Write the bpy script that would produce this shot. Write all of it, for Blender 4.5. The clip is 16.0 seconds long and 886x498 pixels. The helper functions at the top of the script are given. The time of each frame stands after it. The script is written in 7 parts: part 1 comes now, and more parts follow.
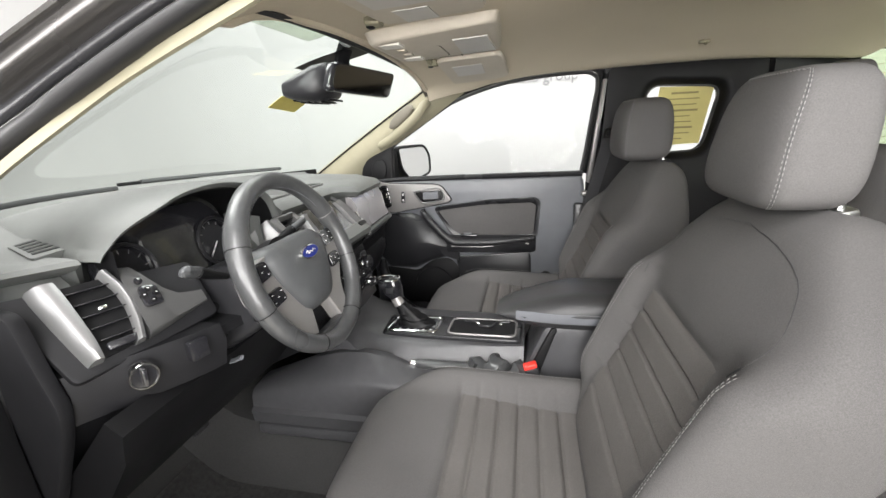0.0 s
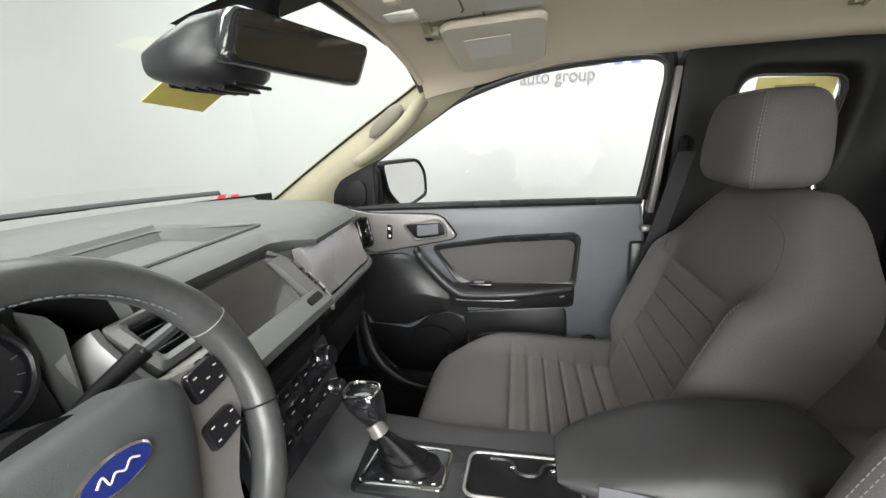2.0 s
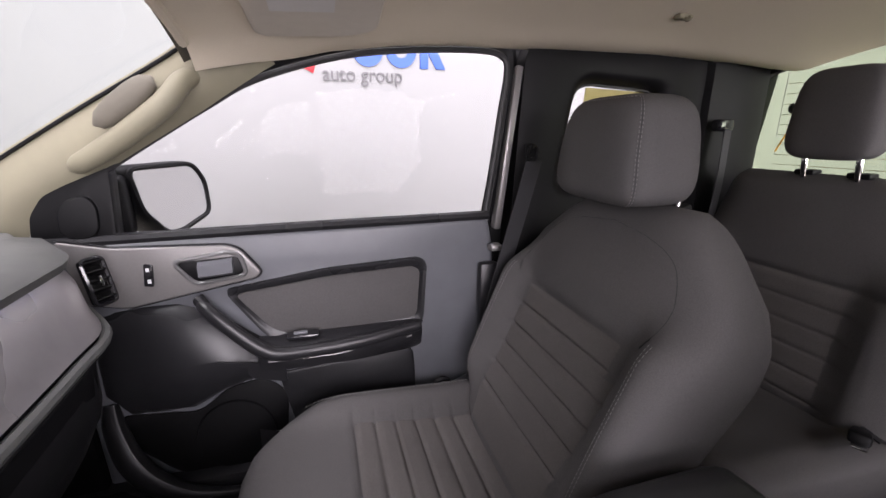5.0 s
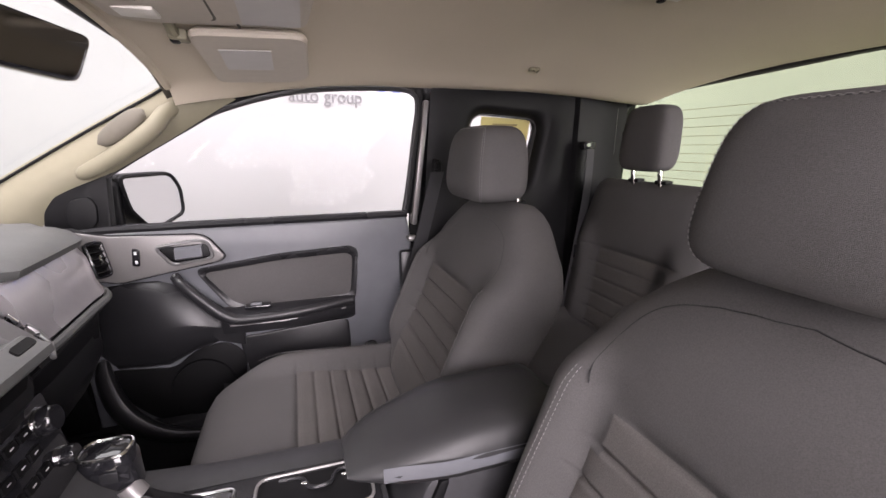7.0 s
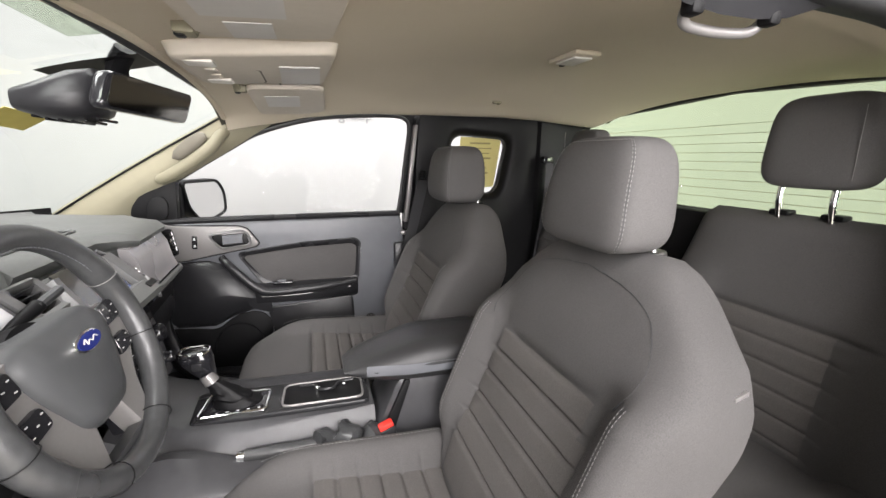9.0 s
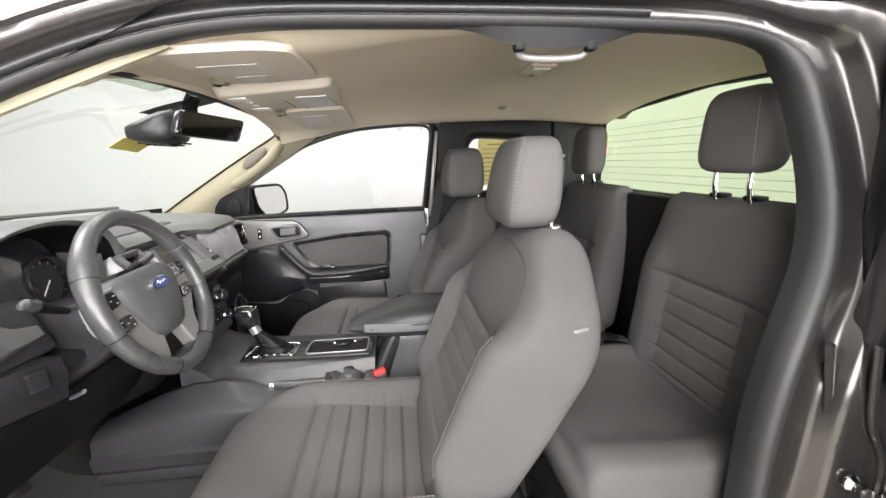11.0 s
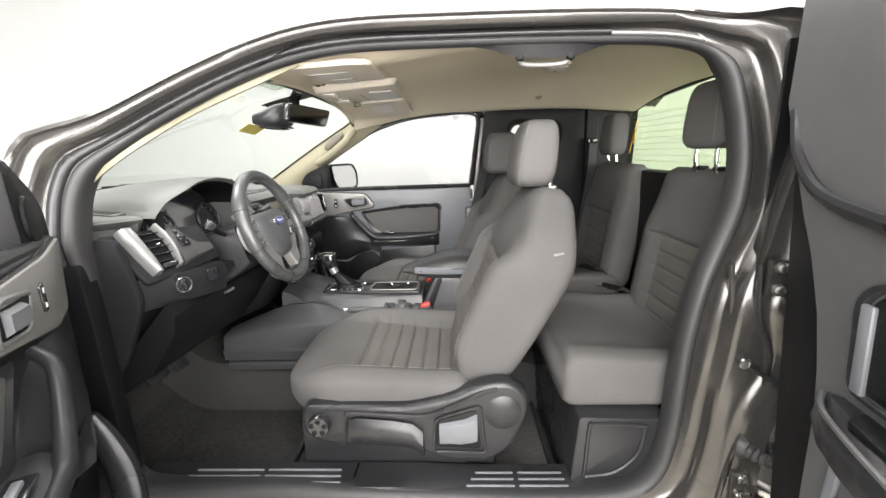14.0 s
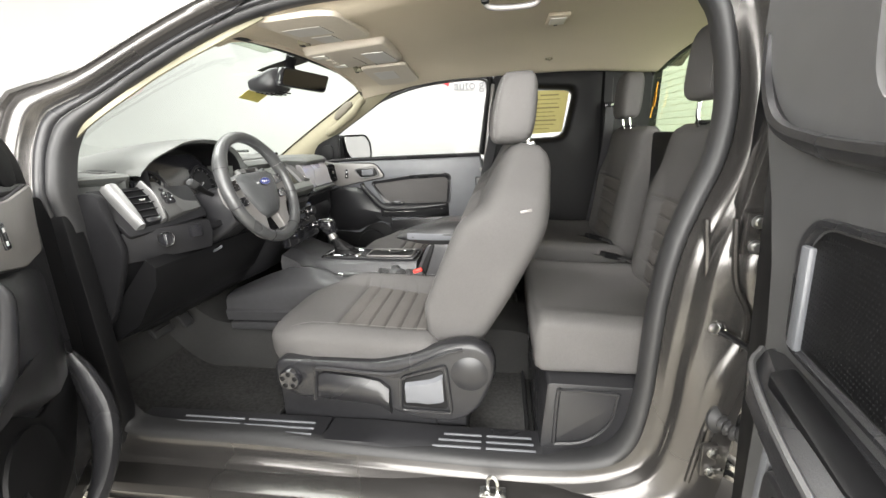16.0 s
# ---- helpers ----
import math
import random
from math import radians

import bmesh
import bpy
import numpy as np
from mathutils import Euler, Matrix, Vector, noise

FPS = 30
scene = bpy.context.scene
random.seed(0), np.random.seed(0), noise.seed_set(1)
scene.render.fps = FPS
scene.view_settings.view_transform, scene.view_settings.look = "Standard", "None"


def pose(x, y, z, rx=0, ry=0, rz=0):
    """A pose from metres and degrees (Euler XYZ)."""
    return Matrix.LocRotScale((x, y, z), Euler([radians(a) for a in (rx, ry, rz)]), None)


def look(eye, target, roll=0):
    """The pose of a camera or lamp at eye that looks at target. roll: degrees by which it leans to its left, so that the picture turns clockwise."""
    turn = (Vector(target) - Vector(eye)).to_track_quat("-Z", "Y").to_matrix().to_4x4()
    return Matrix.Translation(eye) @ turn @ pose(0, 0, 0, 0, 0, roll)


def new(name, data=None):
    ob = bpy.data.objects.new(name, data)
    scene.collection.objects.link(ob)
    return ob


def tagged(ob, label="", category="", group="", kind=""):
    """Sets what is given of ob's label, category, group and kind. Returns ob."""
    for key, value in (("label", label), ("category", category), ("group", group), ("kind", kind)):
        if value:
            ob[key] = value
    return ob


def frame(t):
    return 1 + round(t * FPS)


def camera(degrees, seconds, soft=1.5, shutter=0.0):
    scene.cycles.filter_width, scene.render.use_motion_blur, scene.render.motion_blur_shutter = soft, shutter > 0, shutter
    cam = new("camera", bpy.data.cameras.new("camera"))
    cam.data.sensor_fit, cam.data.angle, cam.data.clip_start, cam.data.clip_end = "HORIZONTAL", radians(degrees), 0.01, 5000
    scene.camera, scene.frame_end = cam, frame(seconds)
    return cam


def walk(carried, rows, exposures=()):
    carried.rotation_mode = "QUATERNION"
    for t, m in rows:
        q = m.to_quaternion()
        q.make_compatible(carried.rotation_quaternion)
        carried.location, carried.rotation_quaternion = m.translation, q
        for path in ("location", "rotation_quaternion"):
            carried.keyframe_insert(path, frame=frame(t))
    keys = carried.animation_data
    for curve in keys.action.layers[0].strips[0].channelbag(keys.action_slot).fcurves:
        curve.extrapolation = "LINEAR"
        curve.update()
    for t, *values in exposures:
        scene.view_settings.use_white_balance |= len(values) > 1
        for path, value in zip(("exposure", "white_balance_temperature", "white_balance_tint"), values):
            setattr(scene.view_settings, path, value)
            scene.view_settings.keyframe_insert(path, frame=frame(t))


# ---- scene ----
cam = camera(93.2, 16.0)
PATH = [
    (0, (-0.024, -1.033, 1.396), (-0.418, 0.845, 0.833), -2.8),
    (0.5, (-0.053, -0.897, 1.383), (-0.429, 0.989, 0.834), -2.7),
    (1, (-0.136, -0.775, 1.399), (-0.477, 1.118, 0.852), -2.7),
    (1.5, (-0.161, -0.674, 1.395), (-0.506, 1.22, 0.852), -2.7),
    (2, (-0.149, -0.539, 1.397), (-0.509, 1.355, 0.867), -2.9),
    (2.5, (-0.149, -0.439, 1.392), (-0.492, 1.457, 0.857), -2.7),
    (3, (-0.181, -0.343, 1.386), (-0.424, 1.571, 0.86), -2.4),
    (3.5, (-0.205, -0.272, 1.39), (-0.282, 1.657, 0.867), -1.8),
    (4, (-0.209, -0.233, 1.382), (-0.063, 1.69, 0.85), -1.1),
    (4.5, (-0.205, -0.227, 1.385), (0.156, 1.668, 0.856), -0.3),
    (5, (-0.202, -0.244, 1.386), (0.334, 1.608, 0.852), 0.1),
    (5.2, (-0.202, -0.26, 1.388), (0.392, 1.573, 0.853), 0.2),
    (7.3, (-0.118, -0.642, 1.4), (0.522, 1.194, 0.932), 0.4),
    (7.5, (-0.109, -0.68, 1.412), (0.514, 1.16, 0.936), 0.6),
    (8, (-0.115, -0.755, 1.41), (0.494, 1.095, 0.958), 0.9),
    (8.5, (-0.14, -0.851, 1.413), (0.46, 1.005, 0.972), 0.8),
    (9, (-0.146, -0.942, 1.412), (0.438, 0.923, 0.984), 0.7),
    (9.2, (-0.152, -0.972, 1.413), (0.432, 0.892, 0.987), 0.6),
    (11.3, (0.081, -1.257, 1.403), (0.224, 0.694, 0.988), -2.0),
    (11.5, (0.085, -1.283, 1.401), (0.195, 0.67, 0.984), -2.1),
    (12, (0.07, -1.375, 1.396), (0.137, 0.58, 0.98), -2.0),
    (12.5, (0.057, -1.47, 1.395), (0.101, 0.484, 0.973), -1.8),
    (13, (0.064, -1.536, 1.39), (0.081, 0.419, 0.969), -1.5),
    (13.5, (0.073, -1.567, 1.386), (0.054, 0.385, 0.951), -1.4),
    (14, (0.108, -1.572, 1.368), (0.04, 0.376, 0.918), -1.5),
    (14.5, (0.15, -1.573, 1.35), (0.03, 0.368, 0.882), -1.5),
    (15, (0.187, -1.574, 1.329), (0.014, 0.356, 0.835), -1.7),
    (15.5, (0.238, -1.564, 1.312), (0.013, 0.356, 0.8), -1.9),
    (16, (0.292, -1.548, 1.299), (0.016, 0.362, 0.773), -2.2),
]
walk(cam, [(t, look(eye, target, roll)) for t, eye, target, roll in PATH], [(0, 0.36, 6550, 10), (1.5, 0.4, 6550, 8), (2.6, 0.24, 6500, 7), (3.6, 0.06, 6450, 8), (4.4, 0.0, 6450, 20), (5.2, 0.0, 6400, 25), (7.3, 0.26, 6600, 25), (9.2, 0.3, 6600, 13), (11.3, 0.43, 6650, 12), (13, 0.43, 6650, 11), (16, 0.56, 6700, 8)])

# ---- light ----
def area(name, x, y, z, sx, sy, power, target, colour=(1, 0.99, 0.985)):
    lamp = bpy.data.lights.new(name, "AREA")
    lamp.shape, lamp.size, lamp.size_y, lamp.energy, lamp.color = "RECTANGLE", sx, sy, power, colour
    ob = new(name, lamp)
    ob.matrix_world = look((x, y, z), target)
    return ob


for lx, ly, p in ((-2.0, -0.2, 125), (0.2, -2.7, 130), (3.6, -2.6, 50), (-1.5, 1.4, 42), (0.8, 1.05, 118), (3.9, 1.5, 28)):
    area("studio_ceiling_light", lx, ly, 3.45, 2.2, 1.0, p, (lx, ly, 0))
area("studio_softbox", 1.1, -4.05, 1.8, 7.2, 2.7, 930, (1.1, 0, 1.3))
world = bpy.data.worlds.new("studio_world")
world.use_nodes = True
world.node_tree.nodes["Background"].inputs[0].default_value = (1, 1, 1, 1)
world.node_tree.nodes["Background"].inputs[1].default_value = 0.05
scene.world = world


# ---- materials ----
def material(name, base, rough=0.6, metal=0.0, var=0.12, scale=40.0, bump=0.0, bump_scale=400.0, spec=0.5, coat=0.0, kind="noise", second=None, big=3.0):
    m = bpy.data.materials.new(name)
    m.use_nodes = True
    nt = m.node_tree
    b = nt.nodes["Principled BSDF"]
    b.inputs["Metallic"].default_value = metal
    b.inputs["Specular IOR Level"].default_value = spec
    b.inputs["Coat Weight"].default_value = coat
    geo = nt.nodes.new("ShaderNodeNewGeometry")
    n1 = nt.nodes.new("ShaderNodeTexNoise")
    n1.inputs["Scale"].default_value, n1.inputs["Detail"].default_value = scale, 5
    n2 = nt.nodes.new("ShaderNodeTexNoise")
    n2.inputs["Scale"].default_value, n2.inputs["Detail"].default_value = big, 3
    for n in (n1, n2):
        nt.links.new(geo.outputs["Position"], n.inputs["Vector"])
    add = nt.nodes.new("ShaderNodeMath")
    add.operation = "MULTIPLY_ADD"
    nt.links.new(n1.outputs["Fac"], add.inputs[0])
    add.inputs[1].default_value = 0.5
    half = nt.nodes.new("ShaderNodeMath")
    half.operation = "MULTIPLY"
    nt.links.new(n2.outputs["Fac"], half.inputs[0])
    half.inputs[1].default_value = 0.5
    nt.links.new(half.outputs[0], add.inputs[2])
    ramp = nt.nodes.new("ShaderNodeMapRange")
    ramp.inputs["From Min"].default_value, ramp.inputs["From Max"].default_value = 0.3, 0.7
    nt.links.new(add.outputs[0], ramp.inputs["Value"])
    mix = nt.nodes.new("ShaderNodeMix")
    mix.data_type = "RGBA"
    lo = tuple(c * (1 - var) for c in base)
    hi = tuple(min(1.0, c * (1 + var)) for c in (second or base))
    mix.inputs["A"].default_value, mix.inputs["B"].default_value = (*lo, 1), (*hi, 1)
    nt.links.new(ramp.outputs[0], mix.inputs["Factor"])
    nt.links.new(mix.outputs["Result"], b.inputs["Base Color"])
    rr = nt.nodes.new("ShaderNodeMapRange")
    rr.inputs["From Min"].default_value, rr.inputs["From Max"].default_value = 0.3, 0.7
    rr.inputs["To Min"].default_value, rr.inputs["To Max"].default_value = max(0.02, rough - 0.06), min(1, rough + 0.06)
    nt.links.new(n2.outputs["Fac"], rr.inputs["Value"])
    nt.links.new(rr.outputs[0], b.inputs["Roughness"])
    if bump:
        bn = nt.nodes.new("ShaderNodeBump")
        bn.inputs["Strength"].default_value, bn.inputs["Distance"].default_value = bump, 0.001
        if kind == "weave":
            t = nt.nodes.new("ShaderNodeTexVoronoi")
            t.inputs["Scale"].default_value = bump_scale
            nt.links.new(geo.outputs["Position"], t.inputs["Vector"])
            nt.links.new(t.outputs["Distance"], bn.inputs["Height"])
        else:
            t = nt.nodes.new("ShaderNodeTexNoise")
            t.inputs["Scale"].default_value, t.inputs["Detail"].default_value = bump_scale, 4
            nt.links.new(geo.outputs["Position"], t.inputs["Vector"])
            nt.links.new(t.outputs["Fac"], bn.inputs["Height"])
        nt.links.new(bn.outputs[0], b.inputs["Normal"])
    return m


def glass(name, tint, least=0.03):
    m = bpy.data.materials.new(name)
    m.use_nodes = True
    nt = m.node_tree
    nt.nodes.remove(nt.nodes["Principled BSDF"])
    out = nt.nodes["Material Output"]
    tr, gl, mx, fr, pw, ad = (nt.nodes.new("ShaderNode" + k) for k in ("BsdfTransparent", "BsdfGlossy", "MixShader", "LayerWeight", "Math", "Math"))
    tr.inputs["Color"].default_value = (*tint, 1)
    gl.inputs["Roughness"].default_value = 0.02
    pw.operation, pw.inputs[1].default_value = "POWER", 5.0
    ad.operation, ad.inputs[1].default_value, ad.inputs[2].default_value = "MULTIPLY_ADD", 0.6, least
    nt.links.new(fr.outputs["Facing"], pw.inputs[0])
    nt.links.new(pw.outputs[0], ad.inputs[0])
    nt.links.new(ad.outputs[0], mx.inputs[0])
    nt.links.new(tr.outputs[0], mx.inputs[1])
    nt.links.new(gl.outputs[0], mx.inputs[2])
    nt.links.new(mx.outputs[0], out.inputs["Surface"])
    return m


FABRIC = material("charcoal_seat_fabric", (0.08, 0.077, 0.076), 0.9, var=0.3, scale=600, bump=0.5, bump_scale=1500, spec=0.25, kind="weave")
INSERT = material("grey_pleated_fabric", (0.096, 0.09, 0.086), 0.92, var=0.34, scale=600, bump=0.6, bump_scale=1300, spec=0.2, kind="weave")
THREAD = material("pale_thread", (0.16, 0.157, 0.153), 0.7, var=0.1)
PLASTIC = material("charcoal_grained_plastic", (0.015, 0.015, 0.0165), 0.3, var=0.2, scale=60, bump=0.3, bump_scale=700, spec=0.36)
# charcoal plastic darkened further: the lower dash's shade is in this colour
DASHLOW = material("shaded_lower_dash_plastic", (0.009, 0.009, 0.01), 0.5, var=0.2, scale=60, bump=0.25, bump_scale=800, spec=0.14)
CONSOLE = material("grey_console_plastic", (0.04, 0.04, 0.0425), 0.34, var=0.18, scale=50, bump=0.25, bump_scale=800, spec=0.42)
SWITCHTRIM = material("dark_satin_switch_trim", (0.05, 0.05, 0.05), 0.42, 0.15, var=0.08, scale=120, bump=0.1, bump_scale=900, spec=0.35)
PAD = material("soft_dash_vinyl", (0.075, 0.078, 0.075), 0.5, var=0.15, scale=30, bump=0.3, bump_scale=1200, spec=0.4)
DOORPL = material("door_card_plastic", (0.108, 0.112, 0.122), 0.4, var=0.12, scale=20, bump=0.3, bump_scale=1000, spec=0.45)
# raised above the closed half-door's black: light from white surroundings in the colour
HALFDOOR = material("lit_half_door_plastic", (0.06, 0.06, 0.061), 0.38, var=0.15, scale=30, bump=0.25, bump_scale=900, spec=0.45)
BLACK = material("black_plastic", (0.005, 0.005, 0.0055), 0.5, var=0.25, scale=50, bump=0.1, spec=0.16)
GLOSS = material("gloss_black", (0.012, 0.012, 0.014), 0.12, var=0.1, scale=10, coat=0.3)
RUBBER = material("seal_rubber", (0.018, 0.018, 0.019), 0.55, var=0.15, scale=80, bump=0.1, bump_scale=300)
SATIN = material("satin_grey_dash_plastic", (0.1, 0.103, 0.1), 0.45, 0.1, var=0.08, scale=120, bump=0.1, bump_scale=900, spec=0.35)
SILVER = material("satin_silver_paint", (0.17, 0.17, 0.17), 0.36, 0.5, var=0.05, scale=300)
TRIM = material("grey_painted_trim", (0.2, 0.192, 0.188), 0.36, 0.35, var=0.06, scale=200)
ARMREST = material("armrest_vinyl", (0.022, 0.022, 0.023), 0.4, var=0.15, scale=40, bump=0.3, bump_scale=1100, spec=0.4)
HUB = material("grained_hub_vinyl", (0.05, 0.052, 0.054), 0.42, var=0.15, scale=40, bump=0.3, bump_scale=1100, spec=0.4)
DASHTRIM = material("dark_satin_trim", (0.3, 0.286, 0.29), 0.28, 0.55, var=0.1, scale=30)
CHROME = material("chrome", (0.8, 0.8, 0.8), 0.1, 1.0, var=0.03)
STEEL = material("bright_steel", (0.55, 0.55, 0.54), 0.28, 1.0, var=0.08)
LEATHER = material("wheel_leather", (0.038, 0.039, 0.04), 0.3, var=0.3, scale=90, bump=0.25, bump_scale=700, spec=0.45, coat=0.12)
PAINT = material("magnetic_grey_paint", (0.06, 0.057, 0.055), 0.27, 0.7, var=0.1, scale=600, coat=0.3, big=1.5)
HEADLINER = material("beige_headliner", (0.55, 0.49, 0.39), 0.95, var=0.06, scale=500, bump=0.3, bump_scale=1500, spec=0.15)
BEIGE = material("beige_trim_plastic", (0.205, 0.19, 0.133), 0.6, var=0.05, scale=40, bump=0.15, bump_scale=1200, spec=0.35)
# trim beige taken down to brown: shade of hollows put into the colour
RECESS = material("shaded_brown_recess", (0.1, 0.09, 0.07), 0.8, var=0.08, scale=60)
VISOR = material("visor_vinyl", (0.5, 0.455, 0.385), 0.7, var=0.05, scale=60, bump=0.15, bump_scale=1000)
LABEL = material("white_label", (0.5, 0.485, 0.46), 0.55, var=0.04)
CARPET = material("dark_carpet", (0.03, 0.0298, 0.0295), 1.0, var=0.35, scale=350, bump=0.8, bump_scale=700, spec=0.1)
MAT = material("floor_mat_carpet", (0.058, 0.0575, 0.057), 1.0, var=0.5, scale=90, bump=0.9, bump_scale=600, spec=0.1)
BELT = material("belt_webbing", (0.022, 0.022, 0.024), 0.75, var=0.12, scale=500, bump=0.4, bump_scale=900)
RED = material("red_release_button", (0.6, 0.03, 0.02), 0.4, var=0.05)
BLUE = material("badge_blue", (0.012, 0.02, 0.13), 0.2, var=0.08, coat=0.4)
SIGNBLUE = material("sign_blue", (0.05, 0.13, 0.5), 0.5, var=0.03)
SIGNRED = material("sign_red", (0.6, 0.03, 0.04), 0.5, var=0.03)
SIGNGREY = material("sign_grey", (0.15, 0.145, 0.15), 0.5, var=0.03)
WALL = material("white_studio_wall", (0.36, 0.36, 0.36), 0.9, var=0.02, scale=6, big=0.6, bump=0.1, bump_scale=60)
TILE = material("beige_studio_tile", (0.5, 0.47, 0.4), 0.6, var=0.1, scale=12, big=1.0)
GAP = material("tile_gap_dark", (0.12, 0.11, 0.1), 0.9, var=0.1)
DIMMIRROR = material("dimmed_mirror_glass", (0.16, 0.155, 0.145), 0.04, 1.0, var=0.03)
SCREEN = material("dark_display_glass", (0.02, 0.02, 0.02), 0.2, var=0.05, scale=5, spec=0.9, coat=0.5)
MARKING = material("white_marking", (0.6, 0.6, 0.6), 0.5, var=0.02)
YELLOW = material("yellow_paper_sticker", (0.5, 0.42, 0.1), 0.7, var=0.08, scale=40)
SHEET = material("yellowed_window_sheet", (0.44, 0.39, 0.15), 0.8, var=0.07, scale=25)
SHEETINK = material("brown_ink", (0.2, 0.17, 0.07), 0.8, var=0.05)
ORANGE = material("orange_tag", (0.75, 0.36, 0.03), 0.6, var=0.05)
MIRROR = material("mirror_glass", (0.72, 0.72, 0.72), 0.02, 1.0, var=0.01)
WSGLASS = glass("windscreen_glass", (0.70, 0.75, 0.722))
SIDEGLASS = glass("side_glass", (0.87, 0.88, 0.88), 0.002)
REARGLASS = glass("rear_glass", (0.72, 0.79, 0.66))
CLEARLAMP = material("lamp_lens", (0.62, 0.6, 0.55), 0.3, var=0.04)


# ---- building helpers ----
XF = [Matrix.Identity(4)]


def soften(bm, angle=38):
    bm.normal_update()
    for f in bm.faces:
        f.smooth = True
    for e in bm.edges:
        if len(e.link_faces) == 2 and e.calc_face_angle(0) > radians(angle):
            e.smooth = False


def part(name, bm, mat, parent=None, label="", angle=38, fix=True):
    """One mesh object of the bmesh, under a thing or a part."""
    bm.transform(XF[0])
    if fix:
        bmesh.ops.recalc_face_normals(bm, faces=bm.faces)
    elif XF[0].determinant() < 0:
        bmesh.ops.reverse_faces(bm, faces=bm.faces)
    soften(bm, angle)
    me = bpy.data.meshes.new(name)
    bm.to_mesh(me)
    bm.free()
    me.materials.append(mat)
    ob = new(name, me)
    if parent:
        ob.parent = parent
        if parent.type == "EMPTY":
            ob.matrix_parent_inverse = Matrix.Translation(parent.location).inverted()
    return tagged(ob, label) if label else ob


def thing(name, at, label, category, group="", kind=""):
    ob = new(name)
    ob.empty_display_size = 0.05
    ob.location = XF[0] @ Vector(at)
    return tagged(ob, label, category, group, kind)


def spline(ctrl, n, closed=False):
    """Catmull-Rom curve through the control points, n steps a span."""
    c = [Vector(p) for p in ctrl]
    out, m = [], len(c)
    for i in range(m if closed else m - 1):
        p1, p2 = c[i], c[(i + 1) % m]
        p0 = c[i - 1] if closed or i else p1 * 2 - p2
        p3 = c[(i + 2) % m] if closed or i + 2 < m else p2 * 2 - p1
        for k in range(n):
            t = k / n
            out.append(0.5 * (2 * p1 + (p2 - p0) * t + (2 * p0 - 5 * p1 + 4 * p2 - p3) * t * t + (3 * p1 - p0 - 3 * p2 + p3) * t ** 3))
    if not closed:
        out.append(c[-1])
    return out


def loft(rings, closed=True, cap=True, loop=False, bm=None):
    """Skin over rings of equal length. closed: each ring is a loop. loop: the last ring joins the first."""
    bm = bm or bmesh.new()
    vs = [[bm.verts.new(p) for p in r] for r in rings]
    k = len(vs[0])
    for a in range(len(vs) if loop else len(vs) - 1):
        r0, r1 = vs[a], vs[(a + 1) % len(vs)]
        for i in range(k if closed else k - 1):
            j = (i + 1) % k
            bm.faces.new((r0[i], r0[j], r1[j], r1[i]))
    if cap and closed and not loop:
        bm.faces.new(vs[0][::-1])
        bm.faces.new(vs[-1])
    return bm


def frames(pts, closed=False):
    """Tangent and two normals carried along a line of points."""
    n, out = len(pts), []
    ts = []
    for i in range(n):
        a = pts[i - 1] if closed or i else pts[i]
        b = pts[(i + 1) % n] if closed or i + 1 < n else pts[i]
        ts.append((b - a).normalized())
    u = ts[0].orthogonal().normalized()
    for t in ts:
        u = (u - t * u.dot(t)).normalized()
        out.append((t, u, t.cross(u)))
    return out


def tube(pts, r, n=8, closed=False, bm=None, flat=1.0, cap=True):
    pts = [Vector(p) for p in pts]
    rr = r if callable(r) else (lambda s: r)
    rings = []
    for i, (p, (t, u, v)) in enumerate(zip(pts, frames(pts, closed))):
        q = rr(i / max(1, len(pts) - 1))
        rings.append([p + u * math.cos(a) * q + v * math.sin(a) * q * flat for a in (2 * math.pi * k / n for k in range(n))])
    return loft(rings, True, cap and not closed, closed, bm)


def ribbon(pts, width, thick, bm=None, closed=False):
    """A flat strap along pts, its width along the vectors given."""
    rings = []
    pts = [Vector(p) for p in pts]
    for i, p in enumerate(pts):
        a, b = pts[max(0, i - 1)], pts[min(len(pts) - 1, i + 1)]
        t = (b - a).normalized()
        w = Vector(width[i] if isinstance(width, list) else width)
        k = t.cross(w).normalized() * thick / 2
        rings.append([p - w / 2 - k, p + w / 2 - k, p + w / 2 + k, p - w / 2 + k])
    return loft(rings, bm=bm)


def bevelled(bm, r, seg=2, angle=30):
    bm.normal_update()
    es = [e for e in bm.edges if len(e.link_faces) == 2 and e.calc_face_angle(0) > radians(angle)]
    bmesh.ops.bevel(bm, geom=es, offset=r, segments=seg, profile=0.5, affect="EDGES", clamp_overlap=True)
    return bm


def rbox(c, size, r=0.004, seg=2, rot=(0, 0, 0), bm=None):
    b = bmesh.new()
    bmesh.ops.create_cube(b, size=1)
    b.transform(Matrix.Diagonal((*size, 1)))
    if r:
        bevelled(b, min(r, min(size) * 0.49), seg)
    b.transform(pose(*c, *rot))
    if bm is None:
        return b
    return join(bm, b)


def join(bm, b):
    """Adds the faces of b to bm."""
    vs = {v: bm.verts.new(v.co) for v in b.verts}
    for f in b.faces:
        bm.faces.new([vs[v] for v in f.verts])
    b.free()
    return bm


AX = {"x": (1, 2, 0), "y": (0, 2, 1), "z": (0, 1, 2)}


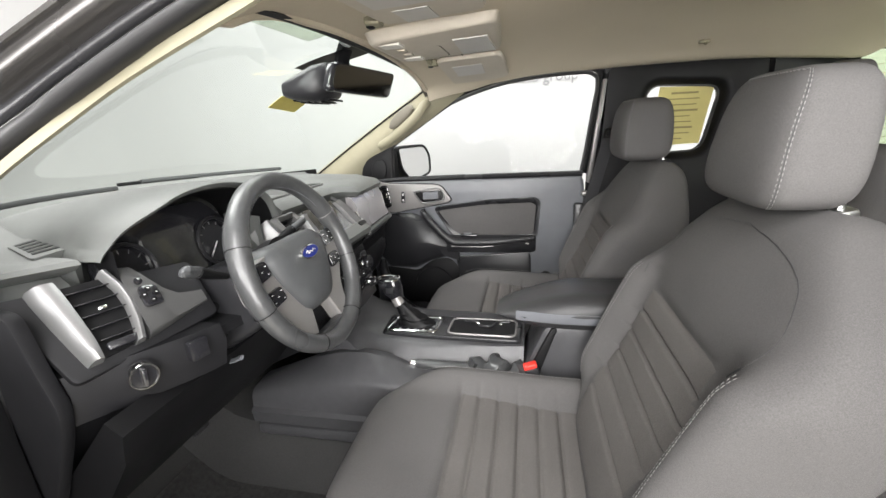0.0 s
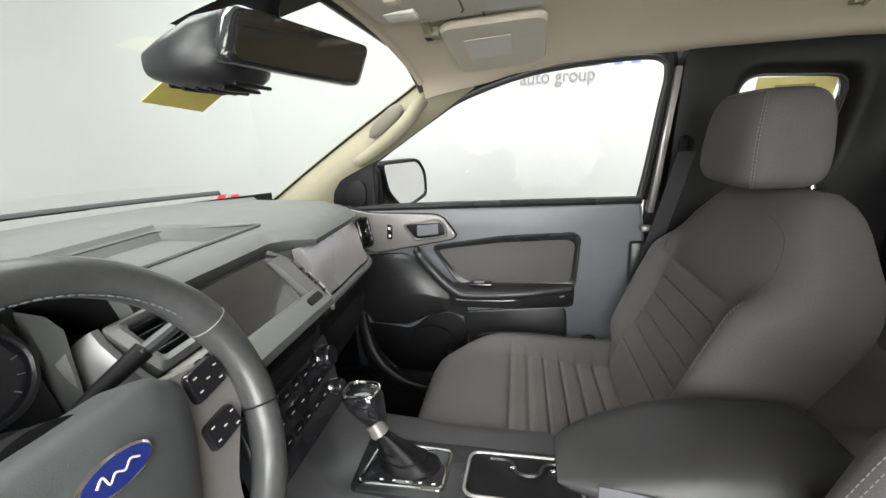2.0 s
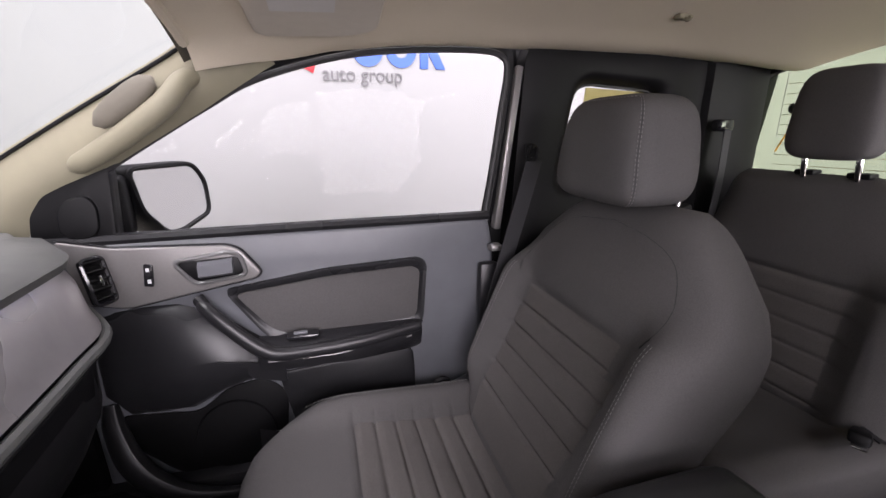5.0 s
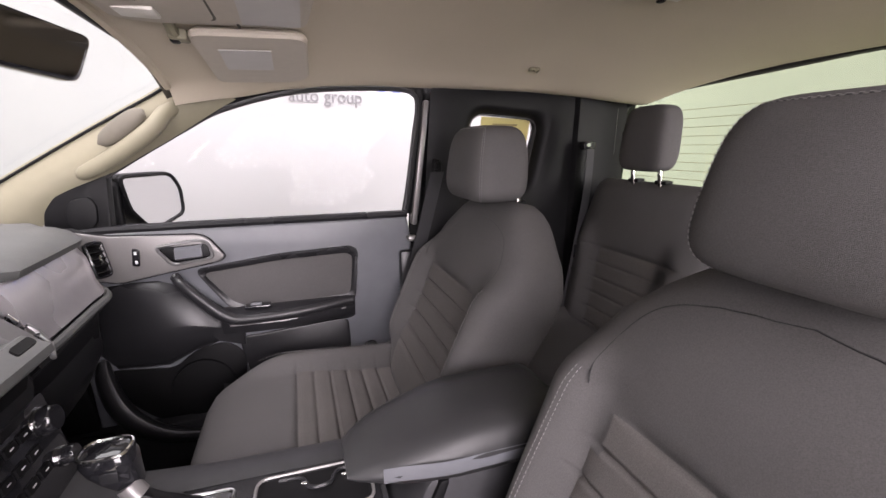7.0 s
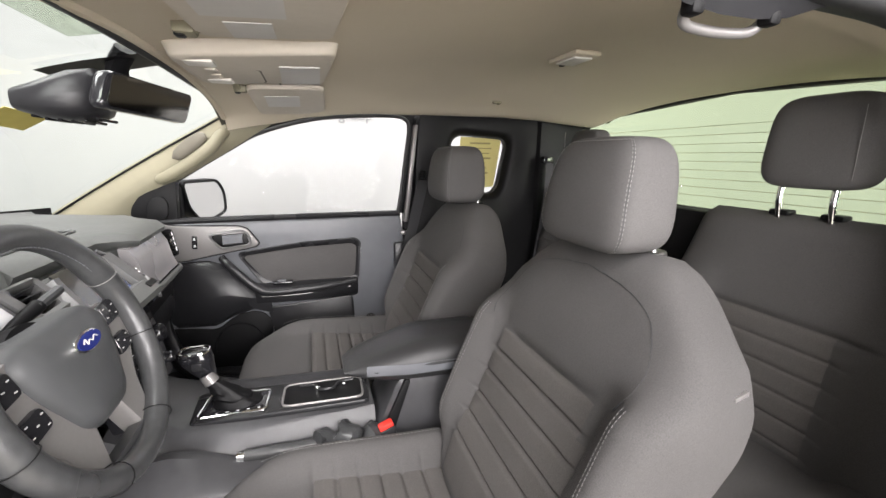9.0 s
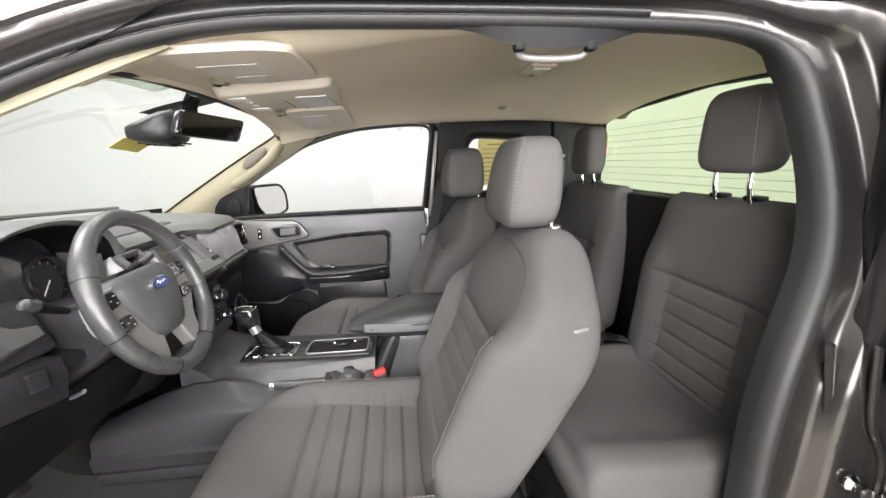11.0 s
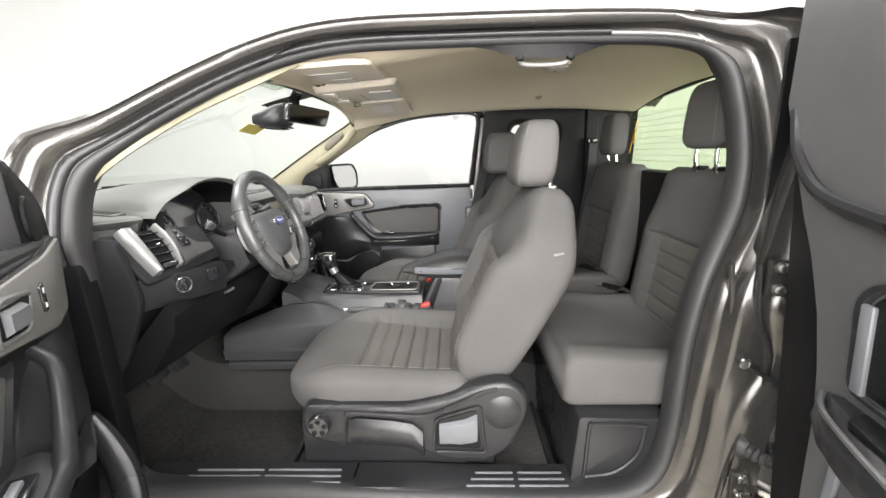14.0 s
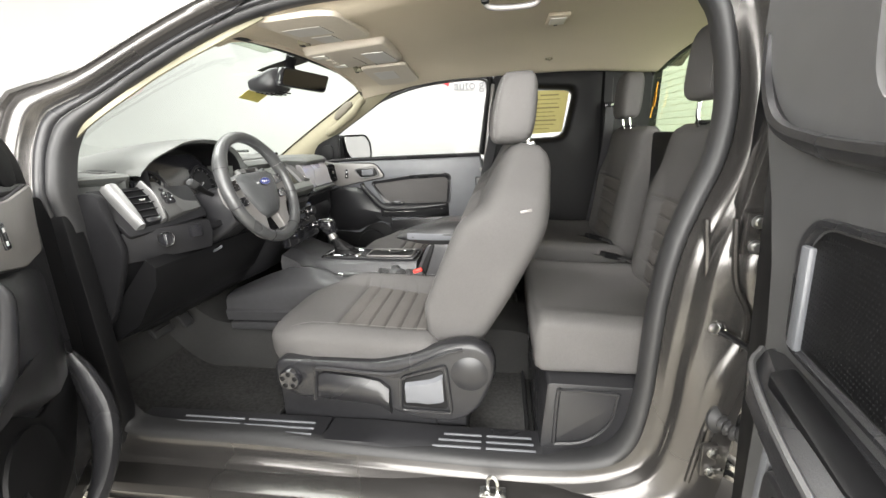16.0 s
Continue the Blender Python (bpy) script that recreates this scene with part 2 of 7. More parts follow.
def prism(poly, axis, a, b, r=0.0, seg=2, bm=None):
    """A polygon (the two other axes in order) drawn out along an axis from a to b."""
    i, j, k = AX[axis]
    bb = bmesh.new()
    rings = []
    for h in (a, b):
        ring = []
        for p, q in poly:
            v = [0, 0, 0]
            v[i], v[j], v[k] = p, q, h
            ring.append(bb.verts.new(v))
        rings.append(ring)
    n = len(poly)
    for s in range(n):
        bb.faces.new((rings[0][s], rings[0][(s + 1) % n], rings[1][(s + 1) % n], rings[1][s]))
    bb.faces.new(rings[0][::-1])
    bb.faces.new(rings[1])
    bmesh.ops.recalc_face_normals(bb, faces=bb.faces)
    if r:
        bevelled(bb, r, seg)
    return join(bm, bb) if bm else bb


def rounded(poly, r, n=4):
    """The polygon with its corners rounded."""
    out, m = [], len(poly)
    for i in range(m):
        p, a, b = Vector(poly[i]), Vector(poly[i - 1]), Vector(poly[(i + 1) % m])
        da, db = (a - p), (b - p)
        q = min(r, da.length * 0.45, db.length * 0.45)
        s, e = p + da.normalized() * q, p + db.normalized() * q
        for k in range(n + 1):
            t = k / n
            out.append(tuple(s * (1 - t) ** 2 + p * 2 * t * (1 - t) + e * t * t))
    return out


def lathe(profile, n=24, m=None, bm=None, cap=True):
    """Radius and height pairs turned round z, then placed by m."""
    b = loft([[Vector((r * math.cos(2 * math.pi * k / n), r * math.sin(2 * math.pi * k / n), h)) for k in range(n)] for r, h in profile], cap=cap)
    if m:
        b.transform(m)
    return join(bm, b) if bm else b


def facing(c, normal, up=(0, 0, 1)):
    """A frame at c whose z runs along normal."""
    z = Vector(normal).normalized()
    x = Vector(up).cross(z).normalized()
    return Matrix.Translation(c) @ Matrix((x, z.cross(x), z)).transposed().to_4x4()


def smooth(a, b, x):
    t = min(1.0, max(0.0, (x - a) / (b - a)))
    return t * t * (3 - 2 * t)


def lerps(table, x):
    return float(np.interp(x, [p for p, _ in table], [q for _, q in table]))


def bead(line, size, r=0.0009, gap=0.0035, bm=None):
    """A row of stitches along a line of points."""
    bm = bm or bmesh.new()
    line = [Vector(p) for p in line]
    run, nxt = 0.0, 0.0
    for a, b in zip(line, line[1:]):
        d = (b - a).length
        if d < 1e-6:
            continue
        while nxt < run + d:
            s = a.lerp(b, (nxt - run) / d)
            e = s + (b - a).normalized() * size
            tube([s, (s + e) / 2, e], lambda q: r * (0.5 + 0.5 * math.sin(math.pi * q)) + 0.0002, 5, bm=bm)
            nxt += size + gap
        run += d
    return bm


# ---- studio ----
GROUND = -0.06


def studio():
    # one continuous wall with swept corners
    def plan(o):
        return rounded([(-5.3 - o, -4.2 - o), (5.9 + o, -4.2 - o), (5.9 + o, 2.62 + o), (-5.3 - o, 2.62 + o)], 1.8, 12)
    rings = [[Vector((x, y, z)) for x, y in plan(o)] for o, z in ((0.16, -0.1), (0.0, -0.1), (0.0, 3.62), (0.16, 3.62))]
    tagged(part("wall_north", loft(rings, loop=True), WALL), "plain white studio wall with swept corners", "wall", kind="structure")
    tagged(part("ceiling", rbox((0.3, -0.3, 3.66), (11.6, 8.4, 0.1), 0), WALL), "white studio ceiling", "ceiling", kind="structure")
    tagged(part("ground", rbox((0.3, -0.3, GROUND - 0.05), (11.6, 8.4, 0.08), 0), GAP), "dark base under perforated floor tiles", "floor", kind="structure")


def wall_sign():
    """A dealer's sign on the far wall: plain coloured shapes over grey words."""
    s = thing("wall_sign", (0.2, 2.62, 1.75), "dealer sign of blue shapes and grey words on white wall", "sign")
    f = bpy.data.curves.new("sign_words", "FONT")
    f.body, f.size, f.extrude = "auto group", 0.125, 0.004
    tmp = new("sign_words", f)
    tmp.matrix_world = Matrix.Translation((-0.149, 2.612, 1.697)) @ Matrix.Diagonal((0.9, 1, 1, 1)) @ pose(0, 0, 0, 90)
    bpy.context.view_layer.update()
    me = bpy.data.meshes.new_from_object(tmp.evaluated_get(bpy.context.evaluated_depsgraph_get()))
    bm = bmesh.new()
    bm.from_mesh(me)
    bm.transform(tmp.matrix_world)
    bpy.data.objects.remove(tmp)
    part("words", bm, SIGNGREY, s, "grey lettering")
    for x in (0.135, 0.345):
        ring = [[Vector((x + math.cos(a) * q * 0.098, 2.62 - d, 1.892 + math.sin(a) * q * 0.106)) for a in (2 * math.pi * k / 28 for k in range(28))] for q, d in ((1, 0.0), (1, 0.012), (0.45, 0.012), (0.45, 0.0))]
        part("blue_ring", loft(ring, loop=True), SIGNBLUE, s)
    part("blue_bar", prism([(0.468, 1.787), (0.522, 1.787), (0.522, 1.998), (0.468, 1.998)], "y", 2.608, 2.62, 0.002), SIGNBLUE, s)
    part("blue_bar", prism([(0.575, 1.787), (0.638, 1.787), (0.585, 1.894), (0.618, 1.94), (0.585, 1.998), (0.526, 1.998), (0.526, 1.872)], "y", 2.608, 2.62, 0.002), SIGNBLUE, s)
    part("red_chevron", prism([(-0.285, 1.78), (-0.2, 1.735), (-0.185, 1.78), (-0.155, 1.998), (-0.26, 1.998), (-0.23, 1.872)], "y", 2.608, 2.62, 0.002), SIGNRED, s)
    w = thing("wall_stripes", (-2.9, 2.62, 0.75), "two slanted red stripes on white studio wall", "sign")
    for x in (-2.88, -2.76):
        part("stripe", prism([(x, 0.72), (x + 0.07, 0.72), (x + 0.3, 0.99), (x + 0.23, 0.99)], "y", 2.608, 2.62, 0.002), SIGNRED, w)
    e = thing("rear_sign", (5.9, 1.9, 0.6), "blue and red shapes of a sign low on white wall", "sign")
    for y in (1.2, 1.55, 1.9, 2.25):
        ring = [[Vector((5.9 - d, y + math.cos(a) * q * 0.13, 0.75 + math.sin(a) * q * 0.17)) for a in (2 * math.pi * k / 20 for k in range(20))] for q, d in ((1, 0.0), (1, 0.012), (0.5, 0.012), (0.5, 0.0))]
        part("blue_ring", loft(ring, loop=True), SIGNBLUE, e)


# ---- cab shell ----
def side_y(z):
    """Depth of the driver's door opening at a height."""
    return -0.70 + 0.135 * smooth(1.05, 1.75, z) / smooth(1.05, 1.75, 1.6) if z > 1.05 else -0.70


OPENING = spline([(-.66, .553), (-.35, .55), (0, .538), (.3, .53), (.5, .545), (.575, .60), (.602, .72), (.608, .84), (.615, .96), (.632, 1.07), (.66, 1.15), (.70, 1.24),
                  (.722, 1.34), (.722, 1.45), (.70, 1.54), (.62, 1.585), (.45, 1.6), (.1, 1.604), (-.15, 1.598), (-.32, 1.562), (-.5, 1.485), (-.66, 1.39), (-.715, 1.31),
                  (-.724, 1.2), (-.735, 1.0), (-.757, .8), (-.758, .66), (-.73, .585)], 5, True)


def opening_ring(o, d):
    """The opening's outline, o metres outward in its plane and d metres towards the outside."""
    n, out = len(OPENING), []
    for i, p in enumerate(OPENING):
        t = (OPENING[(i + 2) % n] - OPENING[i - 2]).normalized()
        nx, nz = t.y, -t.x
        w = 1.0 - 0.5 * smooth(0.55, 0.95, nz) - 0.2 * smooth(0.55, 0.95, -nz)
        q = (p.x + nx * o * w, p.y + nz * o * w)
        foot = 0.035 * smooth(-0.55, -0.70, p.x) * smooth(1.10, 1.22, p.y) * smooth(1.44, 1.34, p.y)
        out.append(Vector((q[0], side_y(p.y) - foot - d * (1 - 0.35 * smooth(0.55, 0.95, nz)), q[1])))
    return out


def cab_body():
    body = thing("cab_body", (0, -0.75, 0.45), "metallic dark grey painted cab side round open doorway", "truck cab", kind="structure")
    prof = [(-0.006, -0.03), (0.0, 0.0), (0.012, 0.004), (0.03, 0.004), (0.046, 0.01), (0.052, 0.016), (0.056, 0.034), (0.064, 0.044), (0.098, 0.05), (0.116, 0.06), (0.124, 0.075), (0.128, 0.10), (0.128, 0.12)]
    upper = [(-0.006, -0.03), (0.0, 0.0), (0.012, 0.006), (0.03, 0.008), (0.044, 0.004), (0.05, 0.008), (0.056, 0.026), (0.068, 0.038), (0.092, 0.04), (0.1, 0.034), (0.106, 0.042), (0.116, 0.042), (0.122, 0.028)]
    rings = []
    for (o, d), (p, e) in zip(prof, upper):
        ring = []
        for q, a, b in zip(OPENING, opening_ring(o, d), opening_ring(p, e)):
            p = a.lerp(b, smooth(1.12, 1.35, q.y) * smooth(0.74, 0.6, q.x))
            # the rear pillar's pressing swells between the two hinges
            p.x += (0.034 * math.exp(-((q.y - 0.95) / 0.09) ** 2) - 0.012 * math.exp(-((q.y - 0.76) / 0.1) ** 2)) * smooth(0.04, 0.09, o) * smooth(0.5, 0.58, q.x)
            ring.append(p)
        rings.append(ring)
    part("door_frame", loft(rings, loop=False, cap=False), PAINT, body, "metallic grey pressed steel frame", 50)
    part("door_seal", loft([opening_ring(o, d) for o, d in ((-0.008, -0.05), (-0.015, -0.02), (-0.015, 0.0), (-0.006, 0.012), (0.006, 0.014), (0.013, 0.007), (0.012, -0.004))], loop=True), RUBBER, body, "dark rubber door seal", 60)
    up = [i for i, p in enumerate(OPENING) if p.y > 0.8 and p.x < 0.45]
    strips = [opening_ring(o, d) for o, d in ((0.014, 0.004), (0.016, 0.014), (0.024, 0.02), (0.034, 0.019), (0.041, 0.013), (0.042, 0.004))]
    part("outer_seal", loft([[r[i] for i in up] for r in strips], closed=False), PLASTIC, body, "dark outer rubber seal", 60)
    # painted pillar skin between the frame and the roof
    idx = [i for i, p in enumerate(OPENING) if p.y > 1.22 and p.x < 0.7]
    skin = [[r[i] for i in idx] for r in (opening_ring(o, d) for o, d in ((0.121, 0.03), (0.126, 0.02), (0.13, 0.0), (0.13, -0.03)))]
    part("pillar_skin", loft(skin, closed=False), PAINT, body, "metallic grey pillar skin", 60)
    # outer roof skin and the rail over the doorway
    rows = []
    for x in np.linspace(-0.42, 1.12, 26):
        drop = 0.09 * smooth(0.25, 0.0, (x + 0.42)) + 0.02 * smooth(0.9, 1.12, x)
        rows.append([Vector((x, y, 1.725 - 0.1 * (abs(y) / 0.66) ** 3.2 - drop - 0.03)) for y in np.linspace(-0.59, 0.68, 22)])
    part("roof", loft(rows, closed=False), PAINT, body, "metallic grey roof skin")
    # rocker below the doorway
    rk = [(-0.70, 0.49), (-0.775, 0.495), (-0.805, 0.487), (-0.815, 0.47), (-0.81, 0.435), (-0.785, 0.415), (-0.77, 0.39), (-0.70, 0.38)]
    part("rocker", loft([[Vector((x, y, z + 0.0)) for y, z in rk] for x in np.linspace(-0.98, 1.05, 12)]), PAINT, body, "metallic grey rocker panel")
    # rear outer side with the hinge recess
    part("rear_side", prism(rounded([(0.835, 0.42), (1.08, 0.42), (1.08, 1.22), (1.05, 1.62), (0.87, 1.6), (0.845, 1.3)], 0.03), "y", -0.80, -0.70, 0.012), PAINT, body)
    part("hinge_recess", prism([(0.70, 0.45), (0.85, 0.45), (0.85, 1.56), (0.80, 1.56), (0.75, 1.3), (0.70, 1.05)], "y", -0.745, -0.70, 0.006), PAINT, body)
    # front pillar below the screen: hinge post and outer skin
    part("hinge_post", prism([(-0.95, 0.42), (-0.745, 0.42), (-0.76, 0.75), (-0.75, 1.0), (-0.745, 1.2), (-0.95, 1.15)], "y", -0.79, -0.705, 0.01), BLACK, body, "dark hinge post")
    part("fender", prism([(-1.9, 0.42), (-0.87, 0.42), (-0.86, 1.1), (-1.9, 1.02)], "y", -0.92, -0.84, 0.02), PAINT, body, "metallic grey front wing")
    # pressed creases of the rear pillar beside the opening
    for pts in ([(0.672, -0.722, 1.129), (0.684, -0.722, 1.024), (0.695, -0.722, 0.896), (0.671, -0.722, 0.787), (0.645, -0.722, 0.631), (0.62, -0.722, 0.533)],
                [(0.704, -0.757, 1.137), (0.719, -0.757, 1.02), (0.751, -0.757, 0.939), (0.734, -0.757, 0.81), (0.706, -0.757, 0.718), (0.683, -0.757, 0.568)]):
        part("pressed_crease", tube(spline(pts, 8), 0.006, 8), PAINT, body)
    part("check_strap", tube([(.68, -.79, .94), (.74, -.82, .905), (.82, -.87, .865)], 0.005, 6, flat=0.5), BLACK, body, "black door check strap")
    part("strap_bolt", lathe([(0.009, 0), (0.009, 0.004), (0.004, 0.006)], 10, facing((.672, -.798, .944), (0, -1, 0))), STEEL, body)
    cable = spline([(.715, -.79, .74), (.735, -.825, .742), (.76, -.84, .77), (.785, -.85, .80), (.83, -.87, .81)], 14)
    part("cable_gaiter", tube(cable, lambda s: 0.016 + 0.0025 * math.sin(s * 90), 10), RUBBER, body, "ribbed black cable gaiter")
    # bonnet beyond the screen
    rows = []
    for x in np.linspace(-2.5, -1.32, 10):
        rows.append([Vector((x, y, 1.07 - 0.05 * (abs(y) / 0.85) ** 3 - 0.06 * smooth(-1.7, -2.5, x))) for y in np.linspace(-0.86, 0.86, 14)])
    part("bonnet", loft(rows, closed=False), PAINT, body, "metallic grey bonnet")
    return body


def door_hinge(body, x, y, z):
    h = part("door_hinge", rbox((x, y, z), (0.05, 0.012, 0.075), 0.004), PAINT, body, "dark painted hinge plate")
    part("arm", rbox((x + 0.045, y - 0.045, z), (0.03, 0.09, 0.04), 0.006, rot=(0, 0, 40)), STEEL, h)
    part("arm_web", rbox((x + 0.05, y - 0.05, z), (0.045, 0.1, 0.006), 0.002, rot=(0, 0, 40)), BLACK, h)
    for dz in (-0.022, 0.022):
        part("bolt", lathe([(0.004, 0), (0.012, 0.001), (0.012, 0.004), (0.008, 0.005), (0.0075, 0.012), (0.002, 0.013)], 12, facing((x - 0.006, y - 0.006, z + dz), (0, -1, 0))), STEEL, h)


def latch_bits():
    k = thing("check_strap", (0.706, -0.745, 0.92), "black door check strap with chrome bolt", "door check")
    part("bolt", lathe([(0.004, 0), (0.013, 0.001), (0.013, 0.006), (0.008, 0.012), (0.002, 0.013)], 12, facing((0.706, -0.75, 0.92), (0, -1, 0))), CHROME, k)
    part("strap", tube(spline([(0.71, -0.755, 0.915), (0.745, -0.80, 0.90), (0.775, -0.86, 0.885)], 6), 0.006, 8, flat=0.6), BLACK, k)
    g = thing("wiring_gaiter", (0.745, -0.8, 0.74), "black ribbed rubber wiring gaiter between door and pillar", "gaiter")
    line = spline([(0.725, -0.77, 0.735), (0.745, -0.80, 0.745), (0.765, -0.84, 0.775), (0.785, -0.875, 0.79)], 12)
    part("tube", tube(line, lambda s: 0.017 + 0.0035 * math.sin(s * 75), 12), RUBBER, g)
    part("boot", lathe([(0.03, 0), (0.03, 0.006), (0.022, 0.012), (0.018, 0.02)], 14, facing((0.722, -0.765, 0.732), (0.3, -1, 0.2))), RUBBER, g)
    s = thing("door_striker", (0.272, -0.771, 0.52), "chrome door striker loop on grey sill", "striker")
    part("plate", rbox((0.272, -0.765, 0.505), (0.06, 0.03, 0.006), 0.002), STEEL, s)
    part("loop", tube(spline([(0.262, -0.765, 0.508), (0.262, -0.765, 0.54), (0.272, -0.768, 0.55), (0.282, -0.772, 0.54), (0.282, -0.772, 0.508)], 6), 0.004, 8), STEEL, s)
    for dx in (-0.02, 0.02):
        part("screw", lathe([(0.009, 0), (0.009, 0.003), (0.003, 0.005)], 10, Matrix.Translation((0.272 + dx, -0.775, 0.509))), STEEL, s)


def cab_floor():
    fl = []
    for x in np.linspace(-1.3, 1.05, 48):
        row = []
        for y in np.linspace(-0.68, 0.68, 34):
            tunnel = 0.16 * smooth(0.24, 0.13, abs(y)) * smooth(0.75, 0.3, x)
            toe = 0.30 * smooth(-0.8, -1.2, x)
            row.append(Vector((x, y, 0.455 + tunnel + toe + 0.002 * noise.noise((x * 9, y * 9, 0)))))
        fl.append(row)
    tagged(part("floor", loft(fl, closed=False), CARPET), "dark grey carpeted cab floor", "floor", kind="structure")
    for side in (-1, 1):
        XF[0] = Matrix.Diagonal((1, -side, 1, 1))
        m = thing("floor_mat", (-0.65, -0.4, 0.462), "dark carpet floor mat with bound edge in footwell", "floor mat", "floor mats")
        rows = []
        for x in np.linspace(-0.93, -0.4, 14):
            rows.append([Vector((x, y, 0.464 + 0.30 * smooth(-0.8, -1.2, x) + 0.003 * noise.noise((x * 7, y * 7, 3)))) for y in np.linspace(-0.615, -0.2, 12)])
        b = loft(rows, closed=False)
        bmesh.ops.solidify(b, geom=b.faces, thickness=-0.008)
        part("carpet_face", b, MAT, m)
        edge = [(x, -0.615, 0.475 + 0.30 * smooth(-0.8, -1.2, x)) for x in np.linspace(-0.93, -0.4, 12)] + [(-0.395, y, 0.475) for y in np.linspace(-0.6, -0.2, 8)]
        part("binding", tube(edge, 0.006, 6), RUBBER, m)
        r = thing("rear_floor_mat", (0.25, -0.4, 0.462), "dark rear carpet mat with raised edge behind seat", "floor mat", "floor mats")
        part("carpet_face", rbox((0.24, -0.36, 0.472), (0.24, 0.42, 0.012), 0.004), MAT, r)
        part("binding", tube([(x, y, 0.48) for x, y in rounded([(0.12, -0.57), (0.365, -0.57), (0.365, -0.15), (0.12, -0.15)], 0.03)], 0.006, 6, True), RUBBER, r)
    XF[0] = Matrix.Identity(4)
    for side in (-1, 1):
        k = thing("kick_panel", (-0.9, side * 0.7, 0.6), "black plastic kick panel beside footwell", "kick panel", "kick panels", kind="structure")
        part("panel", prism([(-1.25, 0.42), (-0.75, 0.42), (-0.70, 0.62), (-0.715, 1.15), (-1.25, 1.14)], "y", side * 0.675, side * 0.72, 0.006), BLACK, k)
    part("passenger_sill", rbox((0.0, 0.70, 0.535), (1.6, 0.10, 0.19), 0.02), PLASTIC, k)
    tagged(part("firewall", prism([(-1.3, 0.4), (-1.22, 0.4), (-1.22, 1.16), (-1.3, 1.16)], "y", -0.7, 0.7), CARPET), "dark carpeted bulkhead", "wall", kind="structure")


def sill_trim():
    s = thing("sill_trim", (-0.1, -0.66, 0.5), "black plastic sill scuff plates with raised ribs", "sill trim", kind="structure")
    prof = [(-0.698, 0.52), (-0.698, 0.55), (-0.69, 0.556), (-0.60, 0.553), (-0.585, 0.54), (-0.58, 0.45)]
    for a, b, nm in ((-0.73, -0.172, "front_plate"), (-0.166, 0.56, "rear_plate")):
        part(nm, loft([[Vector((x, y + (0.012 * smooth(0.02, 0.12, x) if y < -0.65 else 0), z - 0.012 * smooth(-0.05, 0.15, x) * (1 if y < -0.65 else 0.5))) for y, z in prof] for x in np.linspace(a, b, 16)]), PLASTIC, s)
    for x0, x1 in ((-0.62, -0.2), (0.12, 0.375)):
        for k in range(3):
            y = -0.676 + 0.022 * k
            zz = 0.5565 if x0 < 0 else 0.5475
            half = (x0 + x1) / 2
            for a, b in ((x0 + 0.012 * k, half - 0.006), (half + 0.006, x1 - 0.004 * k)):
                part("rib", rbox(((a + b) / 2, y, zz), (b - a, 0.006, 0.005), 0.002), DOORPL, s)
    # moulded box under the rear seat beside the doorway
    q = thing("rear_side_box", (0.5, -0.62, 0.46), "black moulded plastic box under rear seat", "storage box")
    part("shell", prism(rounded([(0.385, 0.54), (0.40, 0.725), (0.62, 0.72), (0.60, 0.54)], 0.012), "y", -0.655, -0.1, 0.012), PLASTIC, q)
    part("contour", tube(spline([(0.418, -0.657, 0.56), (0.425, -0.658, 0.70), (0.44, -0.658, 0.708), (0.55, -0.658, 0.704), (0.56, -0.658, 0.69), (0.545, -0.658, 0.62), (0.49, -0.658, 0.57), (0.42, -0.657, 0.557)], 6), 0.005, 6), PLASTIC, q)
    part("foot", prism(rounded([(0.385, 0.455), (0.385, 0.545), (0.62, 0.545), (0.62, 0.455)], 0.01), "y", -0.69, -0.1, 0.008), PLASTIC, q)


def headliner_z(x, y):
    z = 1.649 - 0.052 * (abs(y) / 0.56) ** 2.4
    z -= 0.042 * smooth(0.28, -0.22, x) + 0.016 * smooth(-0.22, -0.42, x)
    z -= 0.05 * smooth(0.5, 1.02, x)
    z += 0.006 * smooth(0.30, 0.38, x) * smooth(0.95, 0.6, x) * smooth(0.5, 0.2, abs(y))
    near = lerps([(-.5, 1.485), (-.32, 1.562), (-.15, 1.598), (.1, 1.604), (.45, 1.6), (.62, 1.585), (.7, 1.565), (1.0, 1.56)], x) + 0.004
    far = lerps([(-.44, 1.442), (-.31, 1.502), (-.17, 1.542), (-.04, 1.56), (.09, 1.568), (.22, 1.568), (.6, 1.572), (1.0, 1.56)], x)
    a, b = smooth(-0.42, -0.545, y), smooth(0.58, 0.70, y)
    return z * (1 - a - b) + near * a + far * b


def headliner():
    rows = []
    for x in np.linspace(-0.40, 0.99, 60):
        wide = 0.70 - 0.06 * smooth(-0.1, -0.4, x)
        rows.append([Vector((x, y, headliner_z(x, y))) for y in np.linspace(-0.545, wide, 46)])
    b = loft(rows, closed=False)
    tagged(part("headliner", b, HEADLINER), "beige woven cloth headliner of cab", "ceiling", kind="structure")
    # folded edge of the cloth along the doorway and the screen
    t = thing("headliner_edge", (0, -0.58, 1.6), "rolled beige edge of the headliner", "trim", kind="structure")
    part("side_edge", tube([(x, -0.546, headliner_z(x, -0.545) + 0.006) for x in np.linspace(-0.4, 0.72, 30)], 0.006, 8), HEADLINER, t)
    part("front_edge", tube([(-0.402, y, headliner_z(-0.4, y)) for y in np.linspace(-0.545, 0.595, 24)], 0.009, 8), HEADLINER, t)


def screen_edge():
    return spline([(-1.08, .755, 1.14), (-.86, .735, 1.285), (-.64, .71, 1.42), (-.46, .68, 1.522), (-.385, .63, 1.562)], 8)


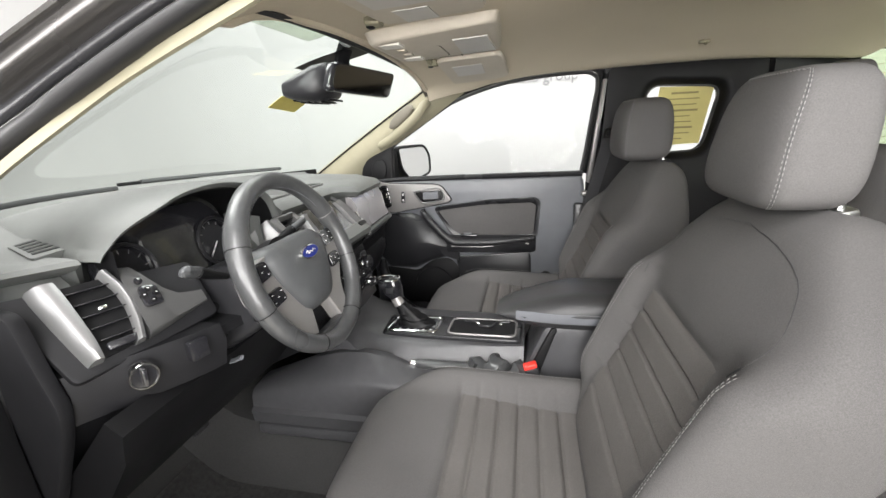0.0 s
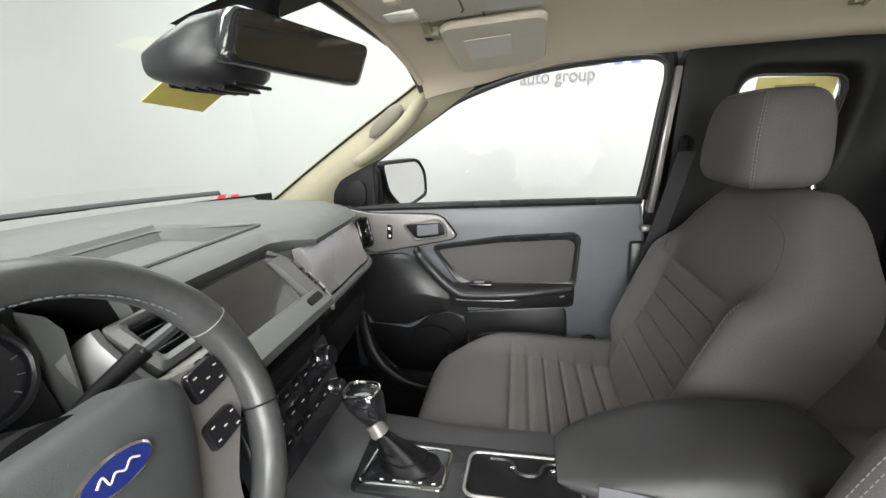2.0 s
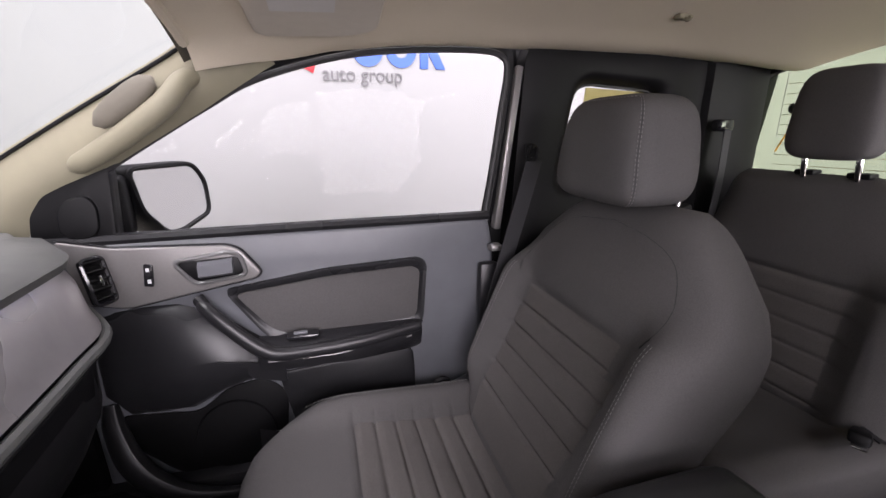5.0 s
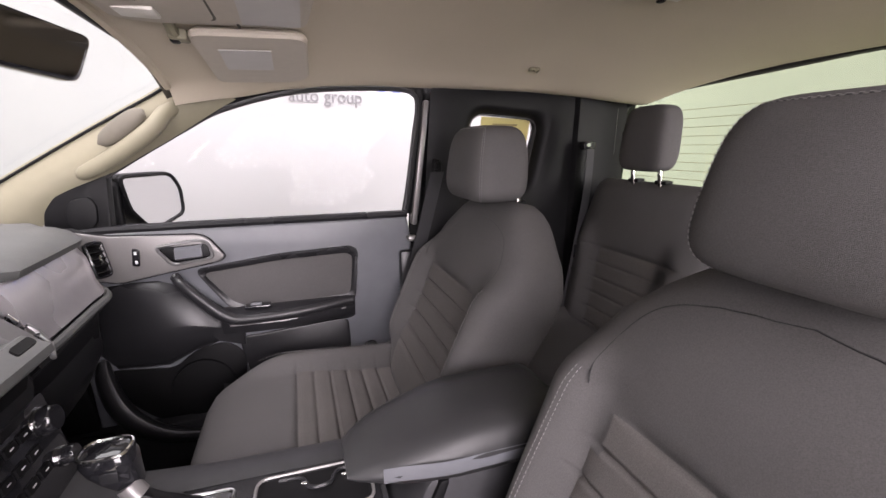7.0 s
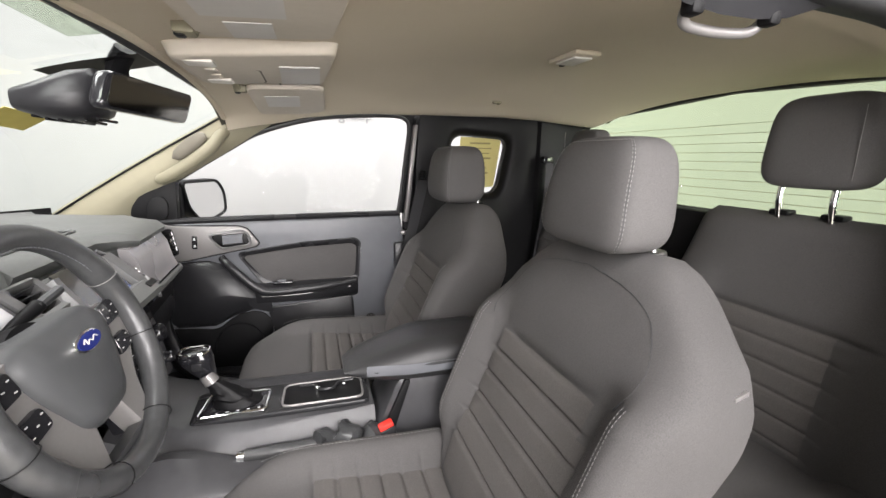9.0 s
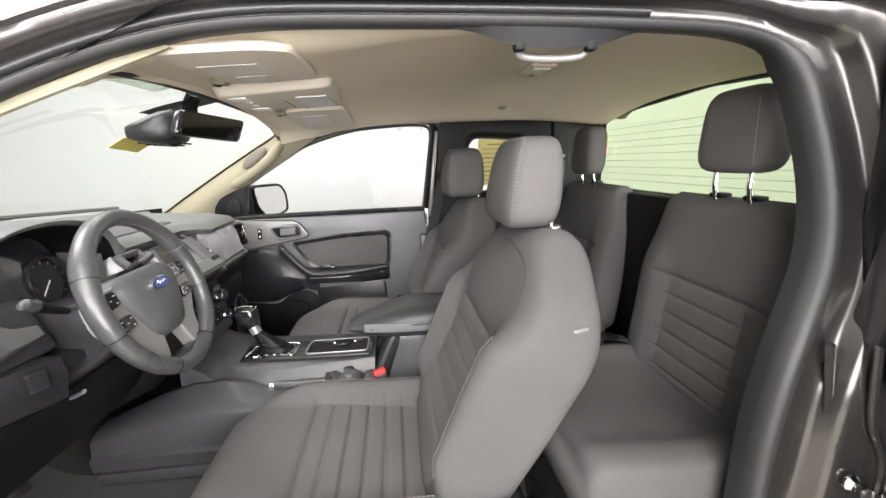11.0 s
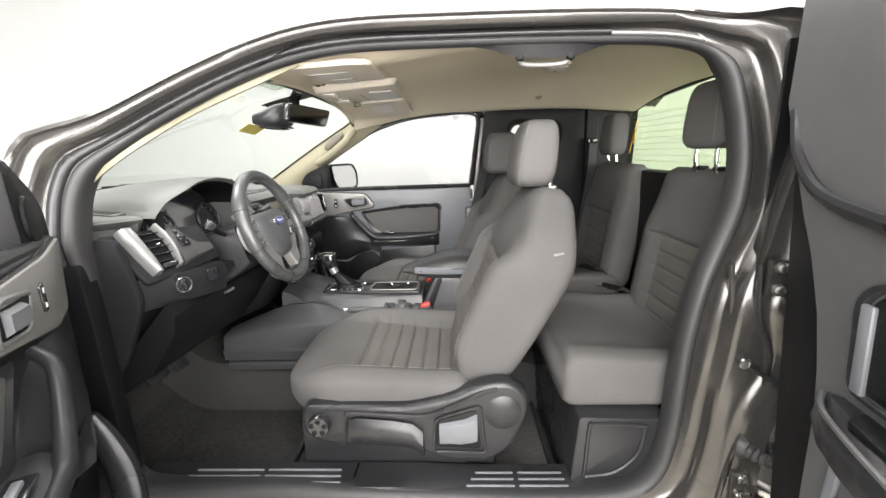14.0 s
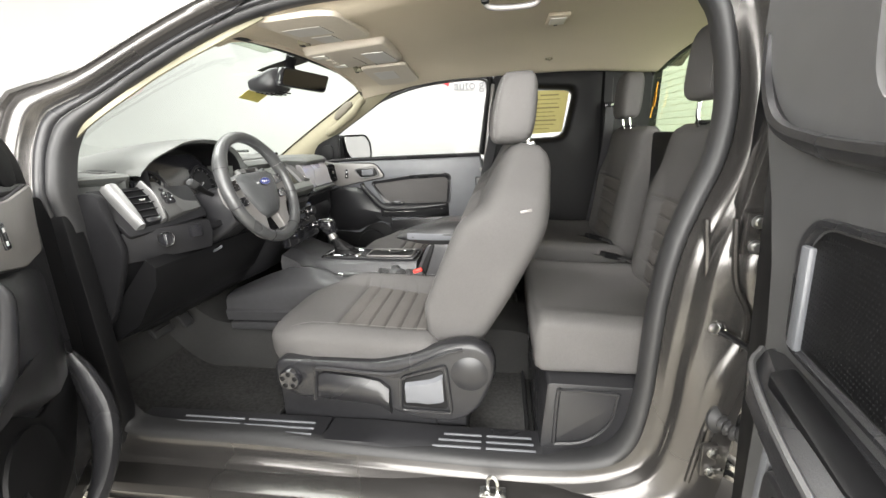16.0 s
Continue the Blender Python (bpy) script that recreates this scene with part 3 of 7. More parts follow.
def pillars():
    p = thing("pillar_trim", (-0.8, -0.65, 1.2), "narrow cream windscreen pillar trim beside door seal", "pillar trim", "front pillars", kind="structure")
    inner = spline([(-.735, -.645, 1.14), (-.724, -.64, 1.285), (-.545, -.57, 1.424), (-.33, -.54, 1.52), (-.245, -.53, 1.562)], 8)
    outer = spline([(-.735, -.685, 1.14), (-.722, -.672, 1.30), (-.555, -.588, 1.45), (-.345, -.558, 1.545), (-.255, -.545, 1.58)], 8)
    rings = []
    for e, i, o in zip(screen_edge(), inner, outer):
        s = Vector((e.x, 0.12 - e.y, e.z))
        i = i.lerp(o, 0.55)
        rings.append([i, i.lerp(o, 0.35) + Vector((0.004, -0.003, -0.002)), o, (o + s) / 2 + Vector((0, 0.01, 0.0)), s, i.lerp(s, 0.4)])
    part("shell", loft(rings), BEIGE, p)
    p = thing("pillar_trim", (-0.8, 0.7, 1.2), "cream plastic windscreen pillar trim", "pillar trim", "front pillars", kind="structure")
    e2 = spline([(-.78, .73, 1.12), (-.712, .718, 1.24), (-.57, .70, 1.328), (-.43, .69, 1.412), (-.27, .685, 1.502)], 8)
    rings = []
    for k, (a, b) in enumerate(zip(screen_edge(), e2)):
        w = smooth(0.72, 1.0, k / (len(e2) - 1))
        b = b + Vector((0, 0, 0.012 * w))
        mid = (a + b) / 2 + Vector((0.02, -0.03, -0.005)) * (1 - w) + Vector((0, 0, 0.02 * w))
        rings.append([a, a.lerp(mid, 0.55) + Vector((0, -0.008, -0.004)), mid, b.lerp(mid, 0.5) + Vector((0.004, -0.004, -0.004)), b, (a + b) / 2 + Vector((0, 0.03, 0.02))])
    part("shell", loft(rings), BEIGE, p)
    g = thing("grab_handle", (-0.5, 0.66, 1.4), "cream moulded grab handle on windscreen pillar", "grab handle")
    bar = spline([(-.63, .70, 1.33), (-.60, .66, 1.338), (-.53, .634, 1.377), (-.455, .63, 1.434), (-.425, .652, 1.475), (-.40, .70, 1.492)], 6)
    part("bar", tube(bar, lambda s: 0.024 - 0.004 * abs(2 * s - 1), 12, flat=0.85), BEIGE, g)
    pad = [(p.x - 0.03, p.y + 0.012, p.z + 0.03) for p in bar[11:-10]]
    # solid pad behind the bar, its brown painting the hollow's shade
    part("recess", tube(pad, lambda s: 0.004 + 0.026 * math.sin(math.pi * min(1, max(0, s))) ** 0.4, 16, flat=0.6), RECESS, g, "pad shaded brown as the hollow behind the grip")


def base_x(y):
    """Where the bowed foot of the windscreen stands across the cab."""
    return -1.26 + (0.9 if y < 0 else 0.65) * y * y


def windscreen():
    right = screen_edge()
    rows = []
    for i, e in enumerate(right[::-1]):
        q = i / (len(right) - 1)
        mid = Vector((e.x - 0.03 - 0.38 * q, 0, e.z + 0.03 - 0.005 * q))
        row = []
        for y in np.linspace(-1, 1, 24):
            p = mid.lerp(Vector((e.x, 0, e.z)), abs(y) ** 2.2)
            row.append(Vector((p.x, y * (e.y - (0.12 if y < 0 else 0)), p.z)))
        rows.append(row)
    w = thing("windscreen", (-0.8, 0, 1.3), "clear green-tinted laminated windscreen", "windscreen", kind="structure")
    g = part("pane", loft(rows, closed=False), WSGLASS, w)
    g.visible_shadow = False
    edge = rows[0]
    part("top_seal", tube([p + Vector((0.0, 0, -0.006)) for p in edge], 0.008, 6), BLACK, w, "black ceramic border")
    for side, k in ((0, 1), (-1, -1)):
        part("side_seal", tube([r[side] + Vector((0.012, 0.012 * k, -0.004)) for r in rows], 0.0035, 6), BLACK, w)
    part("shade_band", loft([[v + Vector((0.004, 0, -0.004)) for v in r[11:14]] for r in rows[:9]], closed=False), BLACK, w, "dark dotted band behind mirror")
    st = part("shade_strip", loft([[v + Vector((0.002, 0, -0.003)) for v in r[1:9]] for r in rows[:4]], closed=False), REARGLASS, w, "green shaded top strip")
    st.visible_shadow = False
    k = thing("windscreen_sticker", (-0.68, 0.0, 1.49), "yellow paper sticker on windscreen", "sticker")
    part("paper", ribbon([(-0.683, 0.035, 1.478), (-0.676, 0.153, 1.468)], (0.046, 0, 0.026), 0.001), YELLOW, k)
    c = thing("cowl", (-1.3, 0, 1.12), "black plastic cowl grille below windscreen", "cowl", kind="structure")
    part("panel", loft([[Vector((base_x(y) + a, y, z)) for a, z in ((-0.03, 1.238), (-0.10, 1.225), (-0.24, 1.15), (-0.24, 1.10), (-0.03, 1.14))] for y in np.linspace(-0.60, 0.72, 16)]), BLACK, c)
    for y0, y1 in ((-0.50, 0.08), (0.10, 0.62)):
        v = thing("wiper", (base_x(y0), y0, 1.24), "black wiper arm and blade resting at screen base", "wiper", "wipers")
        line = lambda a, b, dx, z: [(base_x(y) + dx, y, z - 0.012 * (y - y0) / (y1 - y0)) for y in np.linspace(a, b, 10)]
        part("arm", tube(line(y0, (y0 + y1) / 2, -0.075, 1.262), 0.006, 6), BLACK, v)
        part("blade", tube(line(y0 + 0.06, y1, -0.055, 1.266), 0.005, 6, flat=1.6), RUBBER, v)


def rear_wall():
    r = thing("rear_wall", (1.0, 0, 0.9), "black moulded trim on cab's rear wall", "wall", kind="structure")
    part("lower_panel", rbox((1.02, 0, 0.85), (0.07, 1.5, 0.83), 0.01), BLACK, r)
    part("top_panel", prism([(-0.66, 1.59), (-0.66, 1.66), (0.66, 1.66), (0.66, 1.59), (0, 1.612)], "x", 1.015, 1.05, 0.004), BLACK, r)
    for s in (-1, 1):
        part("corner_panel", prism([(s * 0.735, 1.26), (s * 0.78, 1.26), (s * 0.78, 1.62), (s * 0.5, 1.62), (s * 0.5, 1.585), (s * 0.70, 1.55)], "x", 0.97, 1.05, 0.01), BLACK, r)
    w = thing("rear_window", (1.02, 0, 1.28), "green-tinted rear window with heater lines", "window", kind="structure")
    g = part("pane", prism(rounded([(-0.74, 1.26), (0.74, 1.26), (0.705, 1.545), (0.52, 1.578), (0, 1.604), (-0.52, 1.578), (-0.705, 1.545)], 0.03), "x", 1.008, 1.012), REARGLASS, w)
    g.visible_shadow = False
    part("seal", tube([(1.004, y, z) for y, z in rounded([(-0.74, 1.26), (0.74, 1.26), (0.705, 1.545), (0.52, 1.578), (0, 1.604), (-0.52, 1.578), (-0.705, 1.545)], 0.03)], 0.009, 6, True), RUBBER, w)
    for k in range(9):
        z = 1.305 + 0.026 * k
        part("heater_line", rbox((1.006, 0, z), (0.0008, 1.28, 0.0012), 0), SHEETINK, w)
    t = thing("hanging_tag", (0.99, 0.6, 1.4), "orange paper tag hanging on thin string by rear window", "tag")
    part("tag", rbox((0.985, 0.585, 1.42), (0.003, 0.025, 0.06), 0.001, rot=(18, 0, 0)), ORANGE, t)
    part("string", tube([(0.985, 0.625, 1.34), (0.985, 0.585, 1.43), (0.985, 0.56, 1.49)], 0.002, 6), ORANGE, t)


def passenger_side():
    """Window frame, rear half-door with its small window, and the pillar between them."""
    p = thing("passenger_rear_door", (0.45, 0.7, 0.6), "closed rear half-door with black trim and small window", "door", kind="structure")
    win = rounded([(0.36, 1.255), (0.60, 1.265), (0.645, 1.49), (0.40, 1.505)], 0.05, 5)
    border = [(0.2, 0.5), (0.80, 0.5), (0.80, 1.575), (0.262, 1.585)]
    # frame ring round the small window, drawn as a loft from the window to the border
    c = Vector((0.5, 1.38))
    def edge(q):
        d = (Vector(q) - c).normalized()
        best = 9
        for a, b in zip(border, border[1:] + border[:1]):
            a, b = Vector(a), Vector(b)
            e = b - a
            det = d.x * -e.y + d.y * e.x
            if abs(det) > 1e-9:
                w = a - c
                t = (w.x * -e.y + w.y * e.x) / det
                s = (d.x * w.y - d.y * w.x) / det
                if t > 0 and -0.001 <= s <= 1.001:
                    best = min(best, t)
        return c + d * best
    rings = [[Vector((x, 0.735, z)) for x, z in win], [Vector((x, 0.70, z)) for x, z in win], [Vector((c.x + (x - c.x) * 1.1, 0.675, c.y + (z - c.y) * 1.1)) for x, z in win],
             [Vector((c.x + (x - c.x) * 1.25, 0.665, c.y + (z - c.y) * 1.22)) for x, z in win], [Vector((e.x, 0.685, e.y)) for e in (edge(q) for q in win)], [Vector((e.x, 0.74, e.y)) for e in (edge(q) for q in win)]]
    part("trim_panel", loft(rings, cap=False), BLACK, p, "black moulded plastic trim", 60)
    part("window_seal", tube([(x, 0.705, z) for x, z in win], 0.006, 6, True), RUBBER, p)
    g = part("pane", prism(win, "y", 0.728, 0.731), SIDEGLASS, p)
    g.visible_shadow = False
    part("outer_skin", prism([(0.80, 0.4), (1.04, 0.4), (1.04, 1.60), (0.80, 1.60)], "y", 0.72, 0.78, 0.01), BLACK, p)
    part("grip", rbox((0.32, 0.655, 1.0), (0.035, 0.03, 0.24), 0.012), PLASTIC, p)
    part("pillar_liner", prism([(0.19, 0.5), (0.32, 0.5), (0.32, 1.585), (0.255, 1.585), (0.205, 1.19)], "y", 0.732, 0.752, 0.004), BLACK, p, "black center pillar liner")
    s = thing("window_sheet", (0.52, 0.72, 1.3), "yellowed printed sheet stuck inside small rear window", "paper sheet")
    part("paper", prism([(0.425, 1.285), (0.595, 1.292), (0.625, 1.488), (0.445, 1.495)], "y", 0.721, 0.7225), SHEET, s)
    for k in range(9):
        z = 1.47 - 0.02 * k
        part("print_line", rbox((0.53 - 0.005 * (k % 3) - 0.004 * k, 0.7195, z), (0.12 - 0.03 * (k % 4 == 0), 0.001, 0.004 if k % 3 else 0.007), 0), SHEETINK, s)
    # dark pillar liner behind the rear door
    q = thing("rear_pillar_trim", (0.85, 0.65, 0.6), "black rear corner pillar trim", "pillar trim", "rear corner trims", kind="structure")
    part("liner", loft([[Vector((x, y, z)) for x, y in ((0.76, 0.70), (0.78, 0.665), (0.86, 0.66), (0.96, 0.675), (1.0, 0.69), (1.0, 0.72))] for z in np.linspace(0.5, 1.56, 10)]), BLACK, q)
    XF[0] = Matrix.Diagonal((1, -1, 1, 1))
    q2 = thing("rear_pillar_trim", (0.85, 0.65, 0.6), "black rear corner pillar trim", "pillar trim", "rear corner trims", kind="structure")
    part("liner", loft([[Vector((x, y, z)) for x, y in ((0.74, 0.70), (0.76, 0.665), (0.86, 0.66), (0.96, 0.675), (1.0, 0.69), (1.0, 0.72))] for z in np.linspace(0.5, 1.56, 10)]), BLACK, q2)
    XF[0] = Matrix.Identity(4)


studio()
wall_sign()
truck = cab_body()
door_hinge(truck, 0.735, -0.772, 1.113)
door_hinge(truck, 0.712, -0.785, 0.65)
latch_bits()
cab_floor()
sill_trim()
headliner()
pillars()
windscreen()
rear_wall()
passenger_side()


# ---- seats ----
def groove(d, half=0.006, depth=0.006):
    return -depth * max(0.0, 1 - (d / half) ** 2) if abs(d) < half else 0.0


def steps(a, b, n, marks, half=0.006):
    out = set(np.linspace(a, b, n).round(5))
    for m in marks:
        for k in (-1, -0.6, 0, 0.6, 1):
            if a < m + k * half < b:
                out.add(round(m + k * half, 5))
    return sorted(out)


def split_skin(grid, mask, closed=True):
    """Two bmeshes of one skin: faces where mask(i, j) is true, and the rest."""
    made = []
    for want in (True, False):
        bm, vs = bmesh.new(), {}
        n, k = len(grid), len(grid[0])
        for i in range(n - 1):
            for j in range(k if closed else k - 1):
                if bool(mask(i, j)) != want:
                    continue
                quad = []
                for a, b in ((i, j), (i, (j + 1) % k), (i + 1, (j + 1) % k), (i + 1, j)):
                    if (a, b) not in vs:
                        vs[(a, b)] = bm.verts.new(grid[a][b])
                    quad.append(vs[(a, b)])
                bm.faces.new(quad)
        for a in (0, n - 1):
            if not want and all((a, j) in vs for j in range(k)):
                bm.faces.new([vs[(a, j)] for j in range(k)])
        made.append(bm)
    return made


def pad_ring(hw, hh, n=56, p=4.2):
    """Superellipse ring: width and height factors with denser points on the flats."""
    out = []
    for k in range(n):
        a = 2 * math.pi * k / n
        c, s = math.cos(a), math.sin(a)
        out.append((hw * math.copysign(abs(c) ** (2 / p), c), hh * math.copysign(abs(s) ** (2 / p), s)))
    return out


def front_seat(name, mirror, label):
    """A front bucket seat about its own centre line, its outer side at -y."""
    yc = -0.374 if mirror else -0.36
    XF[0] = Matrix.Diagonal((1, -1 if mirror else 1, 1, 1)) @ Matrix.Translation((0, yc, 0))
    seat = thing(name, (0, 0, 0.46), label, "car seat", "front seats")
    # cushion
    x0, x1 = -0.385, 0.15
    ribs = [-0.128 + 0.044 * k for k in range(6)]
    xs = steps(x0, x1, 34, ribs + [-0.172])
    def top(x, y):
        z = 0.0
        b = smooth(0.15, 0.215, abs(y))
        z += 0.034 * b * smooth(-0.36, -0.2, x)
        z -= 0.022 * smooth(-0.25, 0.1, x) * (1 - b)
        if abs(y) < 0.168 and x > -0.16:
            z += sum(groove(x - r, 0.005, 0.006) for r in ribs)
        if abs(y) < 0.168:
            z += groove(x + 0.172, 0.006, 0.006)
        if x > -0.178:
            z += groove(abs(y) - 0.168, 0.008, 0.008)
        return z
    grid = []
    for x in xs:
        e = min((x - x0) / 0.075, (x1 - x) / 0.06, 1.0)
        k = math.sqrt(max(0.02, 1 - (1 - e) ** 2))
        hw = lerps([(-0.385, 0.12), (-0.372, 0.155), (-0.345, 0.188), (-0.31, 0.22), (-0.26, 0.248), (-0.2, 0.26), (0.15, 0.262)], x)
        zc = 0.735 - 0.012 * smooth(-0.2, 0.1, x)
        ring = []
        for y, h in pad_ring(hw, 0.062, 64, 4.0):
            z = zc + h * (0.25 + 0.75 * k)
            if h > 0:
                z += top(x, y) * k
            ring.append(Vector((x, y, z)))
        grid.append(ring)
    inside = lambda i, j: xs[i] > -0.173 and xs[i] < 0.14 and abs(grid[i][j].y) < 0.169 and abs(grid[i][(j + 1) % 64].y) < 0.169 and grid[i][j].z > 0.745
    ins, rest = split_skin(grid, inside)
    cushion = part("cushion", rest, FABRIC, seat, fix=True, angle=70)
    part("cushion_insert", ins, INSERT, cushion, "pleated lighter grey fabric", angle=70)
    line = [(x, s * 0.215, 0.735 - 0.012 * smooth(-0.2, 0.1, x) + 0.0615 + top(x, 0.215) - 0.0015) for s in (1,) for x in np.linspace(-0.27, 0.1, 40)]
    b = bead(line, 0.006, 0.0005, 0.0025)
    bead([(x, -y, z) for x, y, z in line], 0.006, 0.0005, 0.0025, bm=b)
    bead([(-0.345 + 0.07 * smooth(0.1, 0.2, abs(y)), y, 0.7885 - 0.003) for y in np.linspace(-0.19, 0.19, 30)], 0.006, 0.0005, 0.0025, bm=b)
    tagged(part("stitching", b, THREAD, cushion, "pale double stitching"), kind="stuff")
    # backrest along a leaning, slightly bent line
    spine = spline([(0.145, 0, 0.70), (0.174, 0, 0.80), (0.215, 0, 0.895), (0.257, 0, 0.985), (0.312, 0, 1.10), (0.35, 0, 1.205), (0.364, 0, 1.268)], 12)
    run = [0.0]
    for a, c in zip(spine, spine[1:]):
        run.append(run[-1] + (c - a).length)
    total = run[-1]
    ribs = [0.135 + 0.047 * k for k in range(5)]
    seam = 0.135 + 0.047 * 5
    hs = steps(0.0, total, 40, ribs + [seam], 0.007)
    half = [(0.0, 0.205), (0.12, 0.23), (0.3, 0.248), (0.4, 0.26), (0.45, 0.256), (0.5, 0.234), (0.55, 0.188), (total, 0.13)]
    def at(h):
        i = max(0, min(len(run) - 2, int(np.searchsorted(run, h)) - 1))
        t = (h - run[i]) / (run[i + 1] - run[i])
        p = spine[i].lerp(spine[i + 1], t)
        d = (spine[i + 1] - spine[i]).normalized()
        return p, Vector((-d.z, 0, d.x))
    grid, inner = [], []
    for h in hs:
        p, nrm = at(h)
        e = min(h / 0.07, (total - h) / 0.06, 1.0)
        k = math.sqrt(max(0.03, 1 - (1 - e) ** 2))
        hw = lerps(half, h) * (0.86 + 0.14 * k)
        thick = (0.082 - 0.022 * smooth(0.42, total, h)) * (0.3 + 0.7 * k)
        bol = 0.04 * smooth(0.06, 0.16, h) * smooth(0.47, 0.36, h)
        ring = []
        for y, q in pad_ring(hw, thick, 64, 4.2):
            f = q
            if q > 0:
                f += bol * smooth(0.155, 0.222, abs(y)) - 0.012 * smooth(0.1, 0.2, h) * smooth(0.45, 0.3, h) * (1 - smooth(0.1, 0.2, abs(y)))
                if h > 0.1 and h < seam + 0.004 and abs(y) < 0.156:
                    f += sum(groove(h - r, 0.005, 0.006) for r in ribs)
                if h < seam + 0.01:
                    f += groove(abs(y) - 0.156, 0.008, 0.008)
                if abs(y) < 0.2:
                    f += groove(h - seam - 0.02 * smooth(0.1, 0.16, abs(y)), 0.008, 0.007)
            else:
                f -= 0.016 * smooth(0.03, 0.3, h) * smooth(0.58, 0.42, h) * min(1.0, -q / 0.03)
            ring.append(p + nrm * f + Vector((0, y, 0)))
        grid.append(ring)
    base = [at(h) for h in hs]
    inside = lambda i, j: 0.06 < hs[i] < seam and abs(grid[i][j].y) < 0.157 and abs(grid[i][(j + 1) % 64].y) < 0.157 and (grid[i][j] - base[i][0]).dot(base[i][1]) > 0.02
    ins, rest = split_skin(grid, inside)
    back = part("backrest", rest, FABRIC, seat, angle=70)
    part("backrest_insert", ins, INSERT, back, "pleated lighter grey fabric", angle=70)
    b = bmesh.new()
    for s in (-1, 1):
        for off in (0.203, 0.21):
            line = []
            for h in np.linspace(0.12, 0.40, 50):
                p, nrm = at(h)
                hw = lerps(half, h)
                q = (0.082 - 0.022 * smooth(0.42, total, h)) * (1 - (off / hw) ** 4.2) ** (1 / 4.2)
                q += 0.04 * smooth(0.06, 0.16, h) * smooth(0.47, 0.36, h) * smooth(0.155, 0.222, off)
                line.append(p + nrm * (q + 0.0003) + Vector((0, s * off, 0)))
            bead(line, 0.005, 0.0005, 0.0025, bm=b)
    tagged(part("stitching", b, THREAD, back, "pale double stitching"), kind="stuff")
    # seam over the shoulder and a cloth label on the outer side
    for side in (-1, 1):
        line = []
        for p2 in spline([(0.0, 0.565), (0.09, 0.55), (0.155, 0.522), (0.188, 0.47), (0.196, 0.42), (0.186, 0.385)], 8):
            p, nrm = at(p2.y)
            e = min((total - p2.y) / 0.06, 1.0)
            k = math.sqrt(max(0.03, 1 - (1 - e) ** 2))
            hw = lerps(half, p2.y) * (0.86 + 0.14 * k)
            th = (0.082 - 0.022 * smooth(0.42, total, p2.y)) * (0.3 + 0.7 * k)
            f = th * max(0.0, 1 - (p2.x / hw) ** 4.2) ** (1 / 4.2) + 0.04 * smooth(0.47, 0.36, p2.y) * smooth(0.155, 0.222, p2.x)
            line.append(p + nrm * (f - 0.0006) + Vector((0, side * p2.x, 0)))
        part("shoulder_seam", tube(line, 0.0011, 5), RUBBER, back)
    part("side_label", rbox((0.347, -0.246, 1.127), (0.026, 0.006, 0.006), 0.001, rot=(0, -8, 6)), TRIM, back, "small pale cloth label")
    # head restraint
    def head(u, v, grow=0.0):
        c, s = math.cos(u), math.sin(u)
        q = max(0.0, math.cos(v)) ** 0.4
        cx = math.copysign(abs(c) ** 0.42, c) * q
        sy = math.copysign(abs(s) ** 0.36, s) * q
        sz = math.copysign(abs(math.sin(v)) ** 0.5, math.sin(v))
        wide = 0.115 - 0.012 * sz
        x = (0.314 if mirror else 0.327) + (0.004 if mirror else 0.012) * sz + ((0.072 if mirror else 0.056) - 0.010 * max(0, sz)) * cx - 0.004 * max(0, -cx) * (1 - sy * sy)
        return Vector((x, sy * wide + (-0.022 if mirror else 0.016), 1.358 + sz * 0.09))
    rings = [[head(2 * math.pi * k / 56, v) for k in range(56)] for v in np.linspace(-1.54, 1.54, 36)]
    rest_ = part("head_restraint", loft(rings), FABRIC, seat, "charcoal fabric head restraint", 70)
    b = bmesh.new()
    for s in (-1, 1):
        lines = []
        for off in (0.0, 0.008):
            line = [head(math.pi - s * (0.95 - off * 12), q - off * 4 * (q > 0.9)) + Vector((-0.0003, s * 0.0003, 0)) for q in np.linspace(-1.25, 1.02, 40)]
            line += [head(math.pi - s * u, 1.04 - off * 4) + Vector((-0.0002, 0, 0.0004)) for u in np.linspace(0.9 - off * 12, 0.0, 16)]
            bead(line, 0.004, 0.0005, 0.003, bm=b)
    tagged(part("stitching", b, THREAD, rest_, "pale stitching"), kind="stuff")
    for s in (-1, 1):
        part("seam", tube([head(math.pi - s * 0.90, q) + Vector((0.0004, 0, 0)) for q in np.linspace(-1.25, 1.0, 30)] + [head(math.pi - s * u, 1.02) for u in np.linspace(0.86, 0.0, 14)], 0.0007, 5), RUBBER, rest_)
    for s in (-1, 1):
        part("headrest_post", tube([(0.345, s * 0.068, 1.22), (0.36, s * 0.068, 1.27), (0.362, s * 0.068, 1.31)], 0.006, 10), STEEL, seat, "steel post")
        part("post_sleeve", rbox((0.36, s * 0.068, 1.266), (0.034, 0.03, 0.012), 0.005, rot=(0, -15, 0)), STEEL if s < 0 else BLACK, seat)
    # moulded side shield with dial and levers
    poly = rounded([(-.295, .752), (-.295, .672), (-.24, .645), (.0, .628), (.06, .598), (.18, .592), (.24, .635), (.28, .735), (.275, .79), (.23, .818), (.165, .812), (.08, .775), (-.02, .752)], 0.03, 4)
    sh = part("side_shield", prism(poly, "y", -0.288, -0.235, 0.014, 3), PLASTIC, seat, "black moulded plastic side shield")
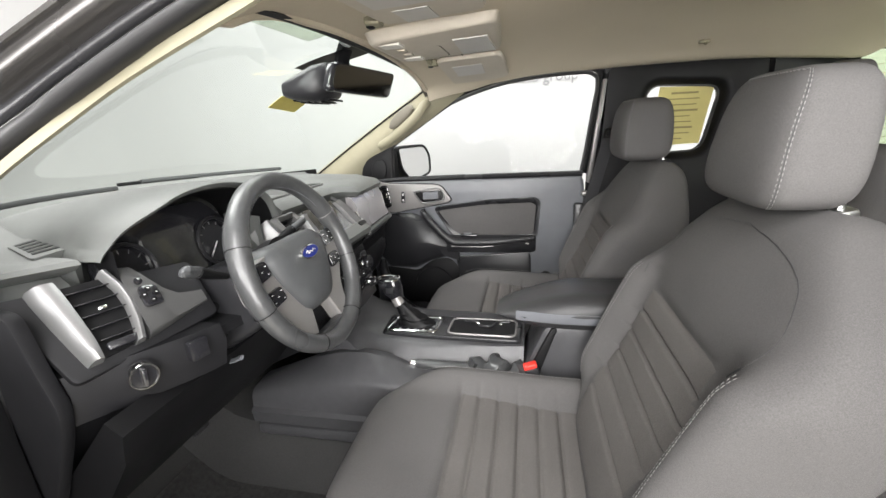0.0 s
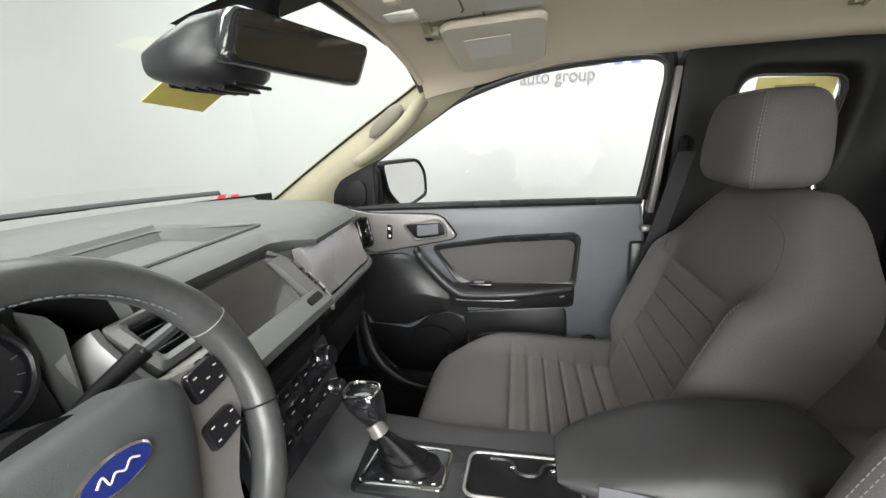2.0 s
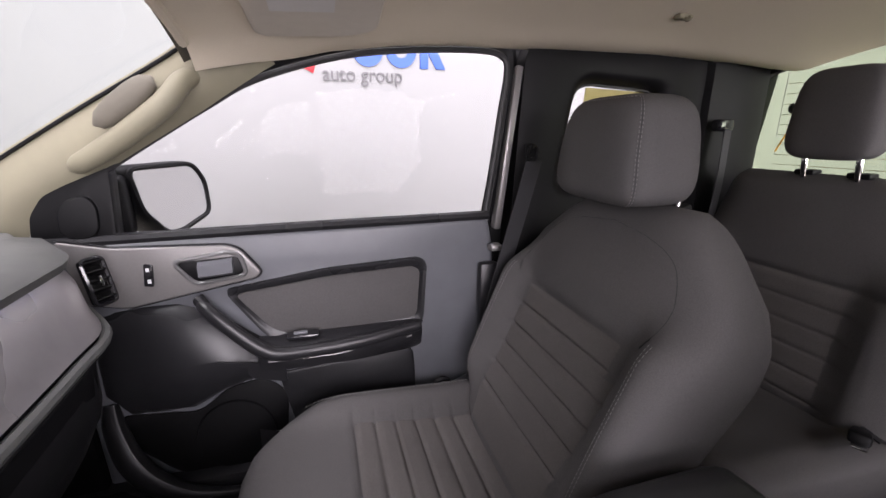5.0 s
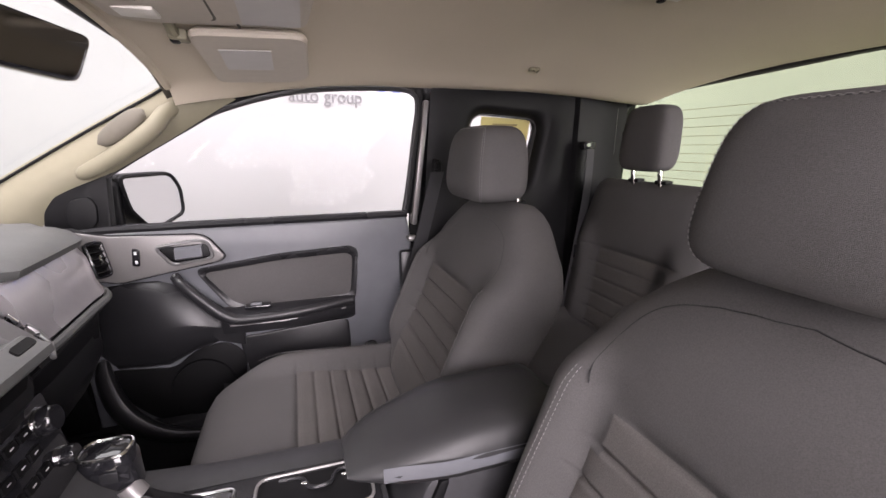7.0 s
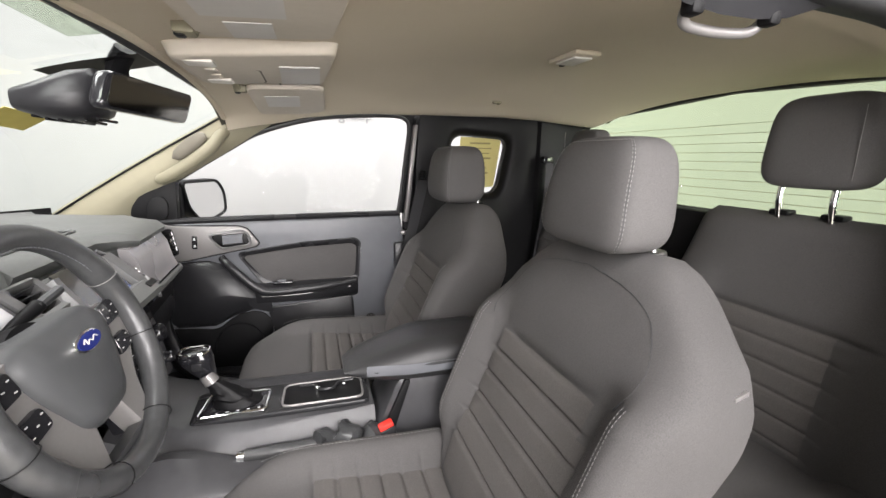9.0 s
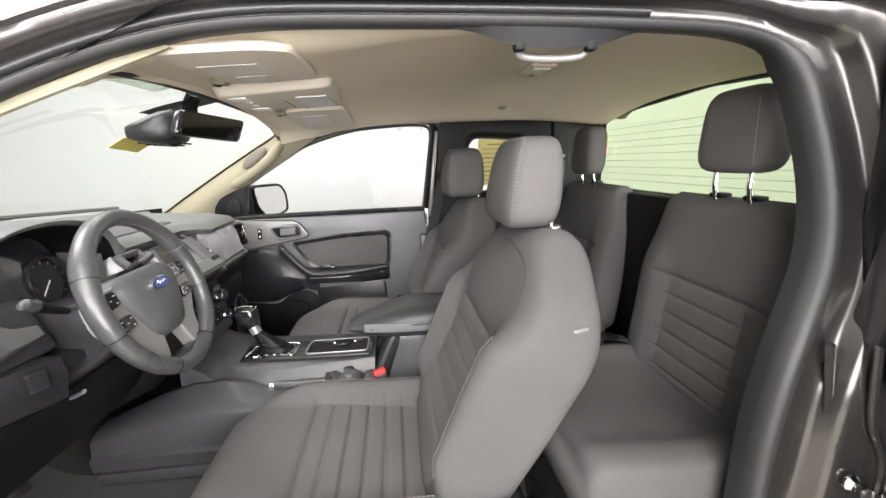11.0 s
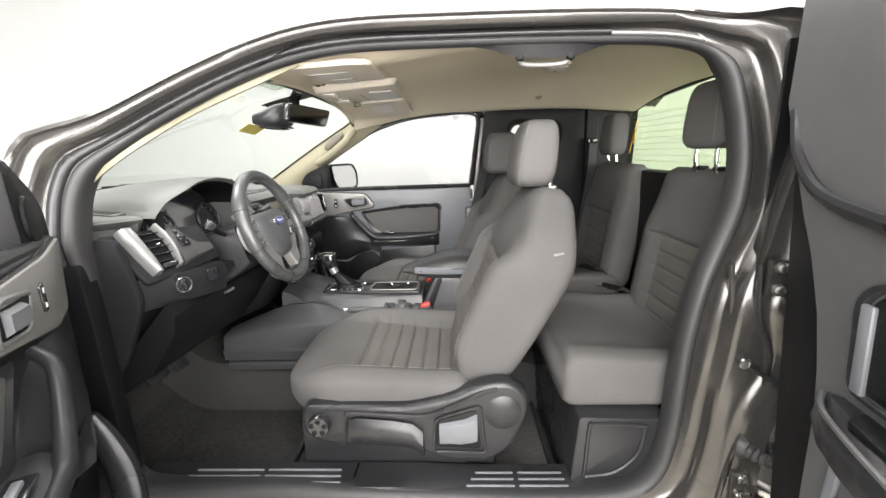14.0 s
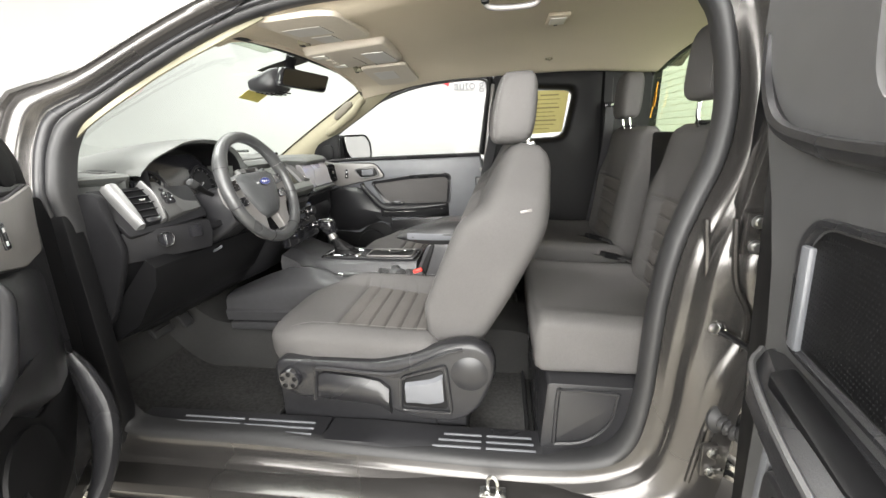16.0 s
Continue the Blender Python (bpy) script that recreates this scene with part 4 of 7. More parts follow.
    part("shield_ridge", tube(spline([(-.19, -.288, .645), (-.178, -.292, .72), (-.16, -.293, .738), (0.0, -.293, .728), (.06, -.293, .742), (.16, -.293, .79), (.20, -.288, .80)], 6), 0.006, 6), PLASTIC, sh)
    part("height_lever", loft([[Vector((x, -0.292 - 0.022 * math.sin(math.pi * min(1, (q + 0.15) / 1.2)), zt - q * 0.075)) for q in (0, 0.15, 0.4, 0.7, 1.0)] + [Vector((x, -0.27, zt - 0.07)), Vector((x, -0.27, zt))] for x, zt in ((-.165, .725), (-.15, .73), (-.06, .722), (-.01, .712), (.015, .69))]), PLASTIC, sh, "black seat height lever")
    # black plate on the shield, painting the shade of the lever's recess
    part("recline_recess_shade", prism(rounded([(.045, .64), (.05, .715), (.15, .745), (.16, .635)], 0.012), "y", -0.291, -0.286, 0.002), BLACK, sh)
    part("recline_lever", loft([[Vector((x, y, z)) for y, z in ((-0.29, zt), (-0.302, zt - 0.008), (-0.298, zt - 0.05), (-0.288, zb), (-0.284, zb + 0.02))] for x, zt, zb in ((.055, .708, .645), (.08, .712, .645), (.12, .72, .64), (.15, .735, .645))]), DOORPL, sh, "grey recline lever in recess")
    part("lever_frame", tube([(x, -0.292, z) for x, z in rounded([(.04, .628), (.045, .72), (.158, .758), (.17, .625)], 0.012)], 0.004, 6, True), PLASTIC, sh)
    dial = part("lumbar_dial", lathe([(0.0, 0.002), (0.029, 0.002), (0.029, 0.014), (0.025, 0.02), (0.0, 0.021)][1:], 24, facing((-.246, -.288, .708), (0, -1, 0))), GLOSS, sh, "black round dial with five dimples")
    for k in range(5):
        a = 2 * math.pi * k / 5 + 0.3
        part("dimple", lathe([(0.0065, 0), (0.0065, 0.0015), (0.003, 0.003)], 10, facing((-.246 + 0.017 * math.cos(a), -.308, .708 + 0.017 * math.sin(a)), (0, -1, 0))), BLACK, dial)
    part("recliner_cap", lathe([(0.06, 0), (0.058, 0.02), (0.04, 0.032), (0.004, 0.034)], 20, facing((.215, -.26, .735), (0, -1, 0))), PLASTIC, sh)
    # riser and rails
    part("riser", prism(rounded([(-.33, .47), (-.31, .655), (.1, .66), (.2, .6), (.2, .47)], 0.02), "y", -0.225, 0.225, 0.012), PLASTIC, seat, "dark plastic seat riser")
    for s in (-1, 1):
        part("rail", rbox((-0.06, s * 0.215, 0.475), (0.62, 0.035, 0.03), 0.005), BLACK, seat)
    part("side_rail_cover", rbox((-0.1, -0.222, 0.60), (0.44, 0.02, 0.13), 0.008), PLASTIC, seat)
    XF[0] = Matrix.Identity(4)
    return seat


def rear_seat(mirror, label):
    XF[0] = Matrix.Diagonal((1, -1 if mirror else 1, 1, 1)) @ Matrix.Translation((0, -0.38 if mirror else -0.345, 0))
    seat = thing("jump_seat", (0.6, 0, 0.6), label, "car seat", "rear seats")
    x0, x1 = 0.375, 0.78
    grid = []
    xs = np.linspace(x0, x1, 26)
    for x in xs:
        e = min((x - x0) / 0.03, (x1 - x) / 0.04, 1.0)
        k = math.sqrt(max(0.02, 1 - (1 - e) ** 2))
        ring = []
        for y, h in pad_ring(0.268 * (0.95 + 0.05 * k), 0.064, 56, 7.0):
            z = 0.778 + (0.014 * smooth(0.65, 0.38, x) if h > 0 else 0.0) + h * (0.82 + 0.18 * k)
            if h > 0:
                z += (0.016 * smooth(0.15, 0.22, abs(y)) - 0.02 * smooth(0.5, 0.7, x) * smooth(0.22, 0.1, abs(y)) + groove(abs(y) - 0.16, 0.01, 0.008) * (x > 0.5)) * k
            ring.append(Vector((x, y, z)))
        grid.append(ring)
    c = part("cushion", loft(grid), FABRIC, seat, angle=70)
    part("cushion_seam", tube([(0.393, y, 0.85) for y in np.linspace(-0.22, 0.22, 20)], 0.0014, 5), BLACK, c)
    for side in (-1, 1):
        part("cushion_seam", tube([(x, side * 0.2655, 0.824 + 0.012 * smooth(0.65, 0.38, x)) for x in np.linspace(0.40, 0.74, 16)], 0.0014, 5), BLACK, c)
    spine = spline([(0.785, 0, 0.78), (0.805, 0, 0.92), (0.83, 0, 1.10), (0.858, 0, 1.30)], 12)
    total = sum((b - a).length for a, b in zip(spine, spine[1:]))
    run = [0.0]
    for a, b in zip(spine, spine[1:]):
        run.append(run[-1] + (b - a).length)
    ribs = [0.055 + 0.05 * k for k in range(5)]
    seam = 0.305
    hs = steps(0.0, total, 32, ribs + [seam], 0.007)
    grid, base = [], []
    for h in hs:
        i = max(0, min(len(run) - 2, int(np.searchsorted(run, h)) - 1))
        p = spine[i].lerp(spine[i + 1], (h - run[i]) / (run[i + 1] - run[i]))
        d = (spine[i + 1] - spine[i]).normalized()
        nrm = Vector((-d.z, 0, d.x))
        e = min(h / 0.05, (total - h) / 0.045, 1.0)
        k = math.sqrt(max(0.03, 1 - (1 - e) ** 2))
        hw = ((0.248 if mirror else 0.268) - 0.03 * smooth(0.36, total, h)) * (0.9 + 0.1 * k)
        ring = []
        for y, q in pad_ring(hw, 0.058 * (0.3 + 0.7 * k), 56, 3.8):
            f = q
            if q > 0:
                f += 0.02 * smooth(0.12, 0.18, abs(y)) * smooth(0.42, 0.3, h)
                if h < seam and abs(y) < 0.13:
                    f += sum(groove(h - r, 0.005, 0.005) for r in ribs)
                if h < seam:
                    f += groove(abs(y) - 0.13, 0.008, 0.007)
                if abs(y) < 0.19:
                    f += groove(h - seam, 0.008, 0.007)
            ring.append(p + nrm * f + Vector((0, y, 0)))
        grid.append(ring)
        base.append((p, nrm))
    inside = lambda i, j: 0.05 < hs[i] < seam and abs(grid[i][j].y) < 0.131 and abs(grid[i][(j + 1) % 56].y) < 0.131 and (grid[i][j] - base[i][0]).dot(base[i][1]) > 0.02
    ins, rest = split_skin(grid, inside)
    b = part("backrest", rest, FABRIC, seat, angle=70)
    part("backrest_insert", ins, INSERT, b, "pleated grey fabric", angle=70)
    part("release_button", rbox((0.742, 0.15, 0.80), (0.012, 0.018, 0.014), 0.003), STEEL, b, "small chrome button")
    # head restraint
    rings = []
    for v in np.linspace(-1.5, 1.5, 26):
        sz = math.copysign(abs(math.sin(v)) ** 0.5, math.sin(v))
        ring = []
        for k in range(44):
            a = 2 * math.pi * k / 44
            c, s = math.cos(a), math.sin(a)
            q = math.cos(v) ** 0.42
            ring.append(Vector((0.815 + 0.006 * sz + 0.042 * math.copysign(abs(c) ** 0.5, c) * q, (-0.003 if mirror else -0.014) + math.copysign(abs(s) ** 0.45, s) * q * ((0.082 if mirror else 0.098) - 0.006 * sz), (1.424 if mirror else 1.449) + sz * 0.09)))
        rings.append(ring)
    hr = part("head_restraint", loft(rings), FABRIC, seat, "charcoal fabric head restraint", 70)
    part("button", lathe([(0.011, 0), (0.011, 0.003), (0.004, 0.005)], 12, facing((0.815, -0.1, 1.44), (0, -1, 0))), BLACK, hr)
    part("piping", tube([(0.772, -0.093, z) for z in np.linspace(1.38, 1.51, 8)], 0.0006, 5), THREAD, hr)
    for s in (-1, 1):
        part("headrest_post", tube(spline([(0.82, s * 0.05, 1.29), (0.812, s * 0.05, 1.33), (0.815, s * 0.05, 1.37)], 4), 0.0065, 10), CHROME, seat, "chrome post")
        part("post_sleeve", rbox((0.828, s * 0.05, 1.305), (0.03, 0.04, 0.012), 0.004), BLACK, seat)
    part("base", prism(rounded([(0.42, 0.60), (0.42, 0.722), (0.78, 0.722), (0.78, 0.60)], 0.01), "y", -0.25, 0.25, 0.01), BLACK, seat, "black seat base")
    XF[0] = Matrix.Identity(4)
    return seat


front_seat("driver_seat", False, "charcoal fabric driver's seat with pleated insert and pale stitching")
front_seat("passenger_seat", True, "charcoal fabric passenger seat with pleated insert and pale stitching")
rear_seat(False, "small charcoal fabric rear seat behind the driver")
rear_seat(True, "small charcoal fabric rear seat behind the passenger seat")
sp = tagged(part("rear_center_panel", rbox((0.87, 0, 1.0), (0.05, 0.3, 0.56), 0.01), BLACK), "black panel between the rear seats", "panel")


# ---- steering wheel and column ----
def steering_wheel():
    c = Vector((-0.465, -0.346, 1.155))
    tilt = radians(20)
    axis = Vector((math.cos(tilt), 0, math.sin(tilt)))  # towards the driver
    up = Vector((-math.sin(tilt), 0, math.cos(tilt)))
    rt = Vector((0, 1, 0))
    F = lambda a, b, d=0.0: c + rt * a + up * b + axis * d
    w = thing("steering_wheel", c, "black leather steering wheel with silver spokes and blue badge", "steering wheel")
    R = 0.159
    ring = []
    for k in range(72):
        a = 2 * math.pi * k / 72
        grip = 1 + 0.16 * math.exp(-((abs(math.cos(a)) - 0.86) / 0.12) ** 2) * (math.sin(a) > -0.2)
        row = []
        for j in range(14):
            q = 2 * math.pi * j / 14
            rr = 0.0162 * grip
            row.append(F(math.cos(a) * (R + math.cos(q) * rr), math.sin(a) * (R + math.cos(q) * rr), 0.03 + math.sin(q) * rr * 1.12))
        ring.append(row)
    rim = part("rim", loft(ring, loop=True), LEATHER, w, "worn black leather rim")
    for a in (0.42, 2.72, -0.25, 3.39, -1.12, -2.02):
        pts = [F(math.cos(a) * (R + math.cos(q) * 0.0185), math.sin(a) * (R + math.cos(q) * 0.0185), 0.03 + math.sin(q) * 0.0205) for q in (2 * math.pi * j / 16 for j in range(16))]
        part("rim_seam", tube(pts, 0.0008, 5, True), THREAD if abs(a) < 2.5 and a > 0 else BLACK, rim)
    st = [F(math.cos(a) * (R - 0.0165), math.sin(a) * (R - 0.0165), 0.037) for a in np.linspace(0.45, 2.7, 90)]
    part("rim_stitching", bead(st, 0.005, 0.0007, 0.002), DOORPL, rim)
    # padded hub
    hub = rounded([(-0.098, 0.03), (-0.075, 0.052), (0.075, 0.052), (0.098, 0.03), (0.085, -0.015), (0.052, -0.078), (0.03, -0.092), (-0.03, -0.092), (-0.052, -0.078), (-0.085, -0.015)], 0.02, 4)
    rings = []
    for s, d in ((1.0, -0.03), (1.0, 0.012), (0.96, 0.026), (0.86, 0.036), (0.6, 0.043), (0.2, 0.046)):
        rings.append([F(a * s, (b + 0.015) * s - 0.015, d) for a, b in hub])
    part("hub_pad", loft(rings), HUB, w, "grained charcoal airbag cover", 40)
    rings = []
    for k, (q, d) in enumerate(((1.0, 0.044), (1.0, 0.0495), (0.86, 0.051), (0.1, 0.0515))):
        rings.append([F(math.cos(a) * 0.029 * q, 0.012 + math.sin(a) * 0.0125 * q, d) for a in (2 * math.pi * j / 32 for j in range(32))])
    badge = part("badge", loft(rings[:3]), CHROME, w, "chrome-rimmed oval badge")
    part("badge_face", loft([[p + axis * 0.0012 for p in [F(math.cos(a) * 0.0262, 0.012 + math.sin(a) * 0.0104, d) for a in (2 * math.pi * j / 32 for j in range(32))]] for d in (0.05, 0.0507)]), BLUE, badge, "deep blue oval")
    squig = spline([(-0.016, 0.012), (-0.01, 0.016), (-0.008, 0.009), (-0.002, 0.013), (0.004, 0.010), (0.01, 0.014), (0.016, 0.011)], 6)
    part("badge_mark", tube([F(p.x, p.y, 0.0522) for p in squig], 0.0008, 5), LABEL, badge)
    # spokes: two side, one split lower
    for s in (-1, 1):
        out = rounded([(s * 0.06, 0.044), (s * 0.146, 0.03), (s * 0.151, -0.022), (s * 0.122, -0.055), (s * 0.098, -0.085), (s * 0.084, -0.13), (s * 0.05, -0.152), (s * 0.04, -0.118), (s * 0.03, -0.085), (s * 0.03, 0.0)], 0.014, 4)
        part("spoke", loft([[F(a, b, d) for a, b in out] for d in (-0.005, 0.014)] + [[F(a * 0.985 + s * 0.001, b * 0.985, 0.02) for a, b in out]] + [[F(a * 0.96 + s * 0.003, b * 0.96, 0.022) for a, b in out]]), TRIM, w, "satin grey painted spoke", 40)
        for (a0, b0, wd, ht) in ((0.117, 0.018, 0.044, 0.034), (0.108, -0.03, 0.042, 0.03)):
            pod = part("switch_pod", loft([[F(s * a0 + p * k, b0 + q * k, d) for p, q in rounded([(-wd / 2, -ht / 2), (wd / 2, -ht / 2 + 0.004), (wd / 2 - 0.003, ht / 2), (-wd / 2, ht / 2 - 0.003)], 0.007, 3)] for k, d in ((1, 0.015), (1, 0.026), (0.93, 0.0285))]), GLOSS, w, "gloss black switch cluster")
            for ia, ib in ((-0.013, 0.007), (0.0, 0.0), (0.013, 0.007), (-0.013, -0.007), (0.013, -0.007)):
                part("symbol", loft([[F(s * a0 + ia + p, b0 + ib + q, d) for p, q in ((-0.0022, -0.0007), (0.0022, -0.0007), (0.0022, 0.0007), (-0.0022, 0.0007))] for d in (0.0284, 0.0288)]), LABEL, pod)
    part("lower_bridge", loft([[F(a, b, d) for a, b in rounded([(-0.058, -0.135), (0.058, -0.135), (0.048, -0.158), (-0.048, -0.158)], 0.008, 3)] for d in (0.004, 0.024)]), LEATHER, w)
    part("hub_back", lathe([(0.055, -0.06), (0.06, -0.03), (0.06, -0.004), (0.03, 0.0)], 28, facing(c, axis, up)), BLACK, w)
    # column shroud, stalks and adjuster
    col = thing("steering_column", c - axis * 0.1, "charcoal plastic steering column shroud with stalks", "steering column")
    rings = []
    for d, hw, zt, zb in ((-0.06, 0.062, 0.045, -0.075), (-0.1, 0.07, 0.05, -0.09), (-0.18, 0.075, 0.055, -0.105), (-0.27, 0.08, 0.05, -0.11)):
        rings.append([F(a, b, d) for a, b in rounded([(-hw, zb), (hw, zb), (hw * 0.85, zt), (-hw * 0.85, zt)], 0.02, 4)])
    part("shroud", loft(rings), PLASTIC, col)
    for s in (-1, 1):
        st = part("stalk", tube(spline([F(s * 0.06, 0.03, -0.09), F(s * 0.1, 0.045, -0.08), F(s * 0.145, 0.06, -0.06)], 5), lambda q: 0.006 + 0.005 * q, 10), BLACK, col, "black column stalk")
        part("stalk_end", tube([F(s * 0.14, 0.058, -0.062), F(s * 0.16, 0.063, -0.054), F(s * 0.178, 0.068, -0.045), F(s * 0.184, 0.07, -0.042)], lambda q: 0.011 * (1 - 0.75 * smooth(0.6, 1.0, q)), 10, flat=0.7), HUB, st)
    part("tilt_lever", tube(spline([F(-0.05, -0.10, -0.2), F(-0.07, -0.122, -0.17), F(-0.08, -0.12, -0.13)], 5), 0.0055, 8, flat=0.6), DOORPL, col, "grey tilt lever")


steering_wheel()


# ---- dashboard ----
def face_x(y):
    """How far back the dashboard's face stands across the cab."""
    a = abs(y)
    return -0.545 - 0.017 * (a / 0.45) ** 2 - 0.138 * smooth(0.42, 0.78, a)


def plate(bm, poly, m, t, grow=0.0, r=0.0):
    """A flat piece of a polygon in the frame m, t thick along its z."""
    b = loft([[Vector((a, c, h)) for a, c in poly] for h in (0, t)])
    bmesh.ops.recalc_face_normals(b, faces=b.faces)
    if r:
        bevelled(b, r)
    b.transform(m)
    return join(bm, b) if bm else b


def air_vent(parent, m, wd, ht, slats, bent=0.0):
    v = part("air_vent", plate(None, rounded([(-wd / 2, -ht / 2), (wd / 2, -ht / 2), (wd / 2, ht / 2), (-wd / 2, ht / 2)], 0.008), m @ Matrix.Translation((0, 0, -0.012)), 0.004), BLACK, parent, "black air vent")
    for k in range(slats):
        y = -ht / 2 + ht * (k + 0.5) / slats
        b = rbox((0, y, 0.0), (wd * 0.96, 0.004, 0.016), 0.0012, rot=(-25, 0, 0))
        b.transform(m)
        part("slat", b, BLACK, v)
    b = rbox((0, 0.0, 0.007), (0.006, 0.02, 0.008), 0.002)
    b.transform(m)
    part("tab", b, CHROME, v)
    part("surround", tube([m @ Vector((a, c, 0.002)) for a, c in rounded([(-wd / 2, -ht / 2), (wd / 2, -ht / 2), (wd / 2, ht / 2), (-wd / 2, ht / 2)], 0.01)], 0.004, 6, True), GLOSS, v)
    return v


def dashboard():
    d = thing("dashboard", (-0.8, 0, 0.9), "charcoal dashboard with silver vents, dark screen and grey trim", "dashboard")
    ys = sorted(set(np.linspace(-0.655, 0.64, 40).round(4)) | {-0.60, -0.595, -0.13, -0.125, -0.16, -0.165, -0.12, -0.115, -0.11, -0.1, 0.225, 0.228, 0.232, 0.236})
    rows = []
    for y in ys:
        f = face_x(y)
        hole = smooth(-0.535, -0.518, y) * smooth(-0.14, -0.155, y)
        end = smooth(-0.50, -0.545, y)
        brow = -0.659 + 0.737 * (y + 0.533)
        sag = 0.03 * smooth(0.4, 0.68, y)
        st = smooth(-0.16, -0.13, y) * smooth(0.2, 0.16, y)
        bul = 0.03 * smooth(0.14, 0.08, abs(y))
        deep = f - 0.13 * hole
        low = 0.05 * smooth(-0.07, -0.12, y)
        g = f - 0.045 * smooth(-0.46, -0.55, y)
        dip, lip = 0.034 * smooth(-0.12, -0.10, y) * smooth(0.235, 0.225, y), 0.0
        lip_x = {10: brow - 0.05, 11: brow - 0.03, 12: brow - 0.006, 13: brow - 0.001, 14: brow - 0.016, 15: brow - 0.05}
        lip_z = {10: 1.233, 11: 1.2325, 12: 1.230, 13: 1.223, 14: 1.213, 15: 1.203}
        back = lambda j, x: (min(x, g - 0.052 - 0.006 * (10 - j)) if 6 <= j <= 10 else x) * (1 - end) + (lip_x.get(j, min(x, brow - 0.05 - 0.012 * (10 - j)) if 6 <= j < 10 else x)) * end
        rows.append([Vector((back(j, x) + (-0.75 - back(j, x)) * hole, y, z + (lip_z.get(j, z) - z) * end - 0.1 * hole * (j - 7) / 8) if 7 <= j <= 15 else (back(j, x), y, z)) for j, (x, z) in enumerate((
            (min(base_x(y), -0.985) - 0.01, 1.20), (min(base_x(y), -0.98), 1.238 - sag * 0.4), (min(base_x(y) + 0.04, -0.965), 1.247 - sag * 0.4), (-0.955, 1.238 - sag * 0.4), (-0.935, 1.237 - sag * 0.4), (-0.92, 1.236 - sag * 0.4 - dip), (-0.86, 1.235 - sag * 0.4 - dip), (-0.76, 1.233 - sag * 0.5 - dip), (-0.70, 1.233 - sag * 0.5 - dip), (-0.685, 1.233 - sag * 0.5 - dip * lip), (-0.665, 1.232 - sag * 0.6), (g - 0.05 - 0.06 * st, 1.231 - sag * 0.7), (g - 0.012 - 0.062 * st, 1.2235 + 0.006 * st - sag * 0.6), (g + 0.005 - 0.064 * st, 1.209 + 0.008 * st - sag * 0.6), (g + 0.001 - 0.066 * st, 1.197 + 0.008 * st - sag * 0.6),
            (deep - 0.016 - 0.06 * st, 1.192 - sag * 0.8), (deep - 0.012 - 0.005 * st, 1.11), (deep + 0.004, 1.09), (f + 0.018 + bul, 1.078), (f + 0.022 + bul, 1.062), (f + 0.008 + bul - low * 0.4, 1.045), (f + 0.002 + bul - low, 0.97), (f - 0.03 - low, 0.90), (f - 0.10 - low, 0.80), (f - 0.24, 0.74), (-0.95, 0.76), (-1.15, 0.80)))])
    part("pad", loft([r[:17] for r in rows]), PAD, d, "grained charcoal soft-touch dash top", 42)
    part("lower_body", loft([r[16:] for r in rows]), DASHLOW, d, "dark lower dash", 42)
    part("tray_mat", prism(rounded([(-0.915, -0.095), (-0.69, -0.095), (-0.69, 0.222), (-0.915, 0.222)], 0.02), "z", 1.18, 1.1935, 0.001), RUBBER, d, "dark rubber tray mat")
    part("tray_rim", tube([(x, y, 1.2345 - 0.012 * smooth(-0.7, -0.92, x)) for x, y in rounded([(-0.93, -0.115), (-0.675, -0.115), (-0.675, 0.235), (-0.93, 0.235)], 0.02)], 0.0035, 6, True), PAD, d)
    # hood over the instruments
    arch = spline([(-0.548, 1.224), (-0.538, 1.238), (-0.505, 1.272), (-0.445, 1.303), (-0.37, 1.315), (-0.285, 1.311), (-0.21, 1.29), (-0.162, 1.25), (-0.14, 1.18)], 6)
    def arch_rows(table):
        return [[Vector((x - 0.05 * smooth(-0.45, -0.56, p.x) * (x > -0.69), (p.x + 0.36) * w - 0.36, 1.18 + (p.y - 1.18) * k)) for p in arch] for x, k, w in table]
    part("instrument_hood", loft(arch_rows(((-0.618, 0.90, 0.955), (-0.606, 0.935, 0.98), (-0.604, 0.975, 0.995), (-0.612, 1.0, 1.0), (-0.655, 1.0, 0.99), (-0.70, 0.985, 0.965), (-0.745, 0.96, 0.92), (-0.79, 0.93, 0.84), (-0.85, 0.88, 0.73), (-0.93, 0.79, 0.58), (-1.02, 0.68, 0.42), (-1.1, 0.56, 0.25), (-1.16, 0.44, 0.1))), closed=False), PAD, d, "charcoal hood over the instruments", 50)
    part("hood_liner", loft(arch_rows(((-0.745, 0.80, 0.90), (-0.68, 0.86, 0.93), (-0.617, 0.90, 0.955))), closed=False), BLACK, d, "black inner hood")
    # instruments
    m = facing((-0.70, -0.365, 1.17), (1, 0, 0.25))
    cl = part("instrument_panel", plate(None, rounded([(-0.165, -0.085), (0.165, -0.085), (0.16, 0.05), (0.11, 0.1), (-0.11, 0.1), (-0.16, 0.05)], 0.02), m, 0.004), GLOSS, d, "dark unlit instrument cluster")
    for a in (-0.108, 0.108):
        part("gauge_ring", tube([m @ Vector((a + 0.052 * math.cos(q), 0.005 + 0.052 * math.sin(q), 0.012)) for q in (2 * math.pi * k / 36 for k in range(36))], 0.004, 6, True), PLASTIC, cl)
        b = bmesh.new()
        for k in range(11):
            q = radians(225 - 27 * k)
